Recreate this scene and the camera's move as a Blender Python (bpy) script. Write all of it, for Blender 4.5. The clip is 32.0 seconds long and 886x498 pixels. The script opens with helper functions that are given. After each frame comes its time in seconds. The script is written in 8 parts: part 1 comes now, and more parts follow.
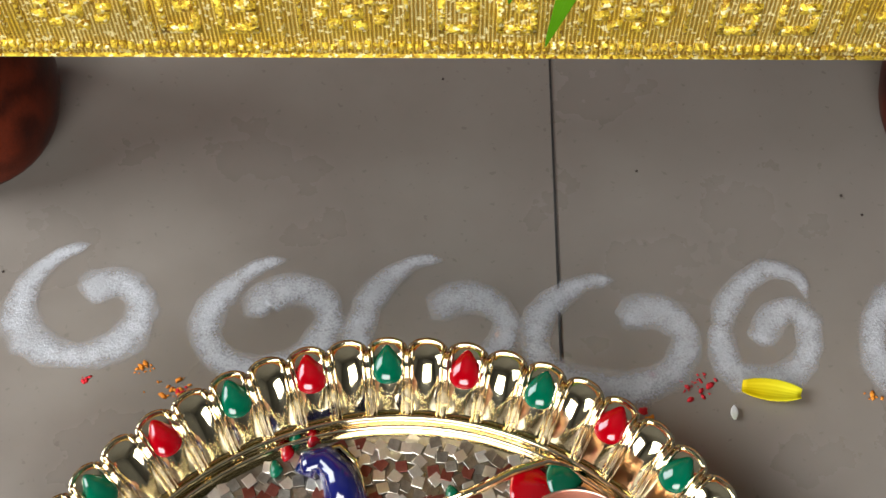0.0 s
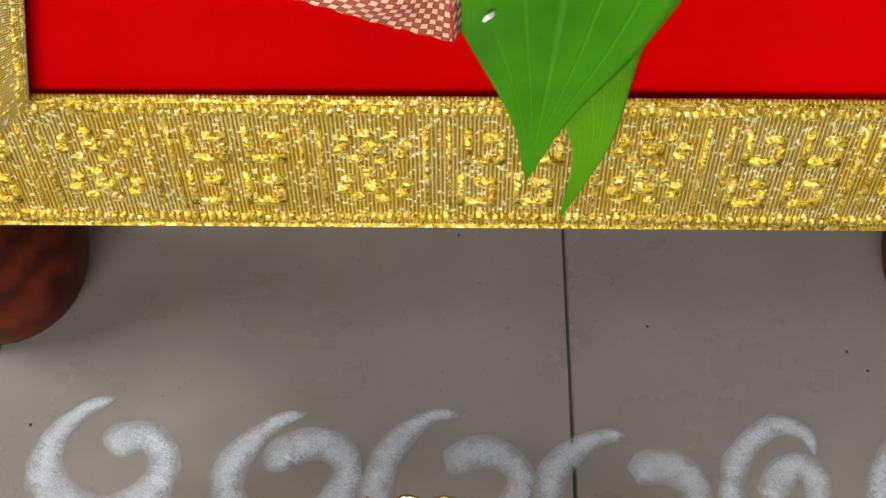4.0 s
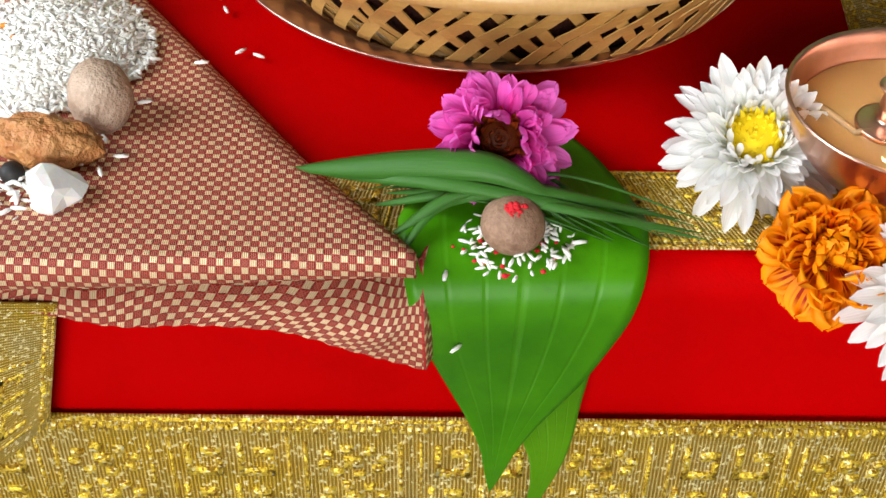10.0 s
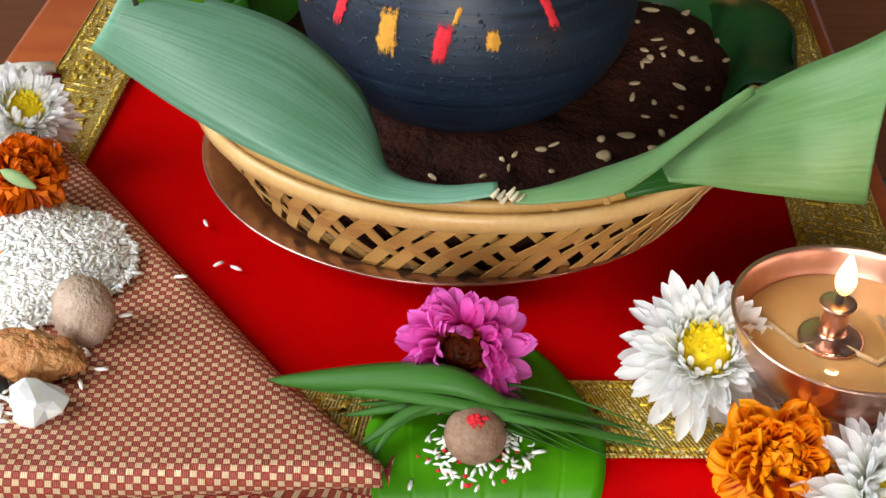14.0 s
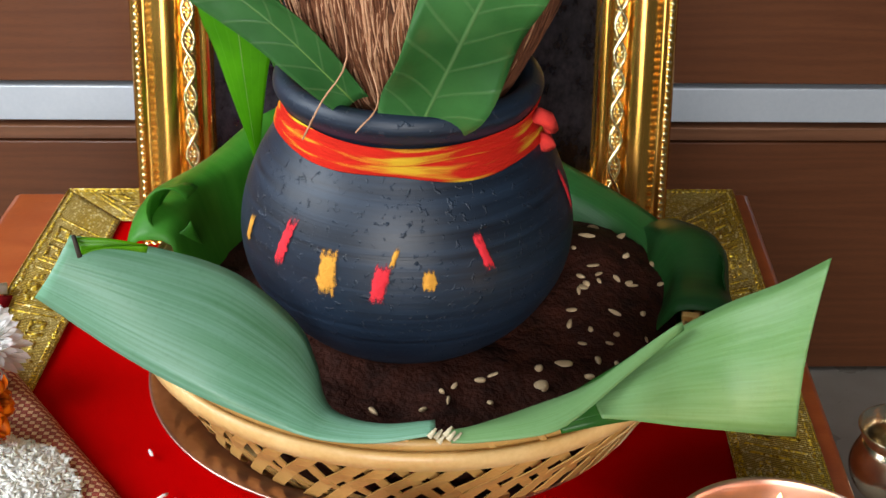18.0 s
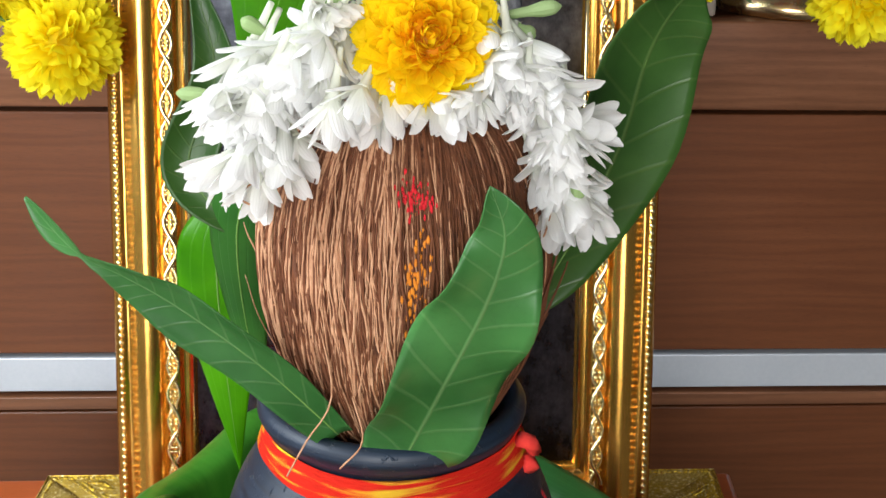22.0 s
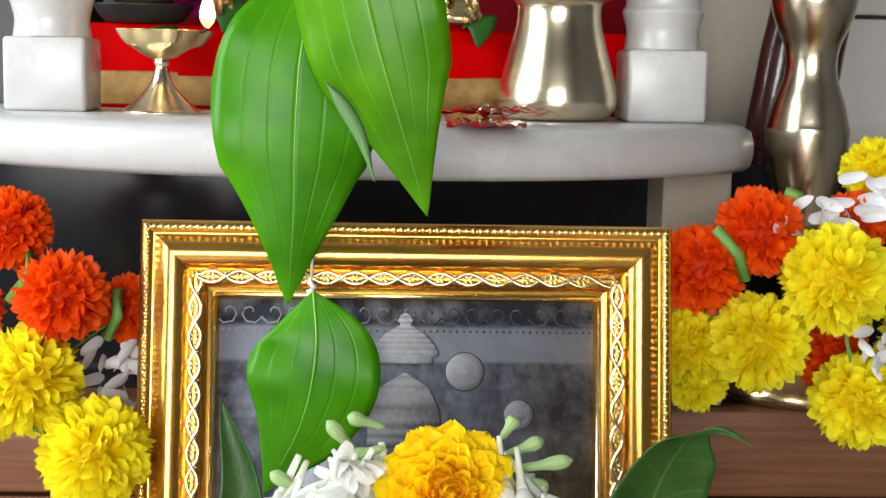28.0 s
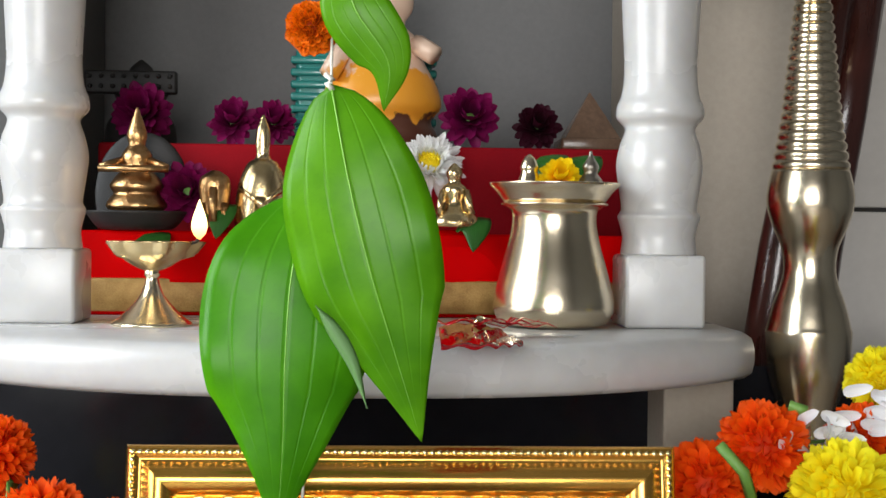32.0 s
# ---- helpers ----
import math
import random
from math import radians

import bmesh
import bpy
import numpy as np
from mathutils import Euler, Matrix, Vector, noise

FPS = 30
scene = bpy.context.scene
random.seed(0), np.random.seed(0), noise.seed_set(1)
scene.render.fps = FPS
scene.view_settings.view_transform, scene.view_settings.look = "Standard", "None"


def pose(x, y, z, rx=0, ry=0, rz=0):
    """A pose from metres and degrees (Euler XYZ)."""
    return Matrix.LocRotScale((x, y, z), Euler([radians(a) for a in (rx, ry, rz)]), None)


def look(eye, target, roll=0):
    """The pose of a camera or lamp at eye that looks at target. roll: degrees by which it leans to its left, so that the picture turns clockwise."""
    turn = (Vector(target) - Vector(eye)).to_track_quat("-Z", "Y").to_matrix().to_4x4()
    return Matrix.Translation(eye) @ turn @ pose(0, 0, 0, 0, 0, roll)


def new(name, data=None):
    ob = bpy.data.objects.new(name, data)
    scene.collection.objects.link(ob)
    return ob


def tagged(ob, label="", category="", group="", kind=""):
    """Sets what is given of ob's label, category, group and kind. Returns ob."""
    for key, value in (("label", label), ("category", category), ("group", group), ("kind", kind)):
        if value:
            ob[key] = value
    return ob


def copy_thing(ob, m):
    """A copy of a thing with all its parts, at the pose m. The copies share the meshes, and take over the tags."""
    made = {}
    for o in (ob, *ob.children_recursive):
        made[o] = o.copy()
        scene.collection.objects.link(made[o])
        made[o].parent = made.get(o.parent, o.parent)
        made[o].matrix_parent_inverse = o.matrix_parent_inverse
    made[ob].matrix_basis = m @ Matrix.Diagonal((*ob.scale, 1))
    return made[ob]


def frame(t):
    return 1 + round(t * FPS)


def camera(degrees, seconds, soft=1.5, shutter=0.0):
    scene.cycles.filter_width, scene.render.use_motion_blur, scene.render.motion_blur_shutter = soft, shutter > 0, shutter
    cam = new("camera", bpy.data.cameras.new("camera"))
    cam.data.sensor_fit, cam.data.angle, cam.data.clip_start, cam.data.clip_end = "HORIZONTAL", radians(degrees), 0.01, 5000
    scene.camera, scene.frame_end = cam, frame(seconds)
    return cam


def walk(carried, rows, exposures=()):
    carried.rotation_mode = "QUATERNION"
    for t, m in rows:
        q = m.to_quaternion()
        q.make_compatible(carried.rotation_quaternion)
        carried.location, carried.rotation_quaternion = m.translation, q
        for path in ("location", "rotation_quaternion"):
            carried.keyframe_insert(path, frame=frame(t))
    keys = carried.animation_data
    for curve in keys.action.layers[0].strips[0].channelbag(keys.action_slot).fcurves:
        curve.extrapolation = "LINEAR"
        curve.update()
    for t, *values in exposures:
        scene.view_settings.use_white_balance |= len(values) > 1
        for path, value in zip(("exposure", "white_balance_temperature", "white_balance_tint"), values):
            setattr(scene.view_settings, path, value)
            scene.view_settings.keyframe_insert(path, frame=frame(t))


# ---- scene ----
cam = camera(35.7, 32.0)
PATH = [
    (0, (-0.0274, -0.7636, 0.5279), (-0.0449, 0.2347, -1.2050), -0.63),
    (0.5, (-0.0286, -0.7579, 0.5340), (-0.0436, 0.2342, -1.2026), -0.56),
    (1, (-0.0289, -0.7570, 0.5380), (-0.0477, 0.2531, -1.1881), -0.69),
    (1.5, (-0.0313, -0.7571, 0.5423), (-0.0487, 0.2666, -1.1757), -0.59),
    (2, (-0.0327, -0.7558, 0.5463), (-0.0483, 0.2858, -1.1610), -0.46),
    (2.5, (-0.0316, -0.7556, 0.5500), (-0.0534, 0.3032, -1.1467), -0.72),
    (3, (-0.0338, -0.7563, 0.5547), (-0.0527, 0.3246, -1.1279), -0.54),
    (3.5, (-0.0326, -0.7555, 0.5537), (-0.0580, 0.3503, -1.1127), -0.77),
    (5.5, (-0.0335, -0.7647, 0.5670), (-0.0544, 0.4698, -1.0064), -0.38),
    (6, (-0.0332, -0.7707, 0.5730), (-0.0548, 0.4993, -0.9718), -0.30),
    (6.5, (-0.0325, -0.7743, 0.5774), (-0.0590, 0.5189, -0.9481), -0.41),
    (7, (-0.0330, -0.7823, 0.5838), (-0.0596, 0.5433, -0.9135), -0.33),
    (7.5, (-0.0343, -0.7866, 0.5881), (-0.0547, 0.5641, -0.8868), -0.20),
    (8, (-0.0332, -0.7898, 0.5938), (-0.0526, 0.5883, -0.8556), -0.09),
    (8.5, (-0.0336, -0.7939, 0.5968), (-0.0446, 0.6116, -0.8261), 0.17),
    (9, (-0.0344, -0.7956, 0.5988), (-0.0317, 0.6394, -0.7943), 0.59),
    (9.5, (-0.0334, -0.7972, 0.6012), (-0.0237, 0.6590, -0.7697), 0.79),
    (10, (-0.0331, -0.7980, 0.6056), (-0.0176, 0.6800, -0.7417), 0.94),
    (10.5, (-0.0298, -0.8004, 0.6079), (-0.0211, 0.6999, -0.7146), 0.69),
    (11, (-0.0308, -0.8023, 0.6124), (-0.0132, 0.7211, -0.6834), 0.93),
    (11.5, (-0.0284, -0.8035, 0.6146), (-0.0102, 0.7397, -0.6575), 0.93),
    (12, (-0.0267, -0.8048, 0.6174), (-0.0049, 0.7612, -0.6265), 1.07),
    (12.5, (-0.0275, -0.8057, 0.6207), (0.0007, 0.7749, -0.6045), 1.21),
    (13, (-0.0266, -0.8072, 0.6253), (0.0020, 0.7919, -0.5756), 1.15),
    (13.5, (-0.0256, -0.8076, 0.6301), (0.0033, 0.8059, -0.5513), 1.08),
    (14, (-0.0264, -0.8089, 0.6336), (0.0099, 0.8260, -0.5178), 1.20),
    (14.5, (-0.0266, -0.8088, 0.6380), (0.0147, 0.8385, -0.4956), 1.24),
    (16.5, (-0.0185, -0.8060, 0.6588), (0.0401, 0.8983, -0.3862), 1.25),
    (17, (-0.0168, -0.8036, 0.6629), (0.0491, 0.9170, -0.3547), 1.30),
    (17.5, (-0.0160, -0.8029, 0.6641), (0.0572, 0.9330, -0.3266), 1.38),
    (18, (-0.0145, -0.8016, 0.6702), (0.0668, 0.9493, -0.2929), 1.27),
    (18.5, (-0.0126, -0.7990, 0.6785), (0.0746, 0.9631, -0.2636), 1.21),
    (19, (-0.0113, -0.7957, 0.6844), (0.0819, 0.9835, -0.2241), 1.26),
    (19.5, (-0.0115, -0.7916, 0.6870), (0.0862, 1.0022, -0.1920), 1.20),
    (20, (-0.0129, -0.7873, 0.6939), (0.0916, 1.0235, -0.1487), 1.14),
    (20.5, (-0.0136, -0.7845, 0.7008), (0.0942, 1.0401, -0.1112), 1.18),
    (21, (-0.0157, -0.7832, 0.7079), (0.0972, 1.0578, -0.0653), 1.19),
    (21.5, (-0.0165, -0.7835, 0.7124), (0.0966, 1.0708, -0.0283), 1.18),
    (22, (-0.0172, -0.7837, 0.7220), (0.0970, 1.0858, 0.0205), 1.16),
    (22.5, (-0.0168, -0.7845, 0.7276), (0.0978, 1.0991, 0.0651), 1.09),
    (23, (-0.0163, -0.7868, 0.7358), (0.0958, 1.1112, 0.1151), 1.04),
    (23.5, (-0.0167, -0.7882, 0.7405), (0.0956, 1.1207, 0.1545), 1.06),
    (24, (-0.0166, -0.7897, 0.7459), (0.0955, 1.1320, 0.2032), 1.06),
    (24.5, (-0.0180, -0.7909, 0.7504), (0.0938, 1.1391, 0.2378), 1.09),
    (25, (-0.0197, -0.7924, 0.7544), (0.0895, 1.1485, 0.2844), 1.10),
    (25.5, (-0.0212, -0.7953, 0.7583), (0.0879, 1.1538, 0.3235), 1.17),
    (26, (-0.0223, -0.7967, 0.7653), (0.0825, 1.1610, 0.3695), 1.20),
    (26.5, (-0.0222, -0.7980, 0.7707), (0.0799, 1.1659, 0.4061), 1.22),
    (28.5, (-0.0216, -0.8006, 0.7850), (0.0700, 1.1848, 0.5616), 1.16),
    (29, (-0.0216, -0.8011, 0.7895), (0.0662, 1.1882, 0.6025), 1.09),
    (29.5, (-0.0192, -0.8005, 0.7942), (0.0617, 1.1916, 0.6359), 0.99),
    (30, (-0.0205, -0.7982, 0.8001), (0.0604, 1.1963, 0.6749), 0.98),
    (30.5, (-0.0218, -0.7951, 0.8034), (0.0608, 1.2008, 0.7051), 0.98),
    (31, (-0.0216, -0.7898, 0.8048), (0.0638, 1.2074, 0.7411), 0.83),
    (31.5, (-0.0198, -0.7862, 0.8074), (0.0693, 1.2114, 0.7663), 0.75),
    (32, (-0.0187, -0.7794, 0.8109), (0.0742, 1.2183, 0.7881), 0.66),
]
walk(cam, [(t, look(eye, target, roll)) for t, eye, target, roll in PATH], [(0, 0.07), (3, 0.02), (6, -0.05), (9, -0.12), (14, -0.22), (18, -0.12), (22, 0.08), (25, 0.17), (28, 0.05), (30, -0.1), (32, -0.12)])

# ---- light ----
WINDOW_POWER, FRONT_POWER, SKY = 54.0, 49.0, 0.10
world = bpy.data.worlds.new("daylight")
scene.world = world
world.use_nodes = True
sky = world.node_tree.nodes.new("ShaderNodeTexSky")
sky.sky_type, sky.sun_disc = "NISHITA", False
sky.sun_elevation, sky.sun_rotation = radians(40), radians(-80)
world.node_tree.links.new(sky.outputs[0], world.node_tree.nodes["Background"].inputs[0])
world.node_tree.nodes["Background"].inputs[1].default_value = SKY
scene.view_settings.exposure = 0.0


def lamp(name, kind, m, energy, colour, **settings):
    data = bpy.data.lights.new(name, kind)
    data.energy, data.color = energy, colour
    for key, value in settings.items():
        if key == "size":
            data.shape = "RECTANGLE"
            data.size, data.size_y = value
        if key == "radius":
            data.shadow_soft_size = value
    ob = new(name, data)
    ob.matrix_world = m
    return ob


# Daylight stands in the openings of two unseen windows; the front one is fill.
lamp("window_light", "AREA", look((-1.66, -0.55, 1.35), (0.0, -0.35, 0.45)), WINDOW_POWER, (0.90, 0.96, 1.0), size=(1.2, 1.3))
lamp("front_window_light", "AREA", look((-0.35, -2.36, 0.95), (0.0, -0.1, 0.45)), FRONT_POWER, (1.0, 0.99, 0.98), size=(1.2, 1.0))


# ---- node helpers ----
class Mat:
    """A node material with one Principled BSDF."""

    def __init__(self, name, **values):
        self.m = bpy.data.materials.new(name)
        self.m.use_nodes = True
        self.t = self.m.node_tree
        self.b = self.t.nodes["Principled BSDF"]
        for key, value in values.items():
            self.put(key.replace("_", " "), value)

    def put(self, key, value):
        s = self.b.inputs[key]
        if hasattr(value, "is_output"):
            self.t.links.new(value, s)
        else:
            s.default_value = (*value, 1) if isinstance(value, tuple) and len(value) == 3 and s.type == "RGBA" else value

    def node(self, kind, out=0, ins=None, **props):
        n = self.t.nodes.new("ShaderNode" + kind)
        for k, v in props.items():
            if k == "operation":
                n.operation = v
            elif k == "data_type":
                n.data_type = v
            elif k == "blend_type":
                n.blend_type = v
            elif k == "wave_type":
                n.wave_type = v
            elif k == "bands_direction":
                n.bands_direction = v
            elif k == "feature":
                n.feature = v
        for k, v in (ins or {}).items():
            if hasattr(v, "is_output"):
                self.t.links.new(v, n.inputs[k])
            else:
                n.inputs[k].default_value = v
        return n.outputs[out]

    def calc(self, op, a, b=0.0, c=None):
        ins = {0: a, 1: b}
        if c is not None:
            ins[2] = c
        return self.node("Math", 0, ins, operation=op)

    def where(self, uv=False, scale=(1, 1, 1), turn=(0, 0, 0)):
        c = self.node("TexCoord", 2 if uv else 3)
        return self.node("Mapping", 0, {0: c, 2: tuple(radians(a) for a in turn), 3: scale})

    def noise(self, scale, detail=4, co=None, rough=0.55, out=0):
        return self.node("TexNoise", out, {"Vector": co or self.where(), "Scale": scale, "Detail": detail, "Roughness": rough})

    def mix(self, f, a, b, kind="MIX"):
        def col(v):
            return (*v, 1) if isinstance(v, tuple) and len(v) == 3 else v
        n = self.t.nodes.new("ShaderNodeMix")
        n.data_type, n.blend_type = "RGBA", kind
        for k, v in ((0, f), (6, col(a)), (7, col(b))):
            if hasattr(v, "is_output"):
                self.t.links.new(v, n.inputs[k])
            else:
                n.inputs[k].default_value = v
        return n.outputs[2]

    def steep(self, v, lo, hi):
        return self.node("MapRange", 0, {0: v, 1: lo, 2: hi, 3: 0.0, 4: 1.0})

    def glow_through(self, colour, amount):
        """Thin stuff that lets some light through from behind."""
        tr = self.node("BsdfTranslucent", 0, {"Color": colour})
        mixed = self.node("MixShader", 0, {0: amount, 1: self.b.outputs[0], 2: tr})
        self.t.links.new(mixed, self.t.nodes["Material Output"].inputs[0])

    def bump(self, h, strength=0.3, dist=0.001, under=None):
        ins = {"Strength": strength, "Distance": dist, "Height": h}
        if under is not None:
            ins["Normal"] = under
        self.put("Normal", self.node("Bump", 0, ins))
        return self


def surf(name, c1, c2, rough=0.5, metal=0.0, scale=30, fine=260, bump=0.15, var=0.0, coat=0.0, sub=0.0, rvar=0.15, dist=0.0006, spec=0.5):
    """A surface of two near colours, broken up at a coarse and a fine scale, with fine relief."""
    m = Mat(name, Metallic=metal)
    co = m.where()
    a, b = m.noise(scale, 5, co), m.noise(fine, 3, co)
    f = m.calc("ADD", m.calc("MULTIPLY", m.steep(a, 0.3, 0.7), 0.7), m.calc("MULTIPLY", m.steep(b, 0.3, 0.7), 0.3))
    col = m.mix(f, c1, c2)
    if var:
        r = m.node("ObjectInfo", 5)
        col = m.mix(m.calc("MULTIPLY", r, var), col, tuple(v * 0.45 for v in c2))
    m.put("Base Color", col)
    m.put("Roughness", m.calc("ADD", rough - rvar / 2, m.calc("MULTIPLY", a, rvar)))
    m.put("Coat Weight", coat)
    m.put("Specular IOR Level", spec)
    if sub:
        m.put("Subsurface Weight", sub)
        m.put("Subsurface Radius", (0.006, 0.004, 0.002))
        m.put("Subsurface Scale", 0.5)
    m.bump(m.calc("ADD", m.calc("MULTIPLY", a, 0.5), b), bump, dist)
    return m.m


def leafy(name, dark, light, vein, rough=0.35, kind="betel", sub=0.08):
    """A leaf: UV runs along it and across it; veins follow the blade."""
    m = Mat(name)
    uv = m.node("SeparateXYZ", 0, {0: m.node("TexCoord", 2)})
    u = uv
    v = uv.node.outputs[1]
    side = m.calc("MULTIPLY", m.calc("ABSOLUTE", m.calc("SUBTRACT", v, 0.5)), 2.0)
    mid = m.calc("SUBTRACT", 1.0, m.steep(side, 0.012, 0.05))
    if kind == "betel":
        lines = mid
        for at in (0.32, 0.64):
            lines = m.calc("MAXIMUM", lines, m.calc("MULTIPLY", m.calc("SUBTRACT", 1.0, m.steep(m.calc("ABSOLUTE", m.calc("SUBTRACT", side, at)), 0.006, 0.03)), 0.75))
    elif kind == "mango":
        s = m.calc("SINE", m.calc("MULTIPLY", m.calc("SUBTRACT", u, m.calc("MULTIPLY", side, 0.07)), 95.0))
        lines = m.calc("MAXIMUM", mid, m.calc("MULTIPLY", m.steep(s, 0.9, 1.0), 0.45))
    else:
        s = m.calc("SINE", m.calc("MULTIPLY", v, 150.0))
        lines = m.calc("MULTIPLY", m.steep(s, -0.2, 1.0), 0.06)
    n1, n2 = m.noise(26, 4), m.noise(420, 3)
    if kind == "banana":
        n1 = m.calc("ADD", m.calc("MULTIPLY", m.noise(2.0, 4, m.where(True, (1.2, 13, 1))), 0.6), m.calc("MULTIPLY", m.noise(9, 3), 0.4))
    col = m.mix(m.steep(n1, 0.30, 0.70) if kind == "banana" else m.steep(n1, 0.3, 0.72), dark, light)
    col = m.mix(m.calc("MULTIPLY", lines, 0.15 if kind == "betel" else 0.42), col, vein)
    m.put("Base Color", m.mix(m.calc("MULTIPLY", m.steep(n2, 0.55, 0.8), 0.2), col, tuple(c * 0.6 for c in dark)))
    m.put("Roughness", m.calc("ADD", rough - 0.08, m.calc("MULTIPLY", n1, 0.2)))
    m.put("Specular IOR Level", 0.22 if kind == "betel" else 0.35)
    m.glow_through(m.mix(0.5, light, (light[0] * 1.6, light[1] * 1.5, light[2])), sub * 2)
    h = m.calc("ADD", m.calc("MULTIPLY", lines, -1.0 if kind == "betel" else 0.6), m.calc("MULTIPLY", n1, 0.8))
    m.bump(m.calc("ADD", h, m.calc("MULTIPLY", n2, 0.15)), 0.22 if kind == "betel" else 0.35, 0.0012)
    return m.m


def petal_mat(name, root, tip, var=0.25, rough=0.5, stain=None, thin=0.3):
    """A petal: UV runs from its root to its tip, with fine furrows along it."""
    m = Mat(name)
    uv = m.node("SeparateXYZ", 0, {0: m.node("TexCoord", 2)})
    v = uv.node.outputs[1]
    col = m.mix(m.steep(uv, 0.0, 0.75), root, tip)
    n = m.noise(120, 3)
    if stain:
        ray = m.steep(m.calc("ADD", m.calc("SINE", m.calc("MULTIPLY", v, 44.0)), m.calc("MULTIPLY", n, 1.4)), 0.75, 1.15)
        mid = m.calc("MULTIPLY", m.steep(m.calc("ABSOLUTE", m.calc("SUBTRACT", v, 0.5)), 0.36, 0.2), m.steep(uv, 0.86, 0.62))
        col = m.mix(m.calc("MULTIPLY", ray, mid), col, stain)
    r = m.node("NewGeometry", 8)
    col = m.mix(m.calc("MULTIPLY", r, var), col, tuple(c * 0.6 for c in root))
    m.put("Base Color", col)
    m.put("Roughness", m.calc("ADD", rough, m.calc("MULTIPLY", n, 0.15)))
    m.put("Specular IOR Level", 0.25)
    m.glow_through(col, thin)
    furrow = m.calc("SINE", m.calc("MULTIPLY", v, 40.0))
    m.bump(m.calc("ADD", m.calc("MULTIPLY", furrow, 0.5), n), 0.25, 0.0005)
    return m.m


# ---- materials ----
M = {}
# Darker than the shrine wall so that the unseen room walls bounce little light.
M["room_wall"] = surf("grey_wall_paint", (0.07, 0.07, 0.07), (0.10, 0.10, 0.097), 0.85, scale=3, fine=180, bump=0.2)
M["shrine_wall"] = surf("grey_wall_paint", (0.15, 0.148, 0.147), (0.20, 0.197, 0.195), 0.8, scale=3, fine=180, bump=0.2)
M["beige_wall"] = surf("beige_wall_paint", (0.30, 0.255, 0.205), (0.40, 0.345, 0.28), 0.7, scale=4, fine=180, bump=0.2)
M["old_brass"] = surf("reddish_old_brass", (0.42, 0.22, 0.08), (0.66, 0.42, 0.20), 0.30, 1.0, scale=150, fine=500, bump=0.45, dist=0.001)
M["trim"] = surf("dull_gold_trim", (0.20, 0.10, 0.02), (0.40, 0.24, 0.07), 0.4, 0.4, scale=90, fine=700, bump=0.6)
# The unseen ceiling is kept dark to weaken its bounce.
M["ceiling"] = surf("grey_ceiling_paint", (0.18, 0.18, 0.175), (0.22, 0.22, 0.215), 0.9, scale=2, fine=120, bump=0.1)
M["marble"] = surf("white_marble", (0.58, 0.575, 0.565), (0.46, 0.45, 0.44), 0.28, scale=9, fine=60, bump=0.03, sub=0.1)
M["black_glass"] = surf("black_lacquer", (0.008, 0.008, 0.010), (0.015, 0.015, 0.018), 0.12, scale=5, fine=60, bump=0.02, spec=0.18)
M["steel"] = surf("brushed_aluminium", (0.55, 0.60, 0.66), (0.66, 0.70, 0.75), 0.42, 0.35, scale=8, fine=300, bump=0.1)
M["copper"] = surf("worn_copper", (0.62, 0.36, 0.27), (0.80, 0.52, 0.42), 0.3, 1.0, scale=30, fine=200, bump=0.15)
# Darker copy of the copper: the basket's shade on the plate is in it.
M["plate"] = surf("shaded_copper", (0.44, 0.24, 0.19), (0.68, 0.44, 0.37), 0.34, 1.0, scale=30, fine=200, bump=0.15)
M["brass"] = surf("polished_brass", (0.70, 0.52, 0.25), (0.84, 0.68, 0.40), 0.26, 1.0, scale=60, fine=400, bump=0.15)
M["pale_brass"] = surf("pale_bronze", (0.80, 0.68, 0.47), (0.90, 0.80, 0.62), 0.24, 1.0, scale=24, fine=300, bump=0.1)
M["gold_frame"] = surf("gilded_moulding", (0.70, 0.36, 0.06), (0.82, 0.47, 0.11), 0.24, 0.95, scale=14, fine=350, bump=0.02)
M["gold_bright"] = surf("bright_gilding", (0.92, 0.74, 0.34), (0.98, 0.84, 0.50), 0.22, 1.0, scale=60, fine=500, bump=0.12)
M["gold_rim"] = surf("gold_plated_metal", (0.80, 0.67, 0.40), (0.90, 0.80, 0.56), 0.085, 1.0, scale=20, fine=90, bump=0.03)
M["kumkum"] = surf("red_powder", (0.75, 0.02, 0.03), (0.6, 0.01, 0.02), 0.9, scale=200, fine=900, bump=0.6)
M["turmeric"] = surf("orange_powder", (0.85, 0.30, 0.02), (0.75, 0.22, 0.02), 0.9, scale=200, fine=900, bump=0.6)
M["thread_red"] = surf("red_cotton_thread", (0.85, 0.05, 0.03), (0.72, 0.03, 0.03), 0.85, scale=300, fine=1200, bump=0.8)
M["bamboo"] = surf("split_bamboo", (0.46, 0.24, 0.055), (0.68, 0.41, 0.13), 0.45, scale=60, fine=500, bump=0.3, var=0.4)
M["rim_bamboo"] = surf("bent_bamboo_rim", (0.54, 0.30, 0.09), (0.74, 0.50, 0.22), 0.4, scale=40, fine=400, bump=0.25)
# Red-brown soil, darkened further to hold the deep shade it lies in.
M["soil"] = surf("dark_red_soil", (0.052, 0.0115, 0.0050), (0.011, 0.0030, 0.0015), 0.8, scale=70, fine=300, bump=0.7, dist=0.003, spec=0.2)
M["seed"] = surf("pale_grain", (0.72, 0.55, 0.34), (0.55, 0.38, 0.20), 0.6, scale=300, fine=900, bump=0.2, var=0.4)
M["rice"] = surf("white_rice", (0.98, 0.965, 0.91), (0.95, 0.93, 0.86), 0.45, scale=300, fine=900, bump=0.05, sub=0.06)
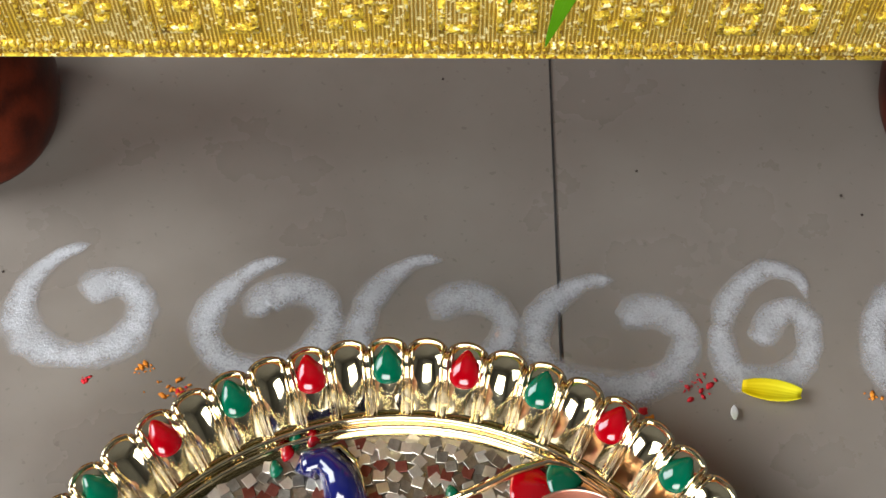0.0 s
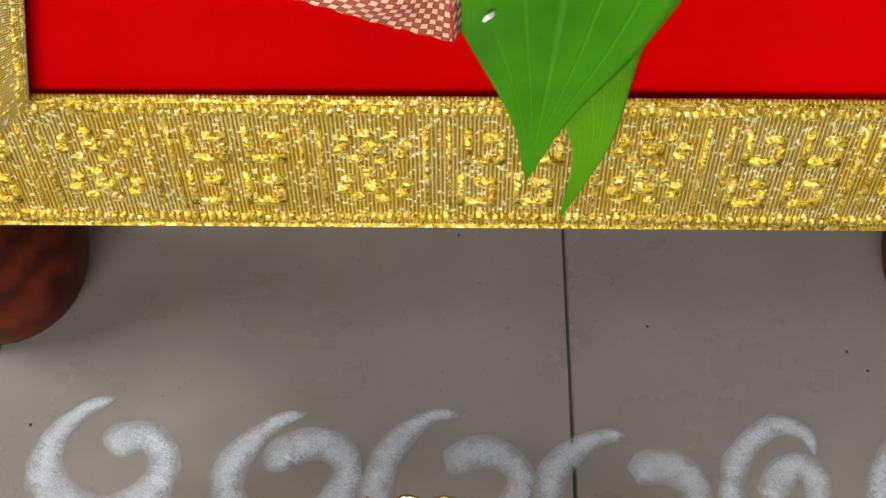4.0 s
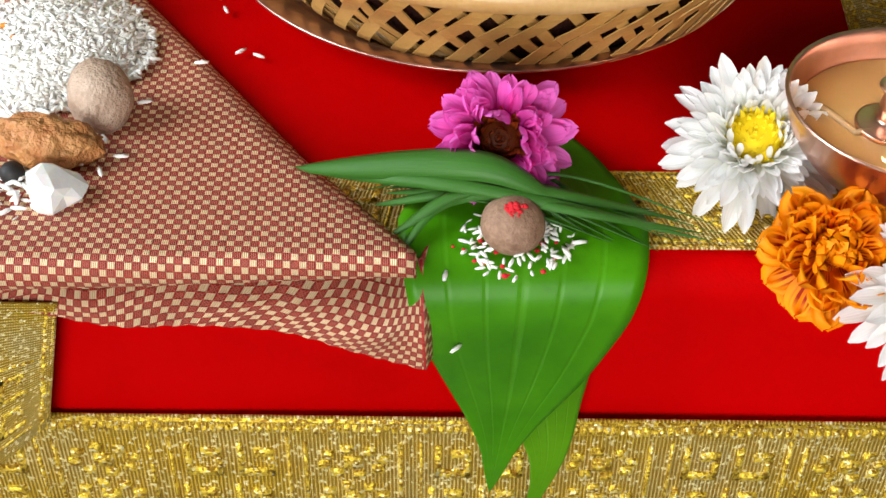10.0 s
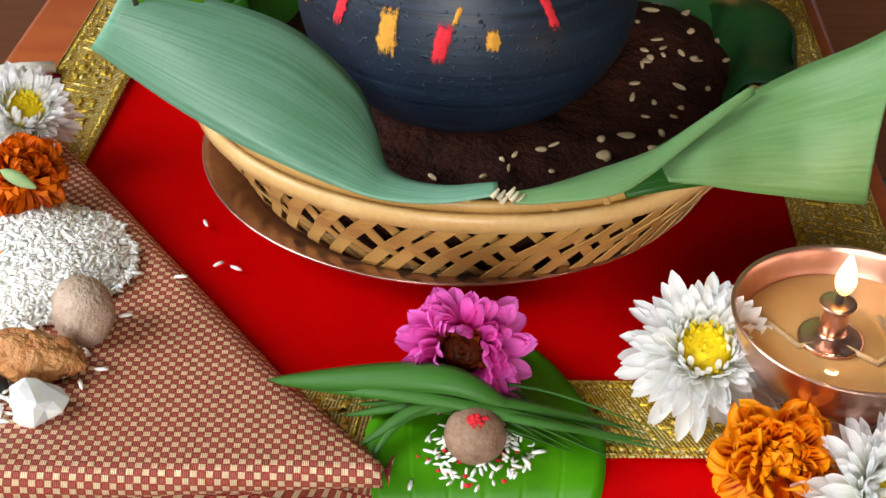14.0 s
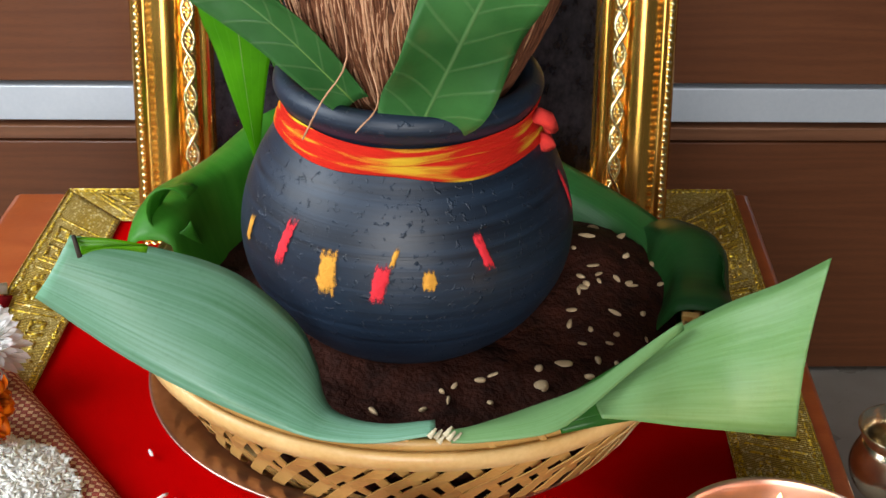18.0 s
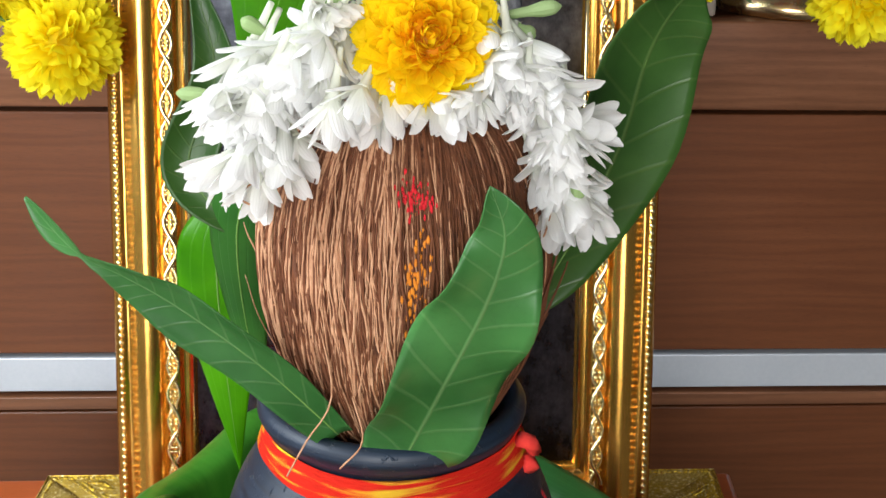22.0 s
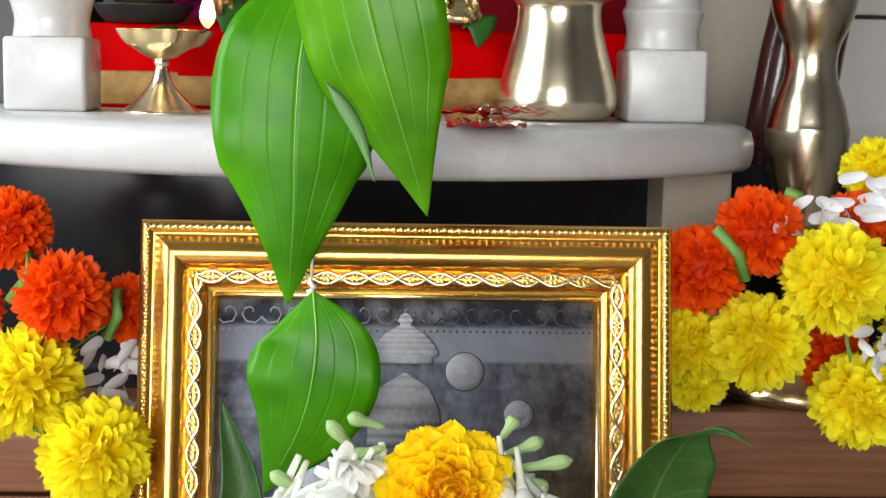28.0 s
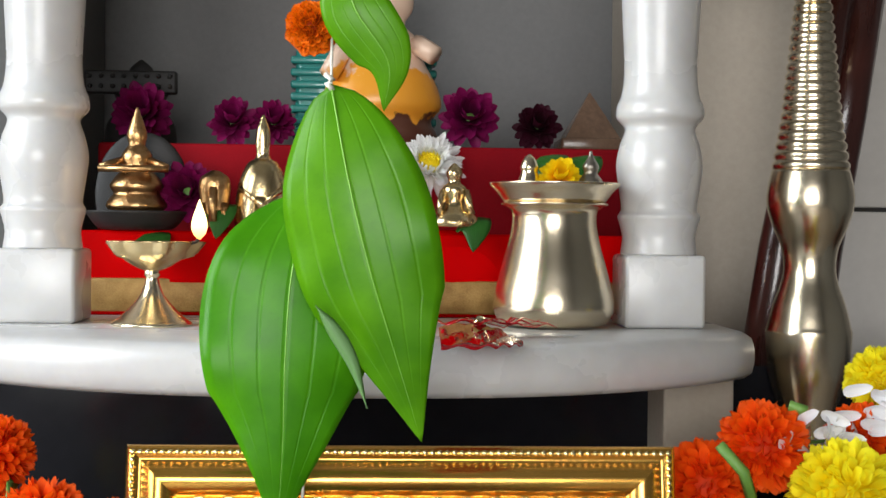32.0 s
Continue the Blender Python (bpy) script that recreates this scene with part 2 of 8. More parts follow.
M["nut"] = surf("betel_nut", (0.20, 0.105, 0.065), (0.40, 0.25, 0.165), 0.65, scale=180, fine=700, bump=0.6, dist=0.001, spec=0.3)
M["nutmeg"] = surf("pale_nutmeg", (0.42, 0.28, 0.19), (0.62, 0.47, 0.36), 0.6, scale=140, fine=500, bump=0.9, dist=0.0015)
M["date"] = surf("dried_date", (0.46, 0.15, 0.04), (0.66, 0.34, 0.12), 0.45, scale=110, fine=300, bump=1.0, dist=0.003)
M["coconut_flesh"] = surf("white_coconut_flesh", (0.88, 0.88, 0.86), (0.80, 0.80, 0.77), 0.4, scale=60, fine=500, bump=0.2, sub=0.3)
M["oil"] = surf("lamp_oil", (0.50, 0.28, 0.10), (0.56, 0.34, 0.14), 0.04, scale=10, fine=30, bump=0.01)
M["wick"] = surf("oily_cotton_wick", (0.50, 0.32, 0.15), (0.60, 0.40, 0.20), 0.5, scale=300, fine=900, bump=0.5)
M["char"] = surf("charred_wick", (0.02, 0.015, 0.012), (0.05, 0.03, 0.02), 0.9, scale=300, fine=900, bump=0.5)
M["gem_red"] = surf("red_glass_gem", (0.26, 0.0, 0.002), (0.42, 0.001, 0.008), 0.03, scale=60, fine=90, bump=0.02, coat=0.3)
M["gem_green"] = surf("green_glass_gem", (0.0, 0.07, 0.032), (0.0, 0.14, 0.07), 0.03, scale=60, fine=90, bump=0.02, coat=0.3)
M["enamel_blue"] = surf("dark_blue_enamel", (0.004, 0.006, 0.06), (0.008, 0.01, 0.10), 0.12, scale=60, fine=200, bump=0.02, coat=1.0)
M["mosaic"] = surf("silver_foil", (0.70, 0.66, 0.58), (0.82, 0.78, 0.70), 0.3, 0.9, scale=200, fine=1500, bump=0.3, var=0.0)
M["mosaic_brown"] = surf("brown_foil", (0.13, 0.03, 0.02), (0.20, 0.06, 0.04), 0.3, 0.6, scale=200, fine=1500, bump=0.3)
M["bead_dark"] = surf("dark_foil", (0.20, 0.18, 0.15), (0.36, 0.33, 0.28), 0.3, 0.9, scale=200, fine=1500, bump=0.3)
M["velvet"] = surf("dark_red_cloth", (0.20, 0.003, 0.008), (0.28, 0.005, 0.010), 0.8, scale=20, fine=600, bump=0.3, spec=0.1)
M["green_stem"] = surf("green_stem", (0.10, 0.24, 0.04), (0.18, 0.34, 0.07), 0.5, scale=60, fine=400, bump=0.2)
M["pale_rib"] = surf("pale_leaf_rib", (0.20, 0.48, 0.05), (0.28, 0.56, 0.10), 0.5, scale=60, fine=400, bump=0.2)
M["white_string"] = surf("white_cotton_string", (0.8, 0.78, 0.7), (0.7, 0.67, 0.58), 0.9, scale=300, fine=900, bump=0.6)
M["dark_idol"] = surf("dark_stone", (0.008, 0.0075, 0.007), (0.02, 0.018, 0.017), 0.6, scale=60, fine=300, bump=0.2)
M["teal_paint"] = surf("teal_glaze", (0.01, 0.14, 0.13), (0.02, 0.22, 0.18), 0.3, scale=60, fine=300, bump=0.1, coat=0.5)
M["pyramid"] = surf("brown_resin", (0.10, 0.06, 0.04), (0.18, 0.11, 0.07), 0.25, scale=80, fine=300, bump=0.1)

M["betel"] = leafy("betel_leaf", (0.034, 0.185, 0.002), (0.085, 0.35, 0.003), (0.15, 0.45, 0.03), 0.32, "betel", 0.1)
M["betel_light"] = leafy("young_betel_leaf", (0.050, 0.20, 0.002), (0.115, 0.35, 0.004), (0.20, 0.48, 0.05), 0.3, "betel", 0.1)
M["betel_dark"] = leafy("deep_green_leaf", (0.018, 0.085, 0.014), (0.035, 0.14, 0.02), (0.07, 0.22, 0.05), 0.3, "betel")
M["mango"] = leafy("mango_leaf", (0.024, 0.11, 0.024), (0.060, 0.21, 0.052), (0.22, 0.38, 0.15), 0.33, "mango")
M["mango_dark"] = leafy("dark_mango_leaf", (0.018, 0.066, 0.011), (0.046, 0.125, 0.022), (0.14, 0.22, 0.06), 0.3, "mango")
M["banana"] = leafy("blue_green_banana_leaf", (0.075, 0.23, 0.095), (0.24, 0.45, 0.345), (0.32, 0.52, 0.42), 0.34, "banana", 0.05)
M["banana_pale"] = leafy("yellow_green_banana_leaf", (0.115, 0.26, 0.065), (0.21, 0.385, 0.17), (0.30, 0.46, 0.24), 0.40, "banana", 0.10)
M["banana_inner"] = leafy("bright_green_banana_leaf", (0.03, 0.19, 0.012), (0.08, 0.32, 0.03), (0.14, 0.40, 0.06), 0.4, "banana", 0.12)
M["banana_deep"] = leafy("deep_green_banana_leaf", (0.010, 0.070, 0.014), (0.030, 0.135, 0.032), (0.06, 0.20, 0.06), 0.4, "banana", 0.06)
M["banana_back"] = leafy("green_banana_leaf", (0.014, 0.105, 0.018), (0.045, 0.20, 0.050), (0.09, 0.28, 0.10), 0.36, "banana", 0.08)
M["grass"] = leafy("grass_blade", (0.035, 0.14, 0.015), (0.07, 0.22, 0.03), (0.14, 0.32, 0.08), 0.4, "banana")

M["mum"] = petal_mat("white_petal", (0.90, 0.91, 0.78), (0.975, 0.975, 0.97), 0.04, thin=0.38)
M["mum_core"] = petal_mat("yellow_floret", (0.92, 0.68, 0.01), (0.98, 0.84, 0.05), 0.08, thin=0.1)
M["zinnia"] = petal_mat("magenta_petal", (0.80, 0.03, 0.42), (0.98, 0.20, 0.70), 0.15)
M["zinnia_core"] = petal_mat("rust_floret", (0.12, 0.02, 0.0), (0.42, 0.07, 0.01), 0.3)
M["rust_floret"] = petal_mat("orange_rust_floret", (0.38, 0.05, 0.0), (0.85, 0.26, 0.01), 0.4)
M["marigold"] = petal_mat("orange_petal", (0.88, 0.12, 0.0), (1.0, 0.34, 0.0), 0.12, stain=(0.36, 0.012, 0.0), thin=0.25)
M["marigold_dark"] = petal_mat("rust_orange_petal", (0.42, 0.04, 0.0), (0.88, 0.18, 0.0), 0.25, stain=(0.24, 0.006, 0.0), thin=0.2)
M["marigold_yellow"] = petal_mat("golden_petal", (0.96, 0.52, 0.0), (1.0, 0.76, 0.008), 0.10, thin=0.4)
M["marigold_heart"] = petal_mat("deep_golden_floret", (0.90, 0.36, 0.0), (1.0, 0.60, 0.003), 0.2, thin=0.35)
M["pompon_yellow"] = petal_mat("yellow_cloth_petal", (0.98, 0.78, 0.0), (1.0, 0.93, 0.03), 0.06, thin=0.45)
M["pompon_orange"] = petal_mat("orange_cloth_petal", (0.85, 0.06, 0.0), (0.98, 0.13, 0.005), 0.12, thin=0.42)
M["tuberose"] = petal_mat("waxy_white_petal", (0.92, 0.94, 0.84), (0.98, 0.98, 0.975), 0.03, thin=0.42)
M["bud"] = petal_mat("green_white_bud", (0.42, 0.58, 0.26), (0.74, 0.80, 0.60), 0.2)
M["dark_bloom"] = petal_mat("dark_magenta_petal", (0.08, 0.0, 0.03), (0.27, 0.006, 0.10), 0.4)
M["dried_bloom"] = petal_mat("nearly_black_petal", (0.012, 0.002, 0.004), (0.05, 0.004, 0.015), 0.4)
M["plastic_white"] = petal_mat("white_plastic_petal", (0.72, 0.72, 0.74), (0.85, 0.85, 0.87), 0.1)


def floor_material():
    m = Mat("polished_floor_tile")
    co = m.where()
    a, b, c = m.noise(1.6, 5, co), m.noise(14, 6, co), m.noise(240, 2, co)
    col = m.mix(m.steep(a, 0.3, 0.7), (0.165, 0.136, 0.110), (0.270, 0.240, 0.208))
    col = m.mix(m.calc("MULTIPLY", m.steep(b, 0.45, 0.75), 0.35), col, (0.33, 0.30, 0.26))
    m.put("Base Color", m.mix(m.calc("MULTIPLY", m.steep(c, 0.66, 0.72), 0.35), col, (0.10, 0.08, 0.06)))
    m.put("Roughness", m.calc("ADD", 0.2, m.calc("MULTIPLY", b, 0.18)))
    m.bump(m.calc("ADD", b, m.calc("MULTIPLY", c, 0.2)), 0.04, 0.001)
    return m.m


def wood_material(name, dark, light, rough, scale, turn=(0, 0, 0), coat=0.0, spec=0.5):
    m = Mat(name, Coat_Weight=coat)
    m.put("Specular IOR Level", spec)
    co = m.where(scale=scale, turn=turn)
    a = m.noise(3.0, 6, co, 0.6)
    w = m.node("TexWave", 1, {"Vector": co, "Scale": 1.3, "Distortion": 9.0, "Detail": 4.0, "Detail Scale": 2.0}, wave_type="BANDS", bands_direction="Z")
    f = m.noise(60, 3, co)
    g = m.calc("ADD", m.calc("MULTIPLY", m.steep(a, 0.3, 0.7), 0.6), m.calc("MULTIPLY", w, 0.4))
    m.put("Base Color", m.mix(m.calc("MULTIPLY", m.steep(f, 0.5, 0.75), 0.3), m.mix(g, dark, light), tuple(v * 0.5 for v in dark)))
    m.put("Roughness", m.calc("ADD", rough, m.calc("MULTIPLY", a, 0.15)))
    m.bump(f, 0.12, 0.0006)
    return m.m


def red_satin():
    m = Mat("red_satin")
    n, fine = m.noise(6, 3), m.noise(900, 2)
    m.put("Base Color", m.mix(m.steep(n, 0.3, 0.7), (0.42, 0.0, 0.0), (0.60, 0.0, 0.001)))
    m.put("Roughness", m.calc("ADD", 0.5, m.calc("MULTIPLY", fine, 0.15)))
    m.put("Specular IOR Level", 0.02)
    m.bump(m.calc("ADD", m.calc("MULTIPLY", n, 6.0), m.calc("MULTIPLY", fine, 0.3)), 0.35, 0.002)
    return m.m


def brocade():
    """Ribbon woven of gold thread: UV in metres along and across the ribbon."""
    m = Mat("gold_brocade", Metallic=0.45)
    uv = m.node("TexCoord", 2)
    s = m.node("SeparateXYZ", 0, {0: uv})
    v = s.node.outputs[1]
    n = m.noise(700, 2, uv)
    big, mid = m.noise(16, 3, uv), m.noise(75, 3, uv)
    warp = m.steep(m.calc("SINE", m.calc("ADD", m.calc("MULTIPLY", s, 4100.0), m.calc("MULTIPLY", n, 2.5))), -0.6, 0.8)
    weft = m.steep(m.calc("SINE", m.calc("ADD", m.calc("MULTIPLY", v, 5200.0), m.calc("MULTIPLY", n, 2.5))), -0.9, 0.6)
    yarn = m.calc("MULTIPLY", warp, m.calc("ADD", 0.45, m.calc("MULTIPLY", weft, 0.55)))
    # Broad pale patches paint the window's reflection into the gold.
    bright = m.mix(m.steep(big, 0.4, 0.65), (0.94, 0.66, 0.06), (0.94, 0.84, 0.42))
    col = m.mix(yarn, (0.34, 0.20, 0.010), bright)
    col = m.mix(m.calc("MULTIPLY", m.steep(mid, 0.5, 0.65), 0.55), col, m.mix(yarn, (0.32, 0.17, 0.006), (0.88, 0.56, 0.03)))
    # Cells picked at random carry the thread's sparkle as pale colour.
    cell = m.node("TexVoronoi", 1, {"Vector": uv, "Scale": 750.0})
    glint = m.steep(m.node("SeparateColor", 0, {0: cell}), 0.86, 0.90)
    m.put("Base Color", m.mix(m.calc("MULTIPLY", glint, 0.85), col, (1.0, 0.88, 0.46)))
    m.put("Metallic", m.calc("ADD", 0.4, m.calc("MULTIPLY", glint, -0.3)))
    m.put("Roughness", m.calc("SUBTRACT", 0.48, m.calc("MULTIPLY", glint, 0.2)))
    m.bump(m.calc("ADD", yarn, m.calc("MULTIPLY", n, 1.5)), 0.9, 0.0009)
    return m.m


def raised_gold():
    m = Mat("raised_gold_thread", Metallic=0.5)
    co = m.where()
    n = m.noise(800, 2, co)
    cell = m.node("TexVoronoi", 1, {"Vector": co, "Scale": 800.0})
    q = m.node("SeparateColor", 0, {0: cell})
    col = m.mix(m.steep(q, 0.1, 0.7), (0.34, 0.17, 0.005), (1.0, 0.74, 0.07))
    # The brightest cells are sparkle painted onto the raised thread.
    m.put("Base Color", m.mix(m.steep(q, 0.86, 0.90), col, (1.0, 0.88, 0.44)))
    m.put("Roughness", m.calc("ADD", 0.28, m.calc("MULTIPLY", n, 0.2)))
    m.bump(m.calc("ADD", q, m.calc("MULTIPLY", n, 1.5)), 0.8, 0.0008)
    return m.m


def check_cloth():
    """Maroon and cream weave of small checks: UV in metres."""
    m = Mat("maroon_cream_brocade")
    uv = m.node("TexCoord", 2)
    s = m.node("SeparateXYZ", 0, {0: uv})
    u, v = s, s.node.outputs[1]
    cell = 0.0028
    cu, cv = m.calc("DIVIDE", u, cell), m.calc("DIVIDE", v, cell)
    par = m.calc("ABSOLUTE", m.calc("MODULO", m.calc("ADD", m.calc("FLOOR", cu), m.calc("FLOOR", cv)), 2.0))
    fu, fv = m.calc("SUBTRACT", m.calc("FRACT", cu), 0.5), m.calc("SUBTRACT", m.calc("FRACT", cv), 0.5)
    edge = m.steep(m.calc("MAXIMUM", m.calc("ABSOLUTE", fu), m.calc("ABSOLUTE", fv)), 0.48, 0.40)
    cross = m.calc("MINIMUM", m.calc("ABSOLUTE", m.calc("ADD", fu, fv)), m.calc("ABSOLUTE", m.calc("SUBTRACT", fu, fv)))
    ring = m.calc("ABSOLUTE", m.calc("SUBTRACT", m.calc("ADD", m.calc("ABSOLUTE", fu), m.calc("ABSOLUTE", fv)), 0.36))
    small = m.calc("MAXIMUM", m.calc("SUBTRACT", 1.0, m.steep(cross, 0.05, 0.12)), m.calc("SUBTRACT", 1.0, m.steep(ring, 0.05, 0.12)))
    small = m.calc("MULTIPLY", m.calc("MULTIPLY", small, 0.16), m.calc("SUBTRACT", 1.0, par))
    cream = m.calc("MAXIMUM", m.calc("MULTIPLY", m.calc("ABSOLUTE", par), edge), small)
    yarn = m.calc("SINE", m.calc("MULTIPLY", u, 9500.0))
    n = m.noise(500, 2, uv)
    pale = m.mix(m.calc("MULTIPLY", m.steep(yarn, 0.2, 1.0), 0.35), (0.92, 0.68, 0.40), (0.46, 0.17, 0.07))
    col = m.mix(cream, m.mix(m.steep(n, 0.3, 0.7), (0.26, 0.005, 0.004), (0.44, 0.018, 0.011)), pale)
    m.put("Base Color", col)
    m.put("Roughness", m.calc("SUBTRACT", 0.60, m.calc("MULTIPLY", cream, 0.26)))
    m.put("Metallic", m.calc("MULTIPLY", cream, 0.2))
    m.bump(m.calc("ADD", m.calc("MULTIPLY", cream, 1.5), m.calc("MULTIPLY", yarn, 0.3)), 0.7, 0.0008)
    return m.m


def husk():
    m = Mat("coconut_husk")
    co = m.where(scale=(1, 1, 0.06))
    a, b = m.noise(260, 5, co, 0.7), m.noise(20, 4)
    col = m.mix(m.steep(a, 0.35, 0.68), (0.030, 0.007, 0.002), (0.40, 0.15, 0.06))
    m.put("Base Color", m.mix(m.calc("MULTIPLY", m.steep(b, 0.45, 0.7), 0.5), col, (0.22, 0.055, 0.012)))
    m.put("Roughness", 0.85)
    m.bump(a, 1.0, 0.002)
    return m.m


def chalk_material():
    """Sifted white powder that thins out towards its edges and ends (UV along and across the line)."""
    m = Mat("white_rangoli_powder")
    s = m.node("SeparateXYZ", 0, {0: m.node("TexCoord", 2)})
    v = s.node.outputs[1]
    n0, n1, n2 = m.noise(45, 4), m.noise(150, 4), m.noise(1100, 3)
    side = m.calc("MULTIPLY", m.calc("ABSOLUTE", m.calc("SUBTRACT", v, 0.5)), 2.0)
    end = m.calc("MULTIPLY", m.steep(s, 0.0, 0.06), m.steep(s, 1.0, 0.94))
    grain = m.calc("ADD", m.calc("ADD", m.calc("MULTIPLY", n1, 0.8), m.calc("MULTIPLY", n2, 0.9)), m.calc("MULTIPLY", n0, 0.8))
    body = m.calc("ADD", m.calc("SUBTRACT", 1.55, m.calc("MULTIPLY", m.calc("POWER", side, 1.6), 1.25)), m.calc("MULTIPLY", m.calc("SUBTRACT", end, 1.0), 1.1))
    cover = m.steep(m.calc("SUBTRACT", body, m.calc("MULTIPLY", grain, 0.95)), -0.30, 0.42)
    m.put("Base Color", m.mix(n1, (0.55, 0.56, 0.59), (0.70, 0.71, 0.74)))
    m.put("Roughness", 0.95)
    m.put("Alpha", m.calc("MULTIPLY", cover, m.calc("ADD", 0.5, m.calc("MULTIPLY", m.steep(n0, 0.3, 0.6), 0.35))))
    m.bump(n2, 0.6, 0.001)
    return m.m


def flame_material():
    m = Mat("flame")
    z = m.node("SeparateXYZ", 2, {0: m.node("TexCoord", 0)})
    m.put("Base Color", (0.0, 0.0, 0.0))
    m.put("Emission Color", m.mix(m.steep(z, 0.0, 0.5), (1.0, 0.40, 0.08), (1.0, 0.78, 0.36)))
    m.put("Emission Strength", 4.0)
    return m.m


def glass_material():
    m = Mat("picture_glass", Roughness=0.03, Transmission_Weight=1.0, IOR=1.1)
    m.put("Base Color", (1.0, 1.0, 1.0))
    n = m.noise(4, 2)
    m.put("Roughness", m.calc("MULTIPLY", n, 0.06))
    return m.m


def photo_material():
    """The grey print of a carved temple front, out of focus tones alone."""
    m = Mat("grey_temple_print", Roughness=0.22)
    uv = m.node("TexCoord", 2)
    s = m.node("SeparateXYZ", 1, {0: uv})
    a, b = m.noise(7, 6, uv, 0.7), m.noise(40, 4, uv, 0.7)
    c = m.noise(3, 4, m.where(True, (1, 6, 1)), 0.6)
    mott = m.calc("ADD", m.calc("MULTIPLY", a, 0.7), m.calc("MULTIPLY", b, 0.3))
    low = m.mix(m.steep(mott, 0.4, 0.62), (0.006, 0.005, 0.008), (0.060, 0.058, 0.075))
    high = m.mix(m.steep(mott, 0.4, 0.62), (0.045, 0.048, 0.062), (0.20, 0.21, 0.25))
    col = m.mix(m.steep(s, 0.45, 0.72), low, high)
    col = m.mix(m.calc("MULTIPLY", m.steep(c, 0.5, 0.6), 0.35), col, (0.03, 0.03, 0.04))
    band = m.calc("MULTIPLY", m.steep(s, 0.885, 0.892), m.calc("SUBTRACT", 1.0, m.steep(s, 0.945, 0.952)))
    col = m.mix(m.calc("MULTIPLY", band, 0.6), col, (0.30, 0.32, 0.38))
    fret = m.node("TexVoronoi", 0, {"Vector": m.where(True, (15, 24, 1)), "Scale": 1.0})
    frieze = m.mix(m.steep(m.calc("ADD", fret, m.calc("MULTIPLY", b, 0.8)), 0.5, 1.0), (0.17, 0.18, 0.21), (0.035, 0.038, 0.05))
    m.put("Base Color", m.mix(m.steep(s, 0.950, 0.956), col, frieze))
    return m.m


def print_detail_material():
    """Printed metalwork: bands and rings in grey, mottled, lit from one side in the photograph itself."""
    m = Mat("printed_metalwork", Roughness=0.3)
    co = m.node("TexCoord", 3)
    s = m.node("SeparateXYZ", 0, {0: co})
    far = m.node("VectorMath", 1, {0: co}, operation="LENGTH")
    rings = m.calc("SINE", m.calc("MULTIPLY", far, 2100.0))
    tone = m.calc("ADD", m.calc("ADD", m.calc("MULTIPLY", rings, 0.25), m.calc("MULTIPLY", s, -22.0)), m.calc("MULTIPLY", m.noise(260, 3), 0.9))
    m.put("Base Color", m.mix(m.steep(tone, 0.05, 1.2), (0.020, 0.021, 0.028), (0.25, 0.26, 0.285)))
    return m.m


def pot_paint():
    """Dark paint brushed on while the pot turned: fine level strokes, dull sheen, grit; the window's blue sheen is in
    its colour.
    """
    m = Mat("dark_painted_clay", Roughness=0.5)
    stroke, grit, wide = m.noise(60, 4, m.where(scale=(0.15, 0.15, 7))), m.noise(330, 3), m.noise(22, 4)
    f = m.calc("ADD", m.calc("MULTIPLY", stroke, 0.6), m.calc("MULTIPLY", wide, 0.4))
    m.put("Base Color", m.mix(m.steep(f, 0.36, 0.64), (0.0020, 0.0056, 0.0135), (0.0105, 0.0240, 0.0480)))
    m.put("Roughness", m.calc("ADD", 0.38, m.calc("MULTIPLY", stroke, 0.18)))
    m.put("Specular IOR Level", 0.5)
    m.bump(m.calc("ADD", m.calc("MULTIPLY", stroke, 0.45), m.calc("ADD", m.calc("MULTIPLY", m.steep(grit, 0.6, 0.75), 1.2), wide)), 0.5, 0.0009)
    return m.m


def smear(name, c1, c2):
    """Powder rubbed on with a finger: it thins out in streaks at its edges (UV across and along the stroke)."""
    m = Mat(name, Roughness=0.9)
    s = m.node("SeparateXYZ", 0, {0: m.node("TexCoord", 2)})
    v = s.node.outputs[1]
    n, streak = m.noise(420, 4), m.noise(3.0, 4, m.where(True, (7, 1.2, 1)))
    edge = m.calc("MINIMUM", m.calc("MINIMUM", s, m.calc("SUBTRACT", 1.0, s)), m.calc("MULTIPLY", m.calc("MINIMUM", v, m.calc("SUBTRACT", 1.0, v)), 0.8))
    m.put("Base Color", m.mix(n, c1, c2))
    m.put("Alpha", m.steep(m.calc("ADD", m.calc("MULTIPLY", edge, 2.2), m.calc("MULTIPLY", m.calc("ADD", n, streak), 0.8)), 0.85, 1.15))
    m.bump(n, 0.6, 0.001)
    return m.m


M["pot"] = pot_paint()
M["kumkum_smear"], M["ochre_smear"] = smear("red_powder_smear", (0.62, 0.01, 0.02), (0.80, 0.03, 0.05)), smear("ochre_powder_smear", (0.55, 0.22, 0.02), (0.80, 0.40, 0.05))
M["print_metal"] = print_detail_material()
M["floor"] = floor_material()
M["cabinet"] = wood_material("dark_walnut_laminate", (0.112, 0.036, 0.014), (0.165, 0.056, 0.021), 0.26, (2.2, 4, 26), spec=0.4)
# Paler copy of the walnut that paints light on the top rail and lip.
M["cabinet_lit"] = wood_material("lit_walnut_edge", (0.13, 0.05, 0.022), (0.24, 0.10, 0.048), 0.30, (2.2, 4, 26))
M["stool"] = wood_material("orange_varnished_wood", (0.46, 0.085, 0.016), (0.60, 0.14, 0.03), 0.25, (4, 18, 18), coat=0.4)
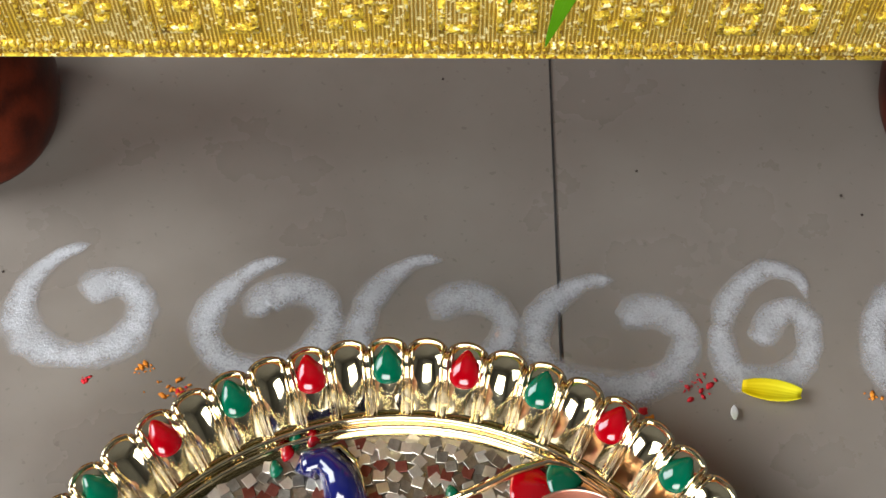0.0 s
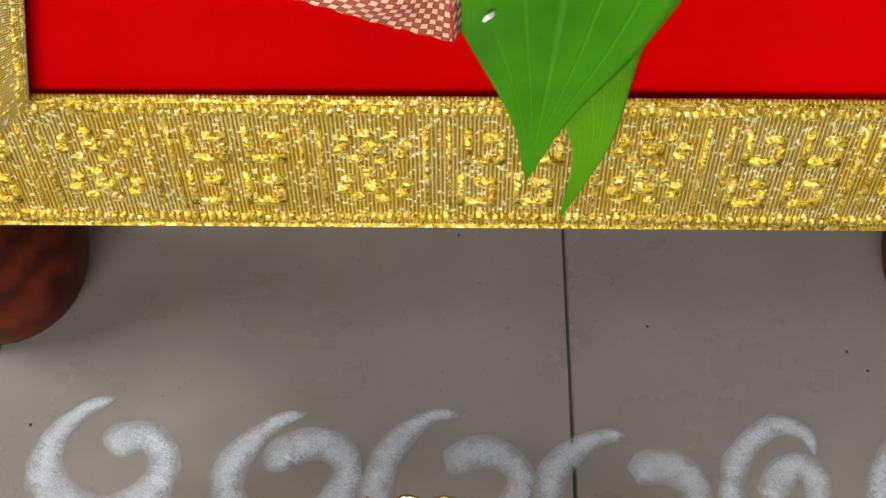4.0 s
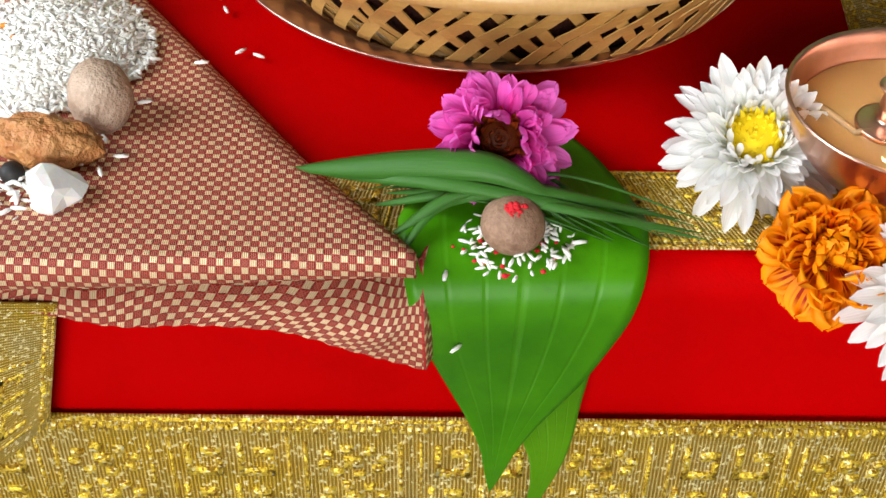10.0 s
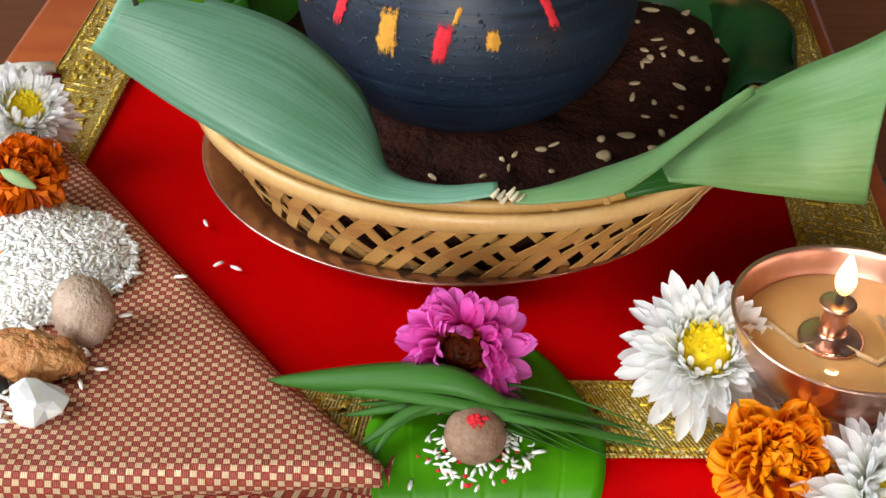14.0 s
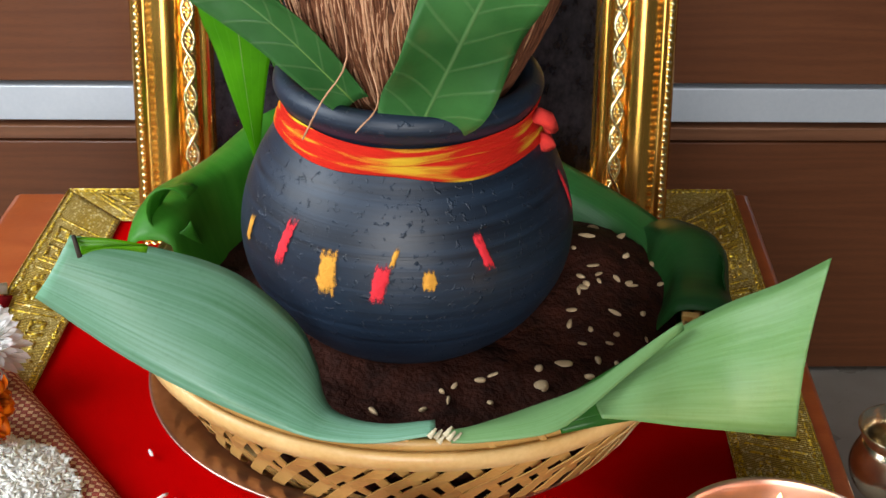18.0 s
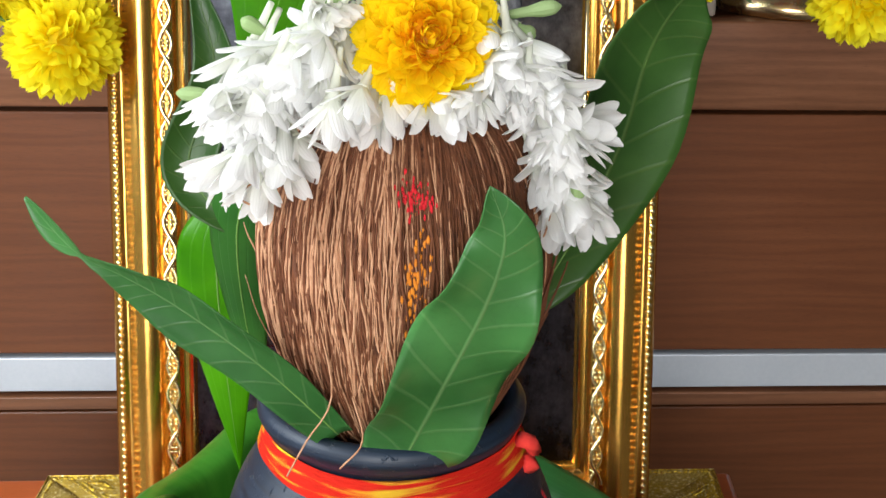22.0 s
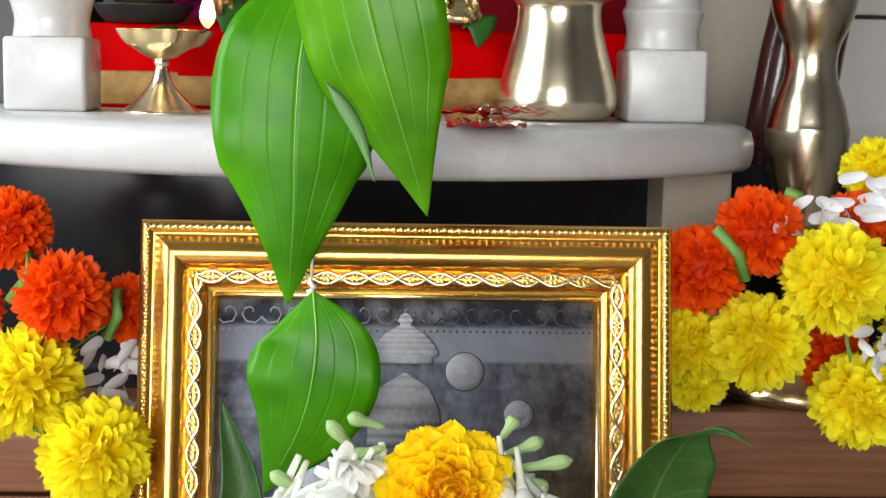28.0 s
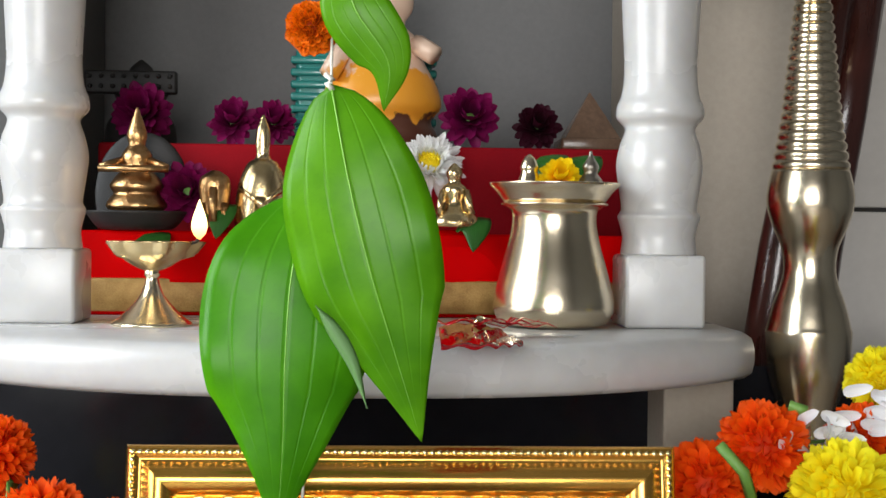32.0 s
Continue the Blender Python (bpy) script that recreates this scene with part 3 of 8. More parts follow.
M["leg"] = wood_material("red_brown_turned_wood", (0.008, 0.0015, 0.001), (0.12, 0.017, 0.005), 0.35, (14, 14, 9), spec=0.12)
M["satin"], M["brocade"], M["raised"], M["check"] = red_satin(), brocade(), raised_gold(), check_cloth()
M["husk"], M["chalk"], M["flame"], M["photo"] = husk(), chalk_material(), flame_material(), photo_material()


# ---- shape helpers ----
def part(name, bm, material, parent=None, label="", smooth=True, m=None):
    """Links a bmesh as one mesh object, under a thing or a part."""
    me = bpy.data.meshes.new(name)
    bm.to_mesh(me)
    bm.free()
    for p in me.polygons:
        p.use_smooth = smooth
    me.materials.append(material)
    return piece(name, me, parent, label, m)


def piece(name, me, parent=None, label="", m=None):
    ob = new(name, me)
    if parent:
        ob.parent = parent
    if m is not None:
        ob.matrix_local = m
    if label:
        ob["label"] = label
    return ob


def thing(name, label, category, at=(0, 0, 0), group="", kind=""):
    ob = new(name)
    ob.location = at
    ob.empty_display_size = 0.01
    return tagged(ob, label, category, group, kind)


def lathe(profile, seg=48, bm=None, at=(0, 0, 0), cap=True):
    """A turned body: profile of (radius, height) from its foot to its top."""
    bm = bm or bmesh.new()
    rings = []
    for r, z in profile:
        rings.append([bm.verts.new((at[0] + r * math.cos(2 * math.pi * k / seg), at[1] + r * math.sin(2 * math.pi * k / seg), at[2] + z)) for k in range(seg)])
    for a, b in zip(rings, rings[1:]):
        for k in range(seg):
            bm.faces.new((a[k], a[(k + 1) % seg], b[(k + 1) % seg], b[k]))
    if cap:
        bm.faces.new(rings[0][::-1])
        bm.faces.new(rings[-1])
    return bm


def rounded(points, steps=6):
    """A smooth profile through a few points (Catmull-Rom)."""
    out = []
    p = [points[0], *points, points[-1]]
    for i in range(1, len(p) - 2):
        for k in range(steps):
            t = k / steps
            out.append(tuple(0.5 * (2 * b + (c - a) * t + (2 * a - 5 * b + 4 * c - d) * t * t + (3 * b - a - 3 * c + d) * t ** 3) for a, b, c, d in zip(p[i - 1], p[i], p[i + 1], p[i + 2])))
    out.append(tuple(points[-1]))
    return out


def tube(path, radius, seg=8, bm=None, taper=None):
    """A round rod along a path; taper: a function of 0..1 that scales its radius."""
    bm = bm or bmesh.new()
    pts = [Vector(p) for p in path]
    rings = []
    for i, p in enumerate(pts):
        d = (pts[min(i + 1, len(pts) - 1)] - pts[max(i - 1, 0)]).normalized()
        s = d.cross(Vector((0.31, 0.17, 0.93))).normalized()
        u = s.cross(d)
        r = radius * (taper(i / (len(pts) - 1)) if taper else 1)
        rings.append([bm.verts.new(p + r * (math.cos(2 * math.pi * k / seg) * s + math.sin(2 * math.pi * k / seg) * u)) for k in range(seg)])
    for a, b in zip(rings, rings[1:]):
        for k in range(seg):
            bm.faces.new((a[k], a[(k + 1) % seg], b[(k + 1) % seg], b[k]))
    bm.faces.new(rings[0][::-1])
    bm.faces.new(rings[-1])
    return bm


def box(lo, hi, bevel=0.0, bm=None, segments=2):
    own = bmesh.new()
    bmesh.ops.create_cube(own, size=1.0)
    for v in own.verts:
        v.co = Vector([(a + b) / 2 + c * (b - a) for a, b, c in zip(lo, hi, v.co)])
    if bevel:
        bmesh.ops.bevel(own, geom=own.edges[:], offset=bevel, segments=segments, affect="EDGES", profile=0.5)
    if bm is None:
        return own
    me = bpy.data.meshes.new("scratch")
    own.to_mesh(me)
    own.free()
    bm.from_mesh(me)
    bpy.data.meshes.remove(me)
    return bm


def sheet(nu, nv, f, bm=None, uvf=None, thick=0.0):
    """A grid of points f(u, v), u and v from 0 to 1; thick: a second skin below it."""
    bm = bm or bmesh.new()
    uvl = bm.loops.layers.uv.verify()
    g = [[bm.verts.new(f(i / nu, j / nv)) for j in range(nv + 1)] for i in range(nu + 1)]
    uvf = uvf or (lambda u, v: (u, v))
    faces = []
    for i in range(nu):
        for j in range(nv):
            fc = bm.faces.new((g[i][j], g[i + 1][j], g[i + 1][j + 1], g[i][j + 1]))
            for loop, (a, b) in zip(fc.loops, ((i, j), (i + 1, j), (i + 1, j + 1), (i, j + 1))):
                loop[uvl].uv = uvf(a / nu, b / nv)
            faces.append(fc)
    if thick:
        bm.normal_update()
        bmesh.ops.solidify(bm, geom=faces, thickness=thick)
    return bm


def bez(pts, t):
    """A point on a smooth curve through a few points."""
    p = [Vector(q) for q in pts]
    p = [p[0] * 2 - p[1], *p, p[-1] * 2 - p[-2]]
    s = max(0.0, min(0.9999, t)) * (len(p) - 3)
    i = int(s)
    t, (a, b, c, d) = s - i, p[i:i + 4]
    return 0.5 * (2 * b + (c - a) * t + (2 * a - 5 * b + 4 * c - d) * t * t + (3 * b - a - 3 * c + d) * t ** 3)


def ruled(name, label, edge_a, edge_b, mat, sag=0.0, nu=40, nv=10, ripple=0.0):
    """A leaf blade between two curved edges; sag: how far its middle bows."""
    def f(u, v):
        a, b = bez(edge_a, u), bez(edge_b, u)
        n = (b - a).cross(bez(edge_a, min(1, u + 0.03)) - bez(edge_a, max(0, u - 0.03))).normalized()
        return a.lerp(b, v) + n * (sag * math.sin(math.pi * v) + ripple * math.sin(u * 17) * (v - 0.5))
    return tagged(part(name, sheet(nu, nv, f, thick=0.0006), M[mat]), label, "leaf")


def leaf_mesh(spine, across, width, shape="betel", cup=0.12, wave=0.0, nu=40, nv=14, twist=(0, 0), thick=0.0005, seed=0.0):
    """A leaf blade along a curved spine; across: the way its width runs; twist: degrees it turns about the spine at root and tip."""
    def wide(u):
        if shape == "betel":
            return math.sin(math.pi * min(1, u ** 0.62)) ** 0.75 * (1 - 0.35 * u) * 1.12 if u < 1 else 0
        if shape == "ovate":
            return math.sin(math.pi * u ** 0.74) ** 0.80 * (1.0 if u < 0.6 else 1 - 0.45 * ((u - 0.6) / 0.4) ** 0.8)
        if shape == "heart":
            return min(1.0, (u / 0.30) ** 0.55) * (1.0 if u < 0.3 else math.cos((u - 0.3) / 0.7 * math.pi / 2) ** 0.85 * (1 - 0.50 * max(0, min(1, (u - 0.55) / 0.35)) ** 1.3))
        if shape == "lance":
            return math.sin(math.pi * u ** 0.62) ** 0.95 * (1 - 0.7 * max(0, min(1, (u - 0.62) / 0.2)))
        if shape == "spindle":
            return math.sin(math.pi * u ** 0.85) ** 1.15
        if shape == "mango":
            return math.sin(math.pi * u ** 0.8) ** 0.8
        if shape == "pinched":
            return (0.45 + 0.55 * math.sin(math.pi * min(1.0, u / 0.78 + 0.12))) * (1 - 0.86 * (u / 0.78) ** 7) if u < 0.78 else 0.077 + 0.36 * math.sin(math.pi * ((u - 0.78) / 0.22) ** 0.85)
        if shape == "strip":
            return min(1, 0.55 + u * 1.2) * min(1, (1.02 - u) * 9)
        return math.sin(math.pi * (0.08 + 0.92 * u)) ** 0.6
    a = Vector(across).normalized()

    def f(u, v):
        p = bez(spine, u)
        d = (bez(spine, min(1, u + 0.02)) - bez(spine, max(0, u - 0.02))).normalized()
        s = (a - d * a.dot(d)).normalized()
        n = s.cross(d)
        ang = radians(twist[0] + (twist[1] - twist[0]) * u)
        s, n = s * math.cos(ang) + n * math.sin(ang), n * math.cos(ang) - s * math.sin(ang)
        k = 2 * v - 1
        w = width / 2 * max(0.004, wide(u))
        edge = wave * math.sin(u * 21 + seed + (1.7 if k > 0 else 0)) * abs(k) ** 2
        return p + s * (k * w) + n * (cup * w * k * k + edge * w)
    return sheet(nu, nv, f, thick=thick)


def leaf(name, spine, across, width, material, parent=None, rib=None, **kw):
    ob = part(name, leaf_mesh(spine, across, width, **kw), material, parent)
    return ob


def petal_mesh(name, length, width, curl, material, cup=0.3, tip=0.55, nu=9, nv=4, notch=0.0, ruffle=0.0):
    """One petal that starts at the origin, runs along +x and curls up towards +z."""
    def f(u, v):
        k = 2 * v - 1
        w = width / 2 * (math.sin(math.pi * (0.1 + 0.72 * u ** tip)) ** 0.8) * (math.sqrt(max(0.03, 1 - ((u - 0.78) / 0.22) ** 2)) if u > 0.78 else 1)
        x = length * (u - notch * (1 - abs(k)) * u ** 6)
        return Vector((x, k * w, curl * length * u * u + cup * w * k * k + ruffle * length * u * u * math.sin(k * 7 + length * 900)))
    bm = sheet(nu, nv, f)
    me = bpy.data.meshes.new(name)
    bm.to_mesh(me)
    bm.free()
    for p in me.polygons:
        p.use_smooth = True
    me.materials.append(material)
    return me


def aim(n, spin=0.0):
    """Turns +z to the direction n."""
    return Vector(n).normalized().to_track_quat("Z", "Y").to_matrix().to_4x4() @ Matrix.Rotation(radians(spin), 4, "Z")


def bloom(ob, rings, rng, apart=True, name="petal"):
    """Rings of petals about the thing's z axis. Each ring: (mesh, count, root radius, root height, lift degrees, jitter)."""
    joined = None if apart else bmesh.new()
    for me, count, r, h, lift, jit in rings:
        start = rng.uniform(0, 360)
        for k in range(count):
            turn = start + 360 * k / count + rng.uniform(-jit, jit)
            m = Matrix.Rotation(radians(turn), 4, "Z") @ Matrix.Translation((r, 0, h + rng.uniform(-1, 1) * 0.0006)) @ Matrix.Rotation(radians(-lift + rng.uniform(-jit, jit) * 1.2), 4, "Y") @ Matrix.Rotation(radians(rng.uniform(-jit, jit) * 1.5), 4, "X") @ Matrix.Scale(rng.uniform(0.88, 1.1), 4)
            if apart:
                piece(name, me, ob, m=m)
            else:
                at = len(joined.verts)
                joined.from_mesh(me)
                joined.verts.ensure_lookup_table()
                for v in joined.verts[at:]:
                    v.co = m @ v.co
    return joined


# ---- the room ----
WX, WY0, WY1, WH = 1.7, -2.4, 0.62, 2.6


def setting(name, bm, material, label, category, smooth=False):
    return tagged(part(name, bm, material, smooth=smooth), label, category, kind="structure")


setting("floor", box((-WX, WY0, -0.06), (WX, WY1, 0.0)), M["floor"], "polished grey-beige vitrified tile floor", "floor")
# Ceiling and outer walls are unseen; they close the room and limit fill.
setting("ceiling", box((-WX, WY0, WH), (WX, WY1, WH + 0.1)), M["ceiling"], "unseen grey ceiling, kept dark to cut bounced light", "ceiling")
setting("wall_back", box((-WX, WY1, 0), (WX, WY1 + 0.1, WH)), M["shrine_wall"], "dark grey plastered wall behind the shrine", "wall")
setting("wall_right", box((WX, WY0 - 0.1, 0), (WX + 0.1, WY1 + 0.1, WH)), M["room_wall"], "unseen grey side wall, kept dark to cut bounced light", "wall")
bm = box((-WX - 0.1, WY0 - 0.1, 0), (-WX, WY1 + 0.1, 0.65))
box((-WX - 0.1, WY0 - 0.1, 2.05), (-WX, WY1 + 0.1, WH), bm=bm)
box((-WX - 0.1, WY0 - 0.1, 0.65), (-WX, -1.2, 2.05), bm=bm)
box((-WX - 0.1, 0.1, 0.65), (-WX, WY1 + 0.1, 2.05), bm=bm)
setting("wall_left", bm, M["room_wall"], "unseen dark grey wall with an opening for the window light", "wall")
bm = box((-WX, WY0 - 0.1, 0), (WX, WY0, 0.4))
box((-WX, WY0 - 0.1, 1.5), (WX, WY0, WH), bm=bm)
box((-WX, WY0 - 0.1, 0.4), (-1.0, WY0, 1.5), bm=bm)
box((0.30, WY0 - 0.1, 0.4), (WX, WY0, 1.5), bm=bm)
setting("wall_front", bm, M["room_wall"], "unseen dark grey wall with a wide opening for the front fill light", "wall")
M["joint"] = surf("dark_grout", (0.02, 0.02, 0.02), (0.04, 0.035, 0.03), 0.9, scale=60, fine=400, bump=0.3)
for x in (-0.5824, 0.0176, 0.6176):
    setting("floor_joint", box((x - 0.0005, -1.6, -0.001), (x + 0.0005, 0.19, 0.0006)), M["joint"], "thin dark joint between floor tiles", "joint")
setting("floor_joint", box((-1.2, -1.111, -0.001), (1.2, -1.109, 0.0006)), M["joint"], "thin dark joint between floor tiles", "joint")

# ---- the drawer cabinet behind the stool ----
CY = 0.194
cab = thing("drawer_cabinet", "dark brown walnut drawer cabinet with pale metal rails", "cabinet", (0, CY, 0))
part("body", box((-1.2, 0.022, 0.0), (1.2, 0.42, 0.528), 0.002), M["cabinet"], cab, smooth=False)
part("drawer_front", box((-1.2, 0.0, 0.004), (1.2, 0.02, 0.2195), 0.0015), M["cabinet"], cab, smooth=False)
part("drawer_front", box((-1.2, 0.0, 0.2695), (1.2, 0.02, 0.4615), 0.0015), M["cabinet"], cab, smooth=False)
part("drawer_front", box((-1.2, -0.006, 0.466), (1.2, 0.02, 0.532), 0.002), M["cabinet_lit"], cab, "top rail, its light painted in paler brown")
part("rail", box((-1.2, -0.001, 0.2375), (1.2, 0.02, 0.266), 0.001), M["steel"], cab, "pale blue-grey aluminium handle rail", smooth=False)
part("rail_lip", box((-1.2, -0.003, 0.2225), (1.2, 0.02, 0.2335), 0.001), M["cabinet_lit"], cab, smooth=False)
niche = setting("niche_panel", box((-0.62, 0.26, 0.527), (0.62, 0.30, 0.712)), M["black_glass"], "glossy black panel under the marble shelf", "panel")
setting("niche_jamb", box((0.187, 0.2, 0.533), (0.238, 0.26, 0.711), 0.002), M["beige_wall"], "grey plastered jamb under the marble shelf", "jamb")

# ---- the wooden stool ----
SKEW = 0.07


def skewed(x, y, z):
    """The stool stands slightly askew."""
    return Vector((x + SKEW * y, y, z))


def skew_mesh(bm):
    for v in bm.verts:
        v.co = skewed(*v.co)
    return bm


stool = thing("low_stool", "orange-varnished square wooden stool with turned legs", "stool", (0, 0, 0))
part("seat_board", skew_mesh(box((-0.255, -0.432, 0.232), (0.224, 0.006, 0.2685), 0.004)), M["stool"], stool)
part("apron", skew_mesh(box((-0.235, -0.415, 0.170), (0.204, -0.395, 0.232), 0.003)), M["leg"], stool)
part("apron", skew_mesh(box((-0.235, -0.03, 0.170), (0.204, -0.01, 0.232), 0.003)), M["leg"], stool)
LEG = rounded([(0.026, 0.0), (0.036, 0.004), (0.043, 0.022), (0.045, 0.045), (0.041, 0.075), (0.033, 0.105), (0.029, 0.12), (0.034, 0.128), (0.034, 0.14), (0.028, 0.148), (0.030, 0.17), (0.032, 0.232)], 4)
for x, y in ((-0.2220, -0.397), (0.2345, -0.394), (-0.215, -0.045), (0.18, -0.045)):
    part("leg", lathe(LEG, 40, at=(x + SKEW * y, y, 0)), M["leg"], stool, "turned red-brown leg")

# ---- the red cloth with its gold ribbons ----
CL, CR, CB, CF = -0.219, 0.212, 0.0, -0.432
RW = 0.0435
FLAP_Z, FLAP_Y = 0.1215, -0.4405
cloth = thing("altar_cloth", "bright red satin cloth edged with gold brocade ribbon", "cloth")


def cloth_shape(u, v):
    x = CL + (CR - CL) * u
    s = v * (CB - CF + 0.27 - FLAP_Z + 0.004)
    if s < CB - CF:
        y, z = CB - s, 0.2705
    else:
        y, z = FLAP_Y - 0.001 * math.sin((s - 0.43) * 20 + u * 5), 0.2705 - (s - (CB - CF))
        z = max(z, FLAP_Z + 0.002)
    return skewed(x, y, z + 0.0006 * math.sin(x * 31 + y * 17) if s < CB - CF - 0.01 else z)


part("red_panel", sheet(40, 60, cloth_shape, thick=0.001), M["satin"], cloth)


def ribbon(name, a, b, c, d, motif=0.062, parent=cloth, seed=0):
    """A flat gold ribbon with corners a, b (outer edge, start and end) and d, c (inner edge); raised border cords and woven motifs."""
    a, b, c, d = (Vector(p) for p in (a, b, c, d))
    length, width = ((b - a).length + (c - d).length) / 2, ((d - a).length + (c - b).length) / 2
    n = (b - a).cross(d - a).normalized()
    if n.z < -0.1 or (abs(n.z) < 0.1 and n.y > 0):
        n = -n

    def at(s, t, h=0.0):
        return a.lerp(b, s / length).lerp(d.lerp(c, s / length), t / width) + n * h
    ob = part(name, sheet(60, 6, lambda u, v: at(u * length, v * width, 0.0012), uvf=lambda u, v: (u * length, v * width), thick=0.0009), M["brocade"], parent)
    rng = random.Random(seed)
    bm = bmesh.new()

    def slab(s0, s1, t0, t1, h=0.0007):
        lo = [bm.verts.new(at(s, t, 0.0010)) for s, t in ((s0, t0), (s1, t0), (s1, t1), (s0, t1))]
        e = 0.0004
        hi = [bm.verts.new(at(s, t, 0.0021 + h)) for s, t in ((s0 + e, t0 + e), (s1 - e, t0 + e), (s1 - e, t1 - e), (s0 + e, t1 - e))]
        bm.faces.new(hi)
        for k in range(4):
            bm.faces.new((lo[k], lo[(k + 1) % 4], hi[(k + 1) % 4], hi[k]))
    # twisted border cords
    for t0, t1 in ((0.06, 0.115), (0.885, 0.94)):
        s = 0.0
        while s < length - 0.003:
            slab(s, s + 0.0026, (t0 + rng.uniform(0, 0.02)) * width, (t1 + rng.uniform(-0.02, 0.02)) * width, 0.0008)
            s += 0.0031
    for t0 in (0.02, 0.975):
        slab(0, length, t0 * width - 0.0005, t0 * width + 0.0007, 0.0006)
    cut = part("border_cord", bm, M["raised"], ob)
    # motifs: key-like blocks and leafy crosses in turn
    bm = bmesh.new()
    s, k = motif * 0.2, 0
    while s + motif * 0.9 < length:
        w, lo, hi = motif, 0.2 * width, 0.8 * width
        span = hi - lo
        if k % 2 == 0:
            for q in range(2):
                x0 = s + w * (0.06 + 0.42 * q)
                for z0, dx in ((0.0, 0.0), (0.56, 0.05)):
                    y0 = lo + span * z0
                    slab(x0 + dx * w, x0 + dx * w + w * 0.30, y0, y0 + span * 0.09)
                    slab(x0 + dx * w, x0 + dx * w + w * 0.06, y0, y0 + span * 0.42)
                    slab(x0 + dx * w + w * 0.24, x0 + dx * w + w * 0.30, y0, y0 + span * 0.30)
                    slab(x0 + dx * w + w * 0.13, x0 + dx * w + w * 0.30, y0 + span * 0.26, y0 + span * 0.36)
            slab(s + w * 0.93, s + w * 0.96, lo - 0.04 * width, hi + 0.04 * width)
            slab(s - w * 0.01, s + w * 0.02, lo - 0.04 * width, hi + 0.04 * width)
        else:
            cx, cy = s + w * 0.46, (lo + hi) / 2
            for row in (-0.25, 0.25):
                for q in range(8):
                    ang = q * math.pi / 4 + 0.2
                    px, py = cx + math.cos(ang) * w * 0.24, cy + row * span + math.sin(ang) * span * 0.17
                    slab(px - w * 0.055, px + w * 0.055, py - span * 0.045, py + span * 0.045)
                slab(cx - w * 0.08, cx + w * 0.08, cy + row * span - span * 0.07, cy + row * span + span * 0.07, 0.001)
            for q in (-1, 1):
                slab(cx + q * w * 0.38 - w * 0.02, cx + q * w * 0.38 + w * 0.02, lo, hi)
        s += motif
        k += 1
    part("woven_motif", bm, M["raised"], ob)
    return ob


H = 0.2715
ribbon("ribbon", skewed(CL, CB, H), skewed(CR, CB, H), skewed(CR - RW, CB - RW, H), skewed(CL + RW, CB - RW, H), 0.05, seed=1)
ribbon("ribbon", skewed(CL, CF, H), skewed(CL, CB, H), skewed(CL + RW, CB - RW, H), skewed(CL + RW, CF + RW, H), 0.05, seed=2)
ribbon("ribbon", skewed(CR, CB, H), skewed(CR, CF, H), skewed(CR - RW, CF + RW, H), skewed(CR - RW, CB - RW, H), 0.05, seed=3)
ribbon("ribbon", skewed(CR, CF, H), skewed(CL, CF, H), skewed(CL + RW, CF + RW, H), skewed(CR - RW, CF + RW, H), 0.05, seed=4)
FY = FLAP_Y - 0.0055
ribbon("ribbon", (-0.247, FY, 0.1215), (0.20, FY, 0.1205), (0.20, FY + 0.001, 0.1945), (-0.247, FY + 0.001, 0.1965), 0.050, seed=5)
ribbon("ribbon", (-0.232, FY - 0.0036, 0.142), (-0.212, FY - 0.0036, 0.262), (-0.1655, FY - 0.0036, 0.262), (-0.180, FY - 0.0036, 0.1965), 0.05, seed=6)

# ---- the picture frame ----
FB, FT = Vector((-0.004, -0.072, 0.274)), Vector((-0.003, 0.010, 0.688))
frame_up = (FT - FB).normalized()
FH, FW = (FT - FB).length, 0.309
photo = thing("picture_frame", "gilded picture frame with a grey temple photograph, leaning back", "picture frame")
photo.matrix_world = Matrix.Translation(FB) @ Matrix.Rotation(-math.atan2(frame_up.y, frame_up.z), 4, "X")


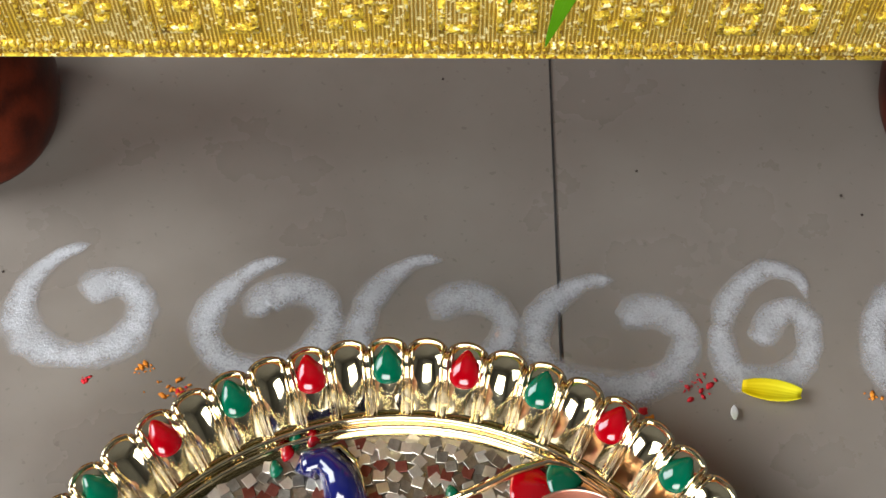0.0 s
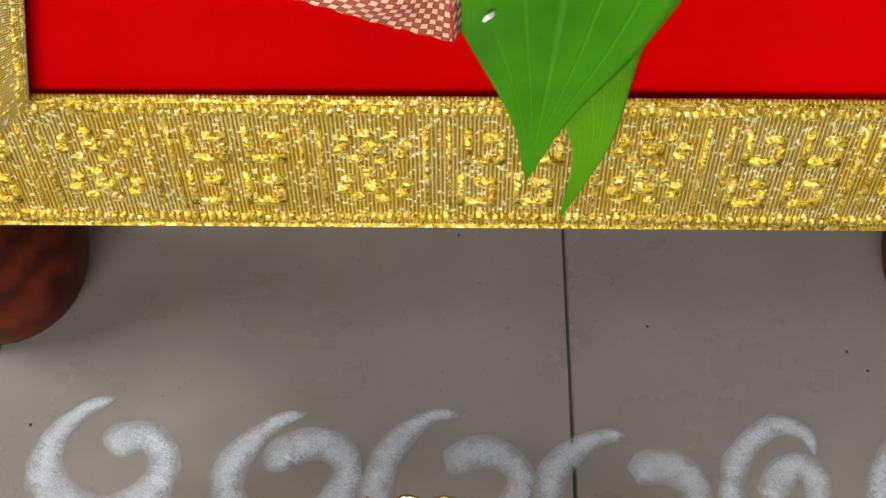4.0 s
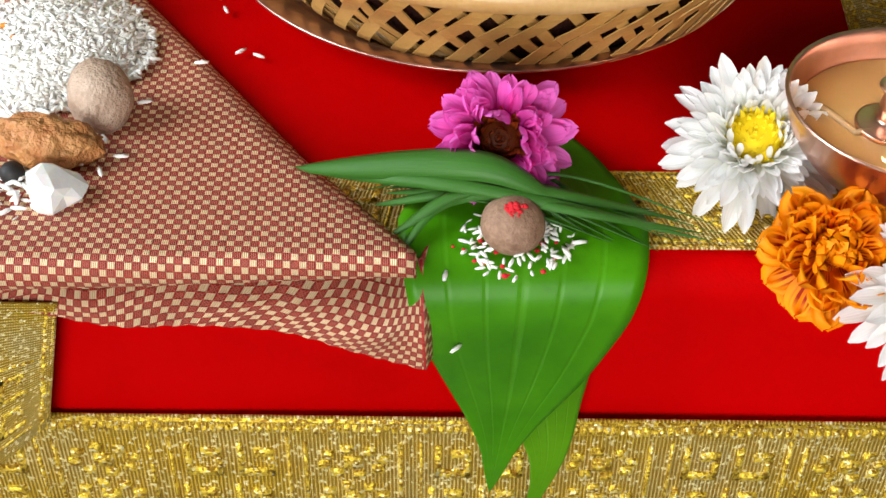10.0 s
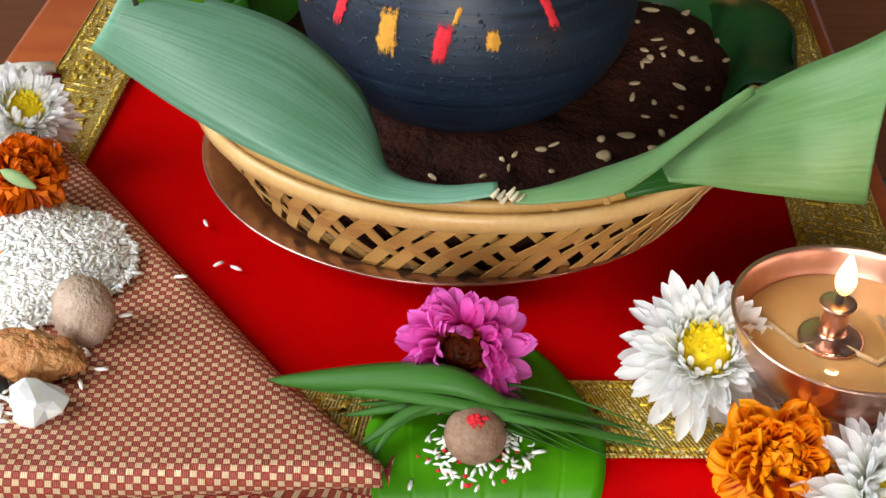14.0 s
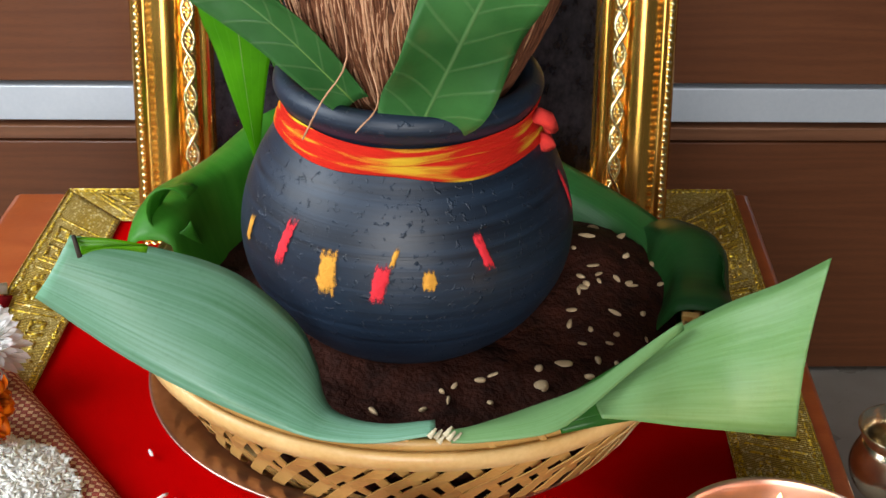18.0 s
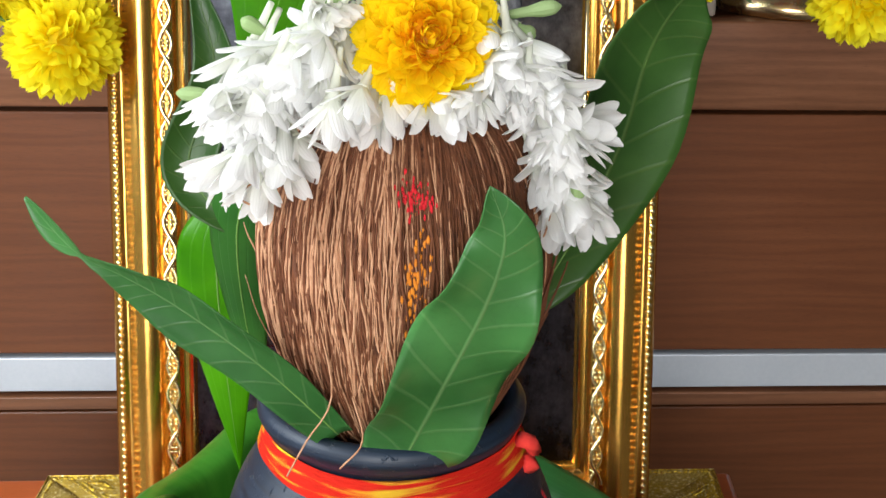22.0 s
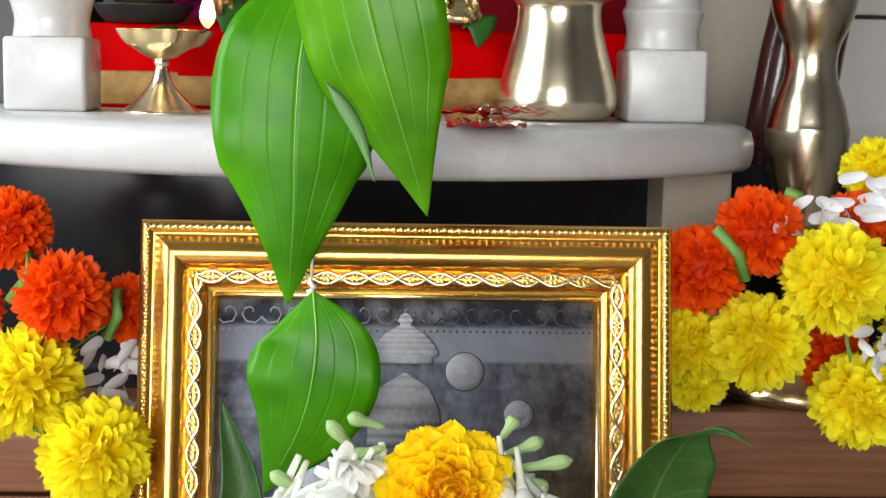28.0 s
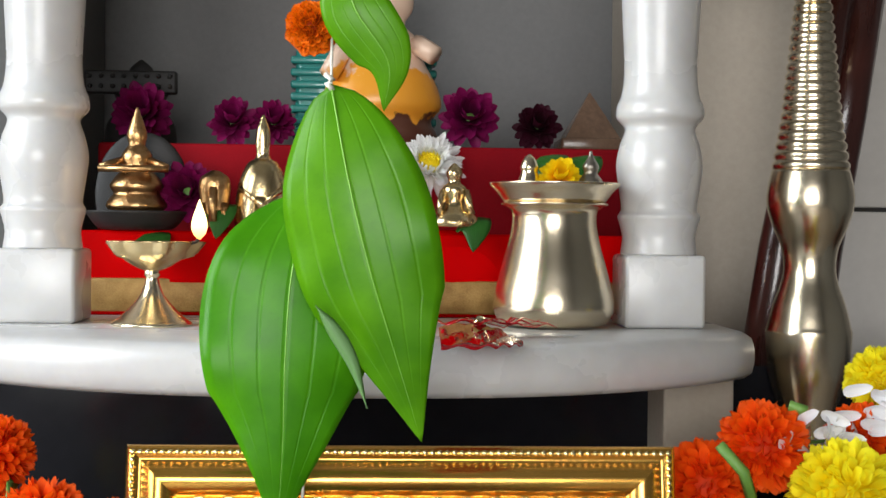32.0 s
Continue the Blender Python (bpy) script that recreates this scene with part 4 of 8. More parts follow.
def moulding(a, b, inward, name="moulding"):
    """One mitred side of the frame: a stepped gilded profile from the outer edge inwards."""
    a, b, w = Vector(a), Vector(b), Vector(inward)
    prof = rounded([(0.0, 0.004), (0.0, 0.014), (0.004, 0.017), (0.007, 0.015), (0.010, 0.016), (0.016, 0.021), (0.024, 0.019), (0.028, 0.013), (0.029, 0.016), (0.036, 0.015), (0.037, 0.010), (0.042, 0.009), (0.045, 0.004)], 2)
    d = (b - a).normalized()
    bm = bmesh.new()
    rows = []
    for q, hgt in prof:
        rows.append((bm.verts.new(a + w * q + d * q + Vector((0, -hgt, 0))), bm.verts.new(b + w * q - d * q + Vector((0, -hgt, 0)))))
    for r, s in zip(rows, rows[1:]):
        bm.faces.new((r[0], r[1], s[1], s[0]))
    ob = part(name, bm, M["gold_frame"], photo)
    length = (b - a).length
    beads, n = bmesh.new(), int(length / 0.0042)
    for k in range(n):
        p = a + d * (0.004 + (length - 0.008) * k / (n - 1)) + w * 0.0042 + Vector((0, -0.0175, 0))
        bmesh.ops.create_icosphere(beads, subdivisions=1, radius=0.0018, matrix=Matrix.Translation(p))
    part("bead_strip", beads, M["gold_bright"], ob)["kind"] = "stuff"
    # scrolled inner band: two strands that cross, with rosettes between them
    band = bmesh.new()
    inner = length - 0.066
    n = int(inner / 0.0013)
    for side in (1, -1):
        tube([a + d * (0.033 + inner * k / n) + w * (0.0325 + side * 0.0033 * math.sin(k / n * inner / 0.0330 * 2 * math.pi)) + Vector((0, -0.0165 - 0.0006 * side, 0)) for k in range(n + 1)], 0.0012, 6, band)
    for k in range(int(inner / 0.0165)):
        c = a + d * (0.033 + 0.00825 + k * 0.0165) + w * 0.0325 + Vector((0, -0.0165, 0))
        for q in range(4):
            o = Matrix.Rotation((q + 0.5) * math.pi / 2, 3, "Y") @ Vector((0.0018, 0, 0))
            bmesh.ops.create_icosphere(band, subdivisions=1, radius=0.0014, matrix=Matrix.Translation(c + o))
        for q in (-1, 1):
            bmesh.ops.create_icosphere(band, subdivisions=1, radius=0.0010, matrix=Matrix.Translation(c + d * q * 0.0045))
            tube([c + d * 0.00825 * q + w * 0.0034 * r + Vector((0, 0.0004, 0)) for r in (-1, -0.4, 0.4, 1)], 0.0006, 5, band)
    part("scroll_band", band, M["gold_bright"], ob, "pale gold scrolled band")
    lip = bmesh.new()
    tube([a + d * 0.043 + w * 0.0425 + Vector((0, -0.0095, 0)), b - d * 0.043 + w * 0.0425 + Vector((0, -0.0095, 0))], 0.0016, 8, lip)
    part("inner_lip", lip, M["gold_bright"], ob)


x0, x1 = -FW / 2, FW / 2
moulding((x0, 0, 0), (x0, 0, FH), (1, 0, 0))
moulding((x1, 0, FH), (x1, 0, 0), (-1, 0, 0))
moulding((x0, 0, FH), (x1, 0, FH), (0, 0, -1))
moulding((x1, 0, 0), (x0, 0, 0), (0, 0, 1))
part("back_board", box((x0 + 0.002, -0.003, 0.002), (x1 - 0.002, 0.004, FH - 0.002)), M["cabinet"], photo, smooth=False)
part("photograph", sheet(2, 2, lambda u, v: Vector((x0 + 0.043 + (FW - 0.086) * u, -0.0042, 0.043 + (FH - 0.086) * v)), thick=0.0005), M["photo"], photo, "grey print of a carved temple front")
PZ = FH - 0.043
part("print_detail", lathe([(0.001, 0.013), (0.0032, 0.0115), (0.0042, 0.0088), (0.0030, 0.006), (0.006, 0.0045), (0.012, 0.001), (0.0175, -0.005), (0.0197, -0.0095), (0.0197, -0.0115), (0.0165, -0.013), (0.0160, -0.0165)][::-1], 24), M["print_metal"], photo, "printed hanging bell with a round knob", m=Matrix.Translation((-0.001, -0.0048, PZ - 0.022)) @ Matrix.Diagonal((1, 0.015, 1, 1)))
frieze = bmesh.new()
for k in range(17):
    cx = x0 + 0.050 + k * (FW - 0.100) / 16
    turn = 1 if k % 2 else -1
    tube([(cx + turn * (0.0014 + 0.0009 * q) * math.cos(q * 0.85), -0.0047, PZ - 0.0095 + (0.0014 + 0.0009 * q) * math.sin(q * 0.85)) for q in range(8)], 0.0005, 5, frieze)
for k in range(56):
    bmesh.ops.create_icosphere(frieze, subdivisions=1, radius=0.0009, matrix=Matrix.Translation((x0 + 0.047 + k * (FW - 0.094) / 55, -0.0045, PZ - 0.0195)))
for v in frieze.verts:
    v.co.y = -0.0046 + (v.co.y + 0.0046) * 0.2
part("print_detail", frieze, M["print_metal"], photo, "printed frieze of carved scrolls")["kind"] = "stuff"
for x, z, r in ((0.034, -0.043, 0.0115), (0.066, -0.068, 0.009)):
    ob = part("print_detail", lathe([(r, 0), (r * 0.95, 0.1), (r * 0.6, 0.14), (r * 0.55, 0.10), (r * 0.3, 0.12), (0.001, 0.18)], 28), M["print_metal"], photo, "printed round boss", m=Matrix.Translation((x, -0.0046, PZ + z)) @ Matrix.Rotation(radians(90), 4, "X") @ Matrix.Diagonal((1, 1, 0.005, 1)))
part("print_detail", lathe([(0.022, -0.02), (0.021, 0.0), (0.014, 0.014), (0.004, 0.02), (0.001, 0.022)], 24), M["print_metal"], photo, "printed dome", m=Matrix.Translation((-0.001, -0.0047, PZ - 0.066)) @ Matrix.Diagonal((1, 0.012, 1, 1)))

# ---- plate, basket, soil ----
plate = thing("copper_plate", "round worn copper plate under the basket", "plate", (-0.009, -0.219, 0.2725))
part("dish", lathe(rounded([(0.001, 0.001), (0.09, 0.0), (0.104, 0.003), (0.115, 0.010), (0.1225, 0.0125), (0.1228, 0.0145), (0.115, 0.0125), (0.104, 0.006), (0.09, 0.003), (0.001, 0.003)], 4), 96, cap=False), M["plate"], plate)

BC = Vector((0.002, -0.222, 0.2765))
basket = thing("bamboo_basket", "shallow woven split-bamboo basket lined with leaves", "basket", BC)
RB0, RB1, BH = 0.103, 0.133, 0.048


def basket_r(z):
    return RB0 + (RB1 - RB0) * (max(0.0, z) / BH) ** 0.8


part("basket_floor", lathe([(0.001, 0.0), (RB0, 0.0), (RB0 + 0.001, 0.003), (0.001, 0.003)], 64, cap=False), M["bamboo"], basket)


def strip_mesh(lean, off, wide=0.0060, steps=10):
    """A slat that climbs the basket's wall and leans to one side."""
    def f(u, v):
        z = 0.001 + u * (BH - 0.0015)
        ang = lean * u + (v - 0.5) * wide / 0.12
        weave = 0.0011 * math.sin(u * math.pi * 3 + (0 if lean > 0 else math.pi))
        r = basket_r(z) + off + weave
        return Vector((r * math.cos(ang), r * math.sin(ang), z))
    bm = sheet(steps, 1, f, thick=0.0007)
    me = bpy.data.meshes.new("slat")
    bm.to_mesh(me)
    bm.free()
    me.materials.append(M["bamboo"])
    return me


SL = [strip_mesh(a, o, w) for a, o, w in ((0.30, 0.0012, 0.0074), (-0.26, -0.0006, 0.0058))]
rng = random.Random(5)
for k in range(54):
    for q in (0, 1):
        piece("slat", SL[q], basket, m=Matrix.Rotation(2 * math.pi * (k + 0.5 * q) / 54 + rng.uniform(-0.026, 0.026), 4, "Z"))


def hoop(r, z0, z1, thick, wob, seed):
    r2 = random.Random(seed)
    ph = r2.uniform(0, 6)
    bm = bmesh.new()
    n, prof = 120, ((0, 0), (thick, 0.1), (thick * 1.15, 0.5), (thick, 0.9), (0, 1))
    rows = []
    for k in range(n):
        a = 2 * math.pi * k / n
        w = wob * math.sin(3 * a + ph) + wob * 0.5 * math.sin(7 * a)
        rows.append([bm.verts.new(((r + d + w) * math.cos(a), (r + d + w) * math.sin(a), z0 + (z1 - z0) * h + w)) for d, h in prof])
    for i in range(n):
        p, q = rows[i], rows[(i + 1) % n]
        for j in range(len(prof)):
            bm.faces.new((p[j], q[j], q[(j + 1) % 5], p[(j + 1) % 5]))
    return bm


# Added sheet in soil colour; it paints the darkness between the slats.
part("leaf_lining", lathe([(basket_r(z) - 0.006, z) for z in (0.002, 0.01, 0.02, 0.03, 0.04)], 64, cap=False), M["soil"], basket, "added dark sheet behind the weave's gaps")
part("rim_hoop", hoop(RB1 + 0.0015, BH - 0.0015, BH + 0.0076, 0.0026, 0.0006, 1), M["rim_bamboo"], basket, "wide pale bent-bamboo rim")
part("rim_hoop", hoop(RB1 - 0.005, BH - 0.002, BH + 0.012, 0.0025, 0.0008, 2), M["rim_bamboo"], basket)
part("rim_binding", hoop(RB1 - 0.0015, BH + 0.007, BH + 0.013, 0.003, 0.0006, 3), M["bamboo"], basket)
STITCH = None
for k in range(46):
    a = 2 * math.pi * k / 46 + rng.uniform(-0.03, 0.03)
    m = Matrix.Rotation(a, 4, "Z") @ Matrix.Translation((RB1 - 0.0025, 0, BH + 0.0080)) @ Matrix.Rotation(radians(25), 4, "X")
    if STITCH is None:
        STITCH = part("binding_stitch", box((-0.004, -0.0016, -0.0066), (0.0042, 0.0016, 0.0066), 0.0007), M["bamboo"], basket, m=m).data
    else:
        piece("binding_stitch", STITCH, basket, m=m)

soil = thing("soil", "dark red-brown soil heaped inside the basket, deepened for its shade", "soil", (BC.x, BC.y, 0.28), kind="stuff")


def soil_shape(u, v):
    r, a = u * 0.124, 2 * math.pi * v
    x, y = r * math.cos(a), r * math.sin(a)
    n = noise.fractal(Vector((x * 26, y * 26, 3.1)), 0.9, 2.0, 4)
    return Vector((x, y, 0.040 + 0.022 * math.exp(-((x - 0.085) ** 2 + (y - 0.02) ** 2) / 0.0022) + 0.0042 * n + 0.012 * (1 - u)))


bm = sheet(90, 200, soil_shape)
bmesh.ops.remove_doubles(bm, verts=bm.verts[:], dist=1e-5)
part("soil_heap", bm, M["soil"], soil)
grain = bmesh.new()
bmesh.ops.create_icosphere(grain, subdivisions=2, radius=1.0)
for v in grain.verts:
    v.co = Vector((v.co.x * 0.0027, v.co.y * 0.0016 * (1 - 0.25 * v.co.x), v.co.z * 0.0011))
GRAIN = part("barley_grain", grain, M["seed"])
tagged(GRAIN, "pale barley grain scattered on the soil", "grain", group="grains on the soil")
rng = random.Random(11)
spots = [(0.0267, -0.296), (0.003, -0.334)]
while len(spots) < 50:
    a, r = rng.gauss(-0.55, 0.7), rng.uniform(0.074, 0.119)
    if a < -2.0 or a > 0.8:
        continue
    spots.append((BC.x + r * math.cos(a), BC.y + r * math.sin(a)))
for k, (x, y) in enumerate(spots):
    lx, ly = x - BC.x, y - BC.y
    z = 0.28 + soil_shape(math.hypot(lx, ly) / 0.124, (math.atan2(ly, lx) / (2 * math.pi)) % 1).z + 0.0008
    m = Matrix.Translation((x, y, z)) @ Matrix.Rotation(rng.uniform(0, 6.3), 4, "Z") @ Matrix.Rotation(rng.uniform(-0.4, 0.4), 4, "Y")
    if k == 0:
        GRAIN.matrix_world = m
    else:
        copy_thing(GRAIN, m).scale = [rng.choice((0.55, 0.7, 0.9, 1.1, 1.5)) * rng.uniform(0.85, 1.15) * c for c in (rng.uniform(0.75, 1.1), rng.uniform(0.8, 1.3), 1)]

# ---- banana leaves that line the basket ----
ruled("banana_leaf", "broad blue-green banana leaf folded over the basket rim", [(0.005, -0.345, 0.337), (-0.018, -0.342, 0.335), (-0.038, -0.33, 0.336), (-0.044, -0.318, 0.35), (-0.052, -0.312, 0.366), (-0.075, -0.315, 0.391), (-0.105, -0.322, 0.407), (-0.137, -0.328, 0.416)], [(0.005, -0.358, 0.342), (-0.018, -0.358, 0.338), (-0.039, -0.356, 0.338), (-0.057, -0.352, 0.341), (-0.075, -0.35, 0.348), (-0.097, -0.346, 0.357), (-0.121, -0.342, 0.371), (-0.152, -0.335, 0.392)], "banana", sag=-0.004, nu=60)
ruled("banana_leaf", "pale green banana leaf with a cut end and dark spot", [(0.077, -0.335, 0.344), (0.088, -0.328, 0.356), (0.106, -0.318, 0.365), (0.127, -0.316, 0.377), (0.146, -0.324, 0.392), (0.1608, -0.3340, 0.409)], [(0.072, -0.352, 0.345), (0.088, -0.35, 0.342), (0.105, -0.348, 0.338), (0.125, -0.347, 0.335), (0.141, -0.347, 0.333), (0.154, -0.347, 0.332)], "banana_pale", sag=0.005, nu=60)
ruled("banana_leaf", "narrow folded edge of pale green banana leaf on the rim", [(0.011, -0.35, 0.336), (0.021, -0.349, 0.339), (0.04, -0.344, 0.343), (0.067, -0.337, 0.35), (0.085, -0.33, 0.358), (0.108, -0.321, 0.37)], [(0.011, -0.36, 0.339), (0.023, -0.361, 0.34), (0.049, -0.361, 0.344), (0.063, -0.354, 0.348), (0.081, -0.341, 0.356), (0.108, -0.323, 0.369)], "banana_pale", sag=0.003, nu=50)
# Part of the same banana leaf; a darker green paints the shade in its fold.
ruled("banana_leaf", "hollow of the folded banana leaf, its shade painted dark green", [(0.056, -0.33, 0.337), (0.072, -0.325, 0.345), (0.092, -0.318, 0.355)], [(0.057, -0.346, 0.333), (0.072, -0.345, 0.336), (0.09, -0.34, 0.336)], "betel_dark", sag=0.004, nu=20)
ruled("leaf_curl", "yellow-green curled corner of the banana leaf", [(-0.135, -0.33, 0.416), (-0.122, -0.329, 0.415), (-0.108, -0.327, 0.411)], [(-0.132, -0.336, 0.411), (-0.124, -0.334, 0.413), (-0.107, -0.33, 0.412)], "betel_light", sag=-0.003, nu=16, nv=6)
tagged(part("dried_leaf_end", tube([(-0.135, -0.331, 0.417), (-0.133, -0.336, 0.415), (-0.132, -0.337, 0.411)], 0.0010, 6), M["char"]), "dark dried cut end of the banana leaf", "leaf end", group="torn leaf ends")
def lining_leaf(label, a0, a1, top0, top1, over, mat, seed):
    """A banana leaf that climbs the basket's inner wall, stands over the rim and folds outwards; angles in degrees from +x."""
    def f(u, v):
        a = radians(a0 + (a1 - a0) * u)
        top = top0 + (top1 - top0) * u + 0.004 * math.sin(u * 9 + seed) - 0.010 * abs(2 * u - 1) ** 6
        if v < 0.6:
            k = v / 0.6
            r, z = 0.110 + 0.014 * k, 0.314 + (top - 0.314) * k
        else:
            k = (v - 0.6) / 0.4
            r, z = 0.124 + (0.018 + over) * math.sin(k * math.pi / 2), top + 0.003 * math.sin(k * math.pi) - 0.014 * k * k
        r += 0.0015 * math.sin(u * 13 + v * 4 + seed)
        return Vector((BC.x + r * math.cos(a), BC.y + r * math.sin(a), z))
    tagged(part("banana_leaf", sheet(40, 14, f, uvf=lambda u, v: (v, u), thick=0.0006), M[mat]), label, "leaf")


lining_leaf("bright green banana leaf standing inside the basket rim", 172, 106, 0.352, 0.376, 0.008, "banana_inner", 1.0)
lining_leaf("dark green banana leaf folded over the basket's side", 26, -16, 0.3465, 0.3465, 0.010, "banana_deep", 4.0)
ruled("banana_leaf", "long green banana leaf standing along the basket's back rim", [(0.045, -0.096, 0.352), (0.073, -0.109, 0.349), (0.100, -0.131, 0.343), (0.115, -0.150, 0.341), (0.127, -0.174, 0.341), (0.134, -0.199, 0.341)], [(0.050, -0.128, 0.316), (0.076, -0.142, 0.318), (0.092, -0.156, 0.320), (0.102, -0.170, 0.319), (0.111, -0.190, 0.318), (0.116, -0.212, 0.316)], "banana_back", sag=0.007, nu=50, nv=14, ripple=0.001)
ruled("banana_leaf", "dark green banana leaf bent over the basket's side", [(0.112, -0.176, 0.318), (0.122, -0.180, 0.330), (0.134, -0.184, 0.336), (0.146, -0.198, 0.340), (0.149, -0.222, 0.347), (0.146, -0.238, 0.344)], [(0.108, -0.190, 0.312), (0.115, -0.203, 0.314), (0.122, -0.212, 0.316), (0.130, -0.222, 0.318), (0.136, -0.236, 0.322), (0.138, -0.246, 0.324)], "banana_deep", sag=-0.006, nu=40, nv=14)
ruled("banana_leaf", "folded bright green corner of banana leaf at the basket's side", [(0.129, -0.226, 0.338), (0.134, -0.232, 0.3345), (0.141, -0.240, 0.331), (0.149, -0.252, 0.331)], [(0.122, -0.206, 0.313), (0.123, -0.220, 0.311), (0.124, -0.232, 0.311), (0.128, -0.246, 0.313)], "banana_inner", sag=0.003, nu=30)
M["dry"] = surf("dried_leaf_end", (0.62, 0.55, 0.38), (0.45, 0.36, 0.2), 0.8, scale=120, fine=500, bump=0.6)
for k in range(6):
    tagged(part("dried_leaf_end", tube([(0.002, -0.36, 0.342), (0.005, -0.358, 0.345)], 0.0011, 6, taper=lambda u: 1.2 - 0.7 * u), M["dry"], m=Matrix.Translation((0.0019 * k + 0.0006 * (k % 2), 0.001 * (k % 2), -0.0014 * (k % 3)))), "torn pale dried end of the banana leaf", "leaf end", group="torn leaf ends")
curl = [BC + Vector((-0.123 + 0.011 * math.cos(a), 0.028 + 0.004 * k / 14, 0.083 + 0.013 * math.sin(a))) for k in range(15) for a in (k / 14 * 5.2 + 0.6,)]
tagged(part("rolled_leaf", sheet(28, 3, lambda u, v: curl[min(13, int(u * 14))].lerp(curl[min(14, int(u * 14) + 1)], u * 14 - min(13, int(u * 14))) + Vector((0.004 * v, 0.014 * (v - 0.5), -0.024 * v * u)), thick=0.0006), M["banana_inner"]), "rolled bright green end of a banana leaf", "leaf")
sp = lathe([(0.0055, 0), (0.004, 0.0008), (0.0005, 0.0012)], 16)
tagged(part("leaf_spot", sp, M["char"], m=Matrix.Translation((0.144, -0.338, 0.357)) @ aim((0.05, -0.85, 0.4)) @ Matrix.Diagonal((1.0, 0.28, 0.5, 1))), "dark dried spot on the banana leaf", "spot")

# ---- the pot ----
PC = Vector((-0.005, -0.235, 0.3205))
pot = thing("clay_pot", "dark painted clay pot with powder marks, blue sheen in its colour", "pot", PC)
POT = rounded([(0.030, 0.0), (0.046, 0.004), (0.062, 0.018), (0.0730, 0.036), (0.0765, 0.053), (0.0745, 0.070), (0.0685, 0.087), (0.0605, 0.101), (0.0555, 0.110), (0.0545, 0.1145), (0.0570, 0.1185), (0.0595, 0.1235), (0.0585, 0.128), (0.0545, 0.1305), (0.050, 0.127), (0.0475, 0.118), (0.048, 0.105), (0.058, 0.085)], 5)
part("body", lathe(POT, 96, cap=False), M["pot"], pot)


def on_pot(z, deg, lift=0.0004):
    prof = [p for p in POT[: len(POT) * 10 // 17]]
    r = np.interp(z, [p[1] for p in prof], [p[0] for p in prof]) + lift
    a = radians(deg)
    return Vector((r * math.sin(a), -r * math.cos(a), z))


def daub(name, z, deg, w, hgt, mat, slant=0.0, label=""):
    """A dab of paste rubbed onto the pot's belly, with ragged ends."""
    rr = random.Random(int(deg * 7 + z * 1000))
    ph = [rr.uniform(0, 6) for _ in range(3)]

    def f(u, v):
        rag = 1.25 + 0.12 * math.sin(9 * v + ph[0]) + 0.08 * math.sin(23 * v + ph[1])
        k = (u - 0.5) * rag * (0.7 + 0.3 * math.sin(math.pi * (0.12 + 0.8 * v)))
        dv = (v - 0.5) * (1 + 0.1 * math.sin(17 * u + ph[2]))
        return on_pot(z + hgt * dv, deg + math.degrees((k * w + slant * dv) / 0.075), 0.0005 + 0.0008 * math.sin(math.pi * u) * math.sin(math.pi * v))
    part(name, sheet(8, 10, f), mat, pot, label)


daub("powder_mark", 0.0705, -45, 0.005, 0.022, M["kumkum_smear"], 0.006, "red powder mark")
daub("powder_mark", 0.066, -66, 0.004, 0.014, M["ochre_smear"], 0.003, "ochre powder mark")
daub("powder_mark", 0.064, -27, 0.0075, 0.021, M["ochre_smear"], 0.001, "orange powder mark")
daub("powder_mark", 0.0625, -9.5, 0.006, 0.018, M["kumkum_smear"], 0.003, "red powder mark")
daub("powder_mark", 0.074, -5, 0.0022, 0.009, M["ochre_smear"], 0.003, "ochre powder mark")
daub("powder_mark", 0.0645, 6, 0.005, 0.010, M["ochre_smear"], 0.0, "faint ochre powder mark")
daub("powder_mark", 0.0735, 24.5, 0.0042, 0.017, M["kumkum_smear"], -0.006, "red powder mark")
daub("powder_mark", 0.078, 76, 0.004, 0.024, M["kumkum_smear"], -0.004, "red powder mark")
daub("powder_mark", 0.122, 1, 0.010, 0.003, M["kumkum_smear"], 0.0, "red powder smear on the lip")
# sacred thread: two flat hanks of red yarn round the neck, dyed yellow in places
def hank(z0, tilt, wide, lift, seed):
    rr = random.Random(seed)
    ph = rr.uniform(0, 6)

    def f(u, v):
        a = 2 * math.pi * u
        w = wide * (1 + 0.2 * math.sin(2 * a + ph) + 0.08 * math.sin(7 * a + ph))
        z = z0 + tilt * math.cos(a - 0.6) + 0.0008 * math.sin(5 * a + ph) + w * (v - 0.5)
        r = np.interp(z, [p[1] for p in POT[:60]], [p[0] for p in POT[:60]]) + lift + 0.0016 * math.sin(math.pi * v) ** 0.5 + 0.0003 * math.sin(v * 28 + a * 3)
        return Vector((r * math.cos(a), r * math.sin(a), z))
    part("thread_hank", sheet(120, 14, f, thick=0.0008), M["yarn"], pot, "red cotton yarn with yellow dyed patches")


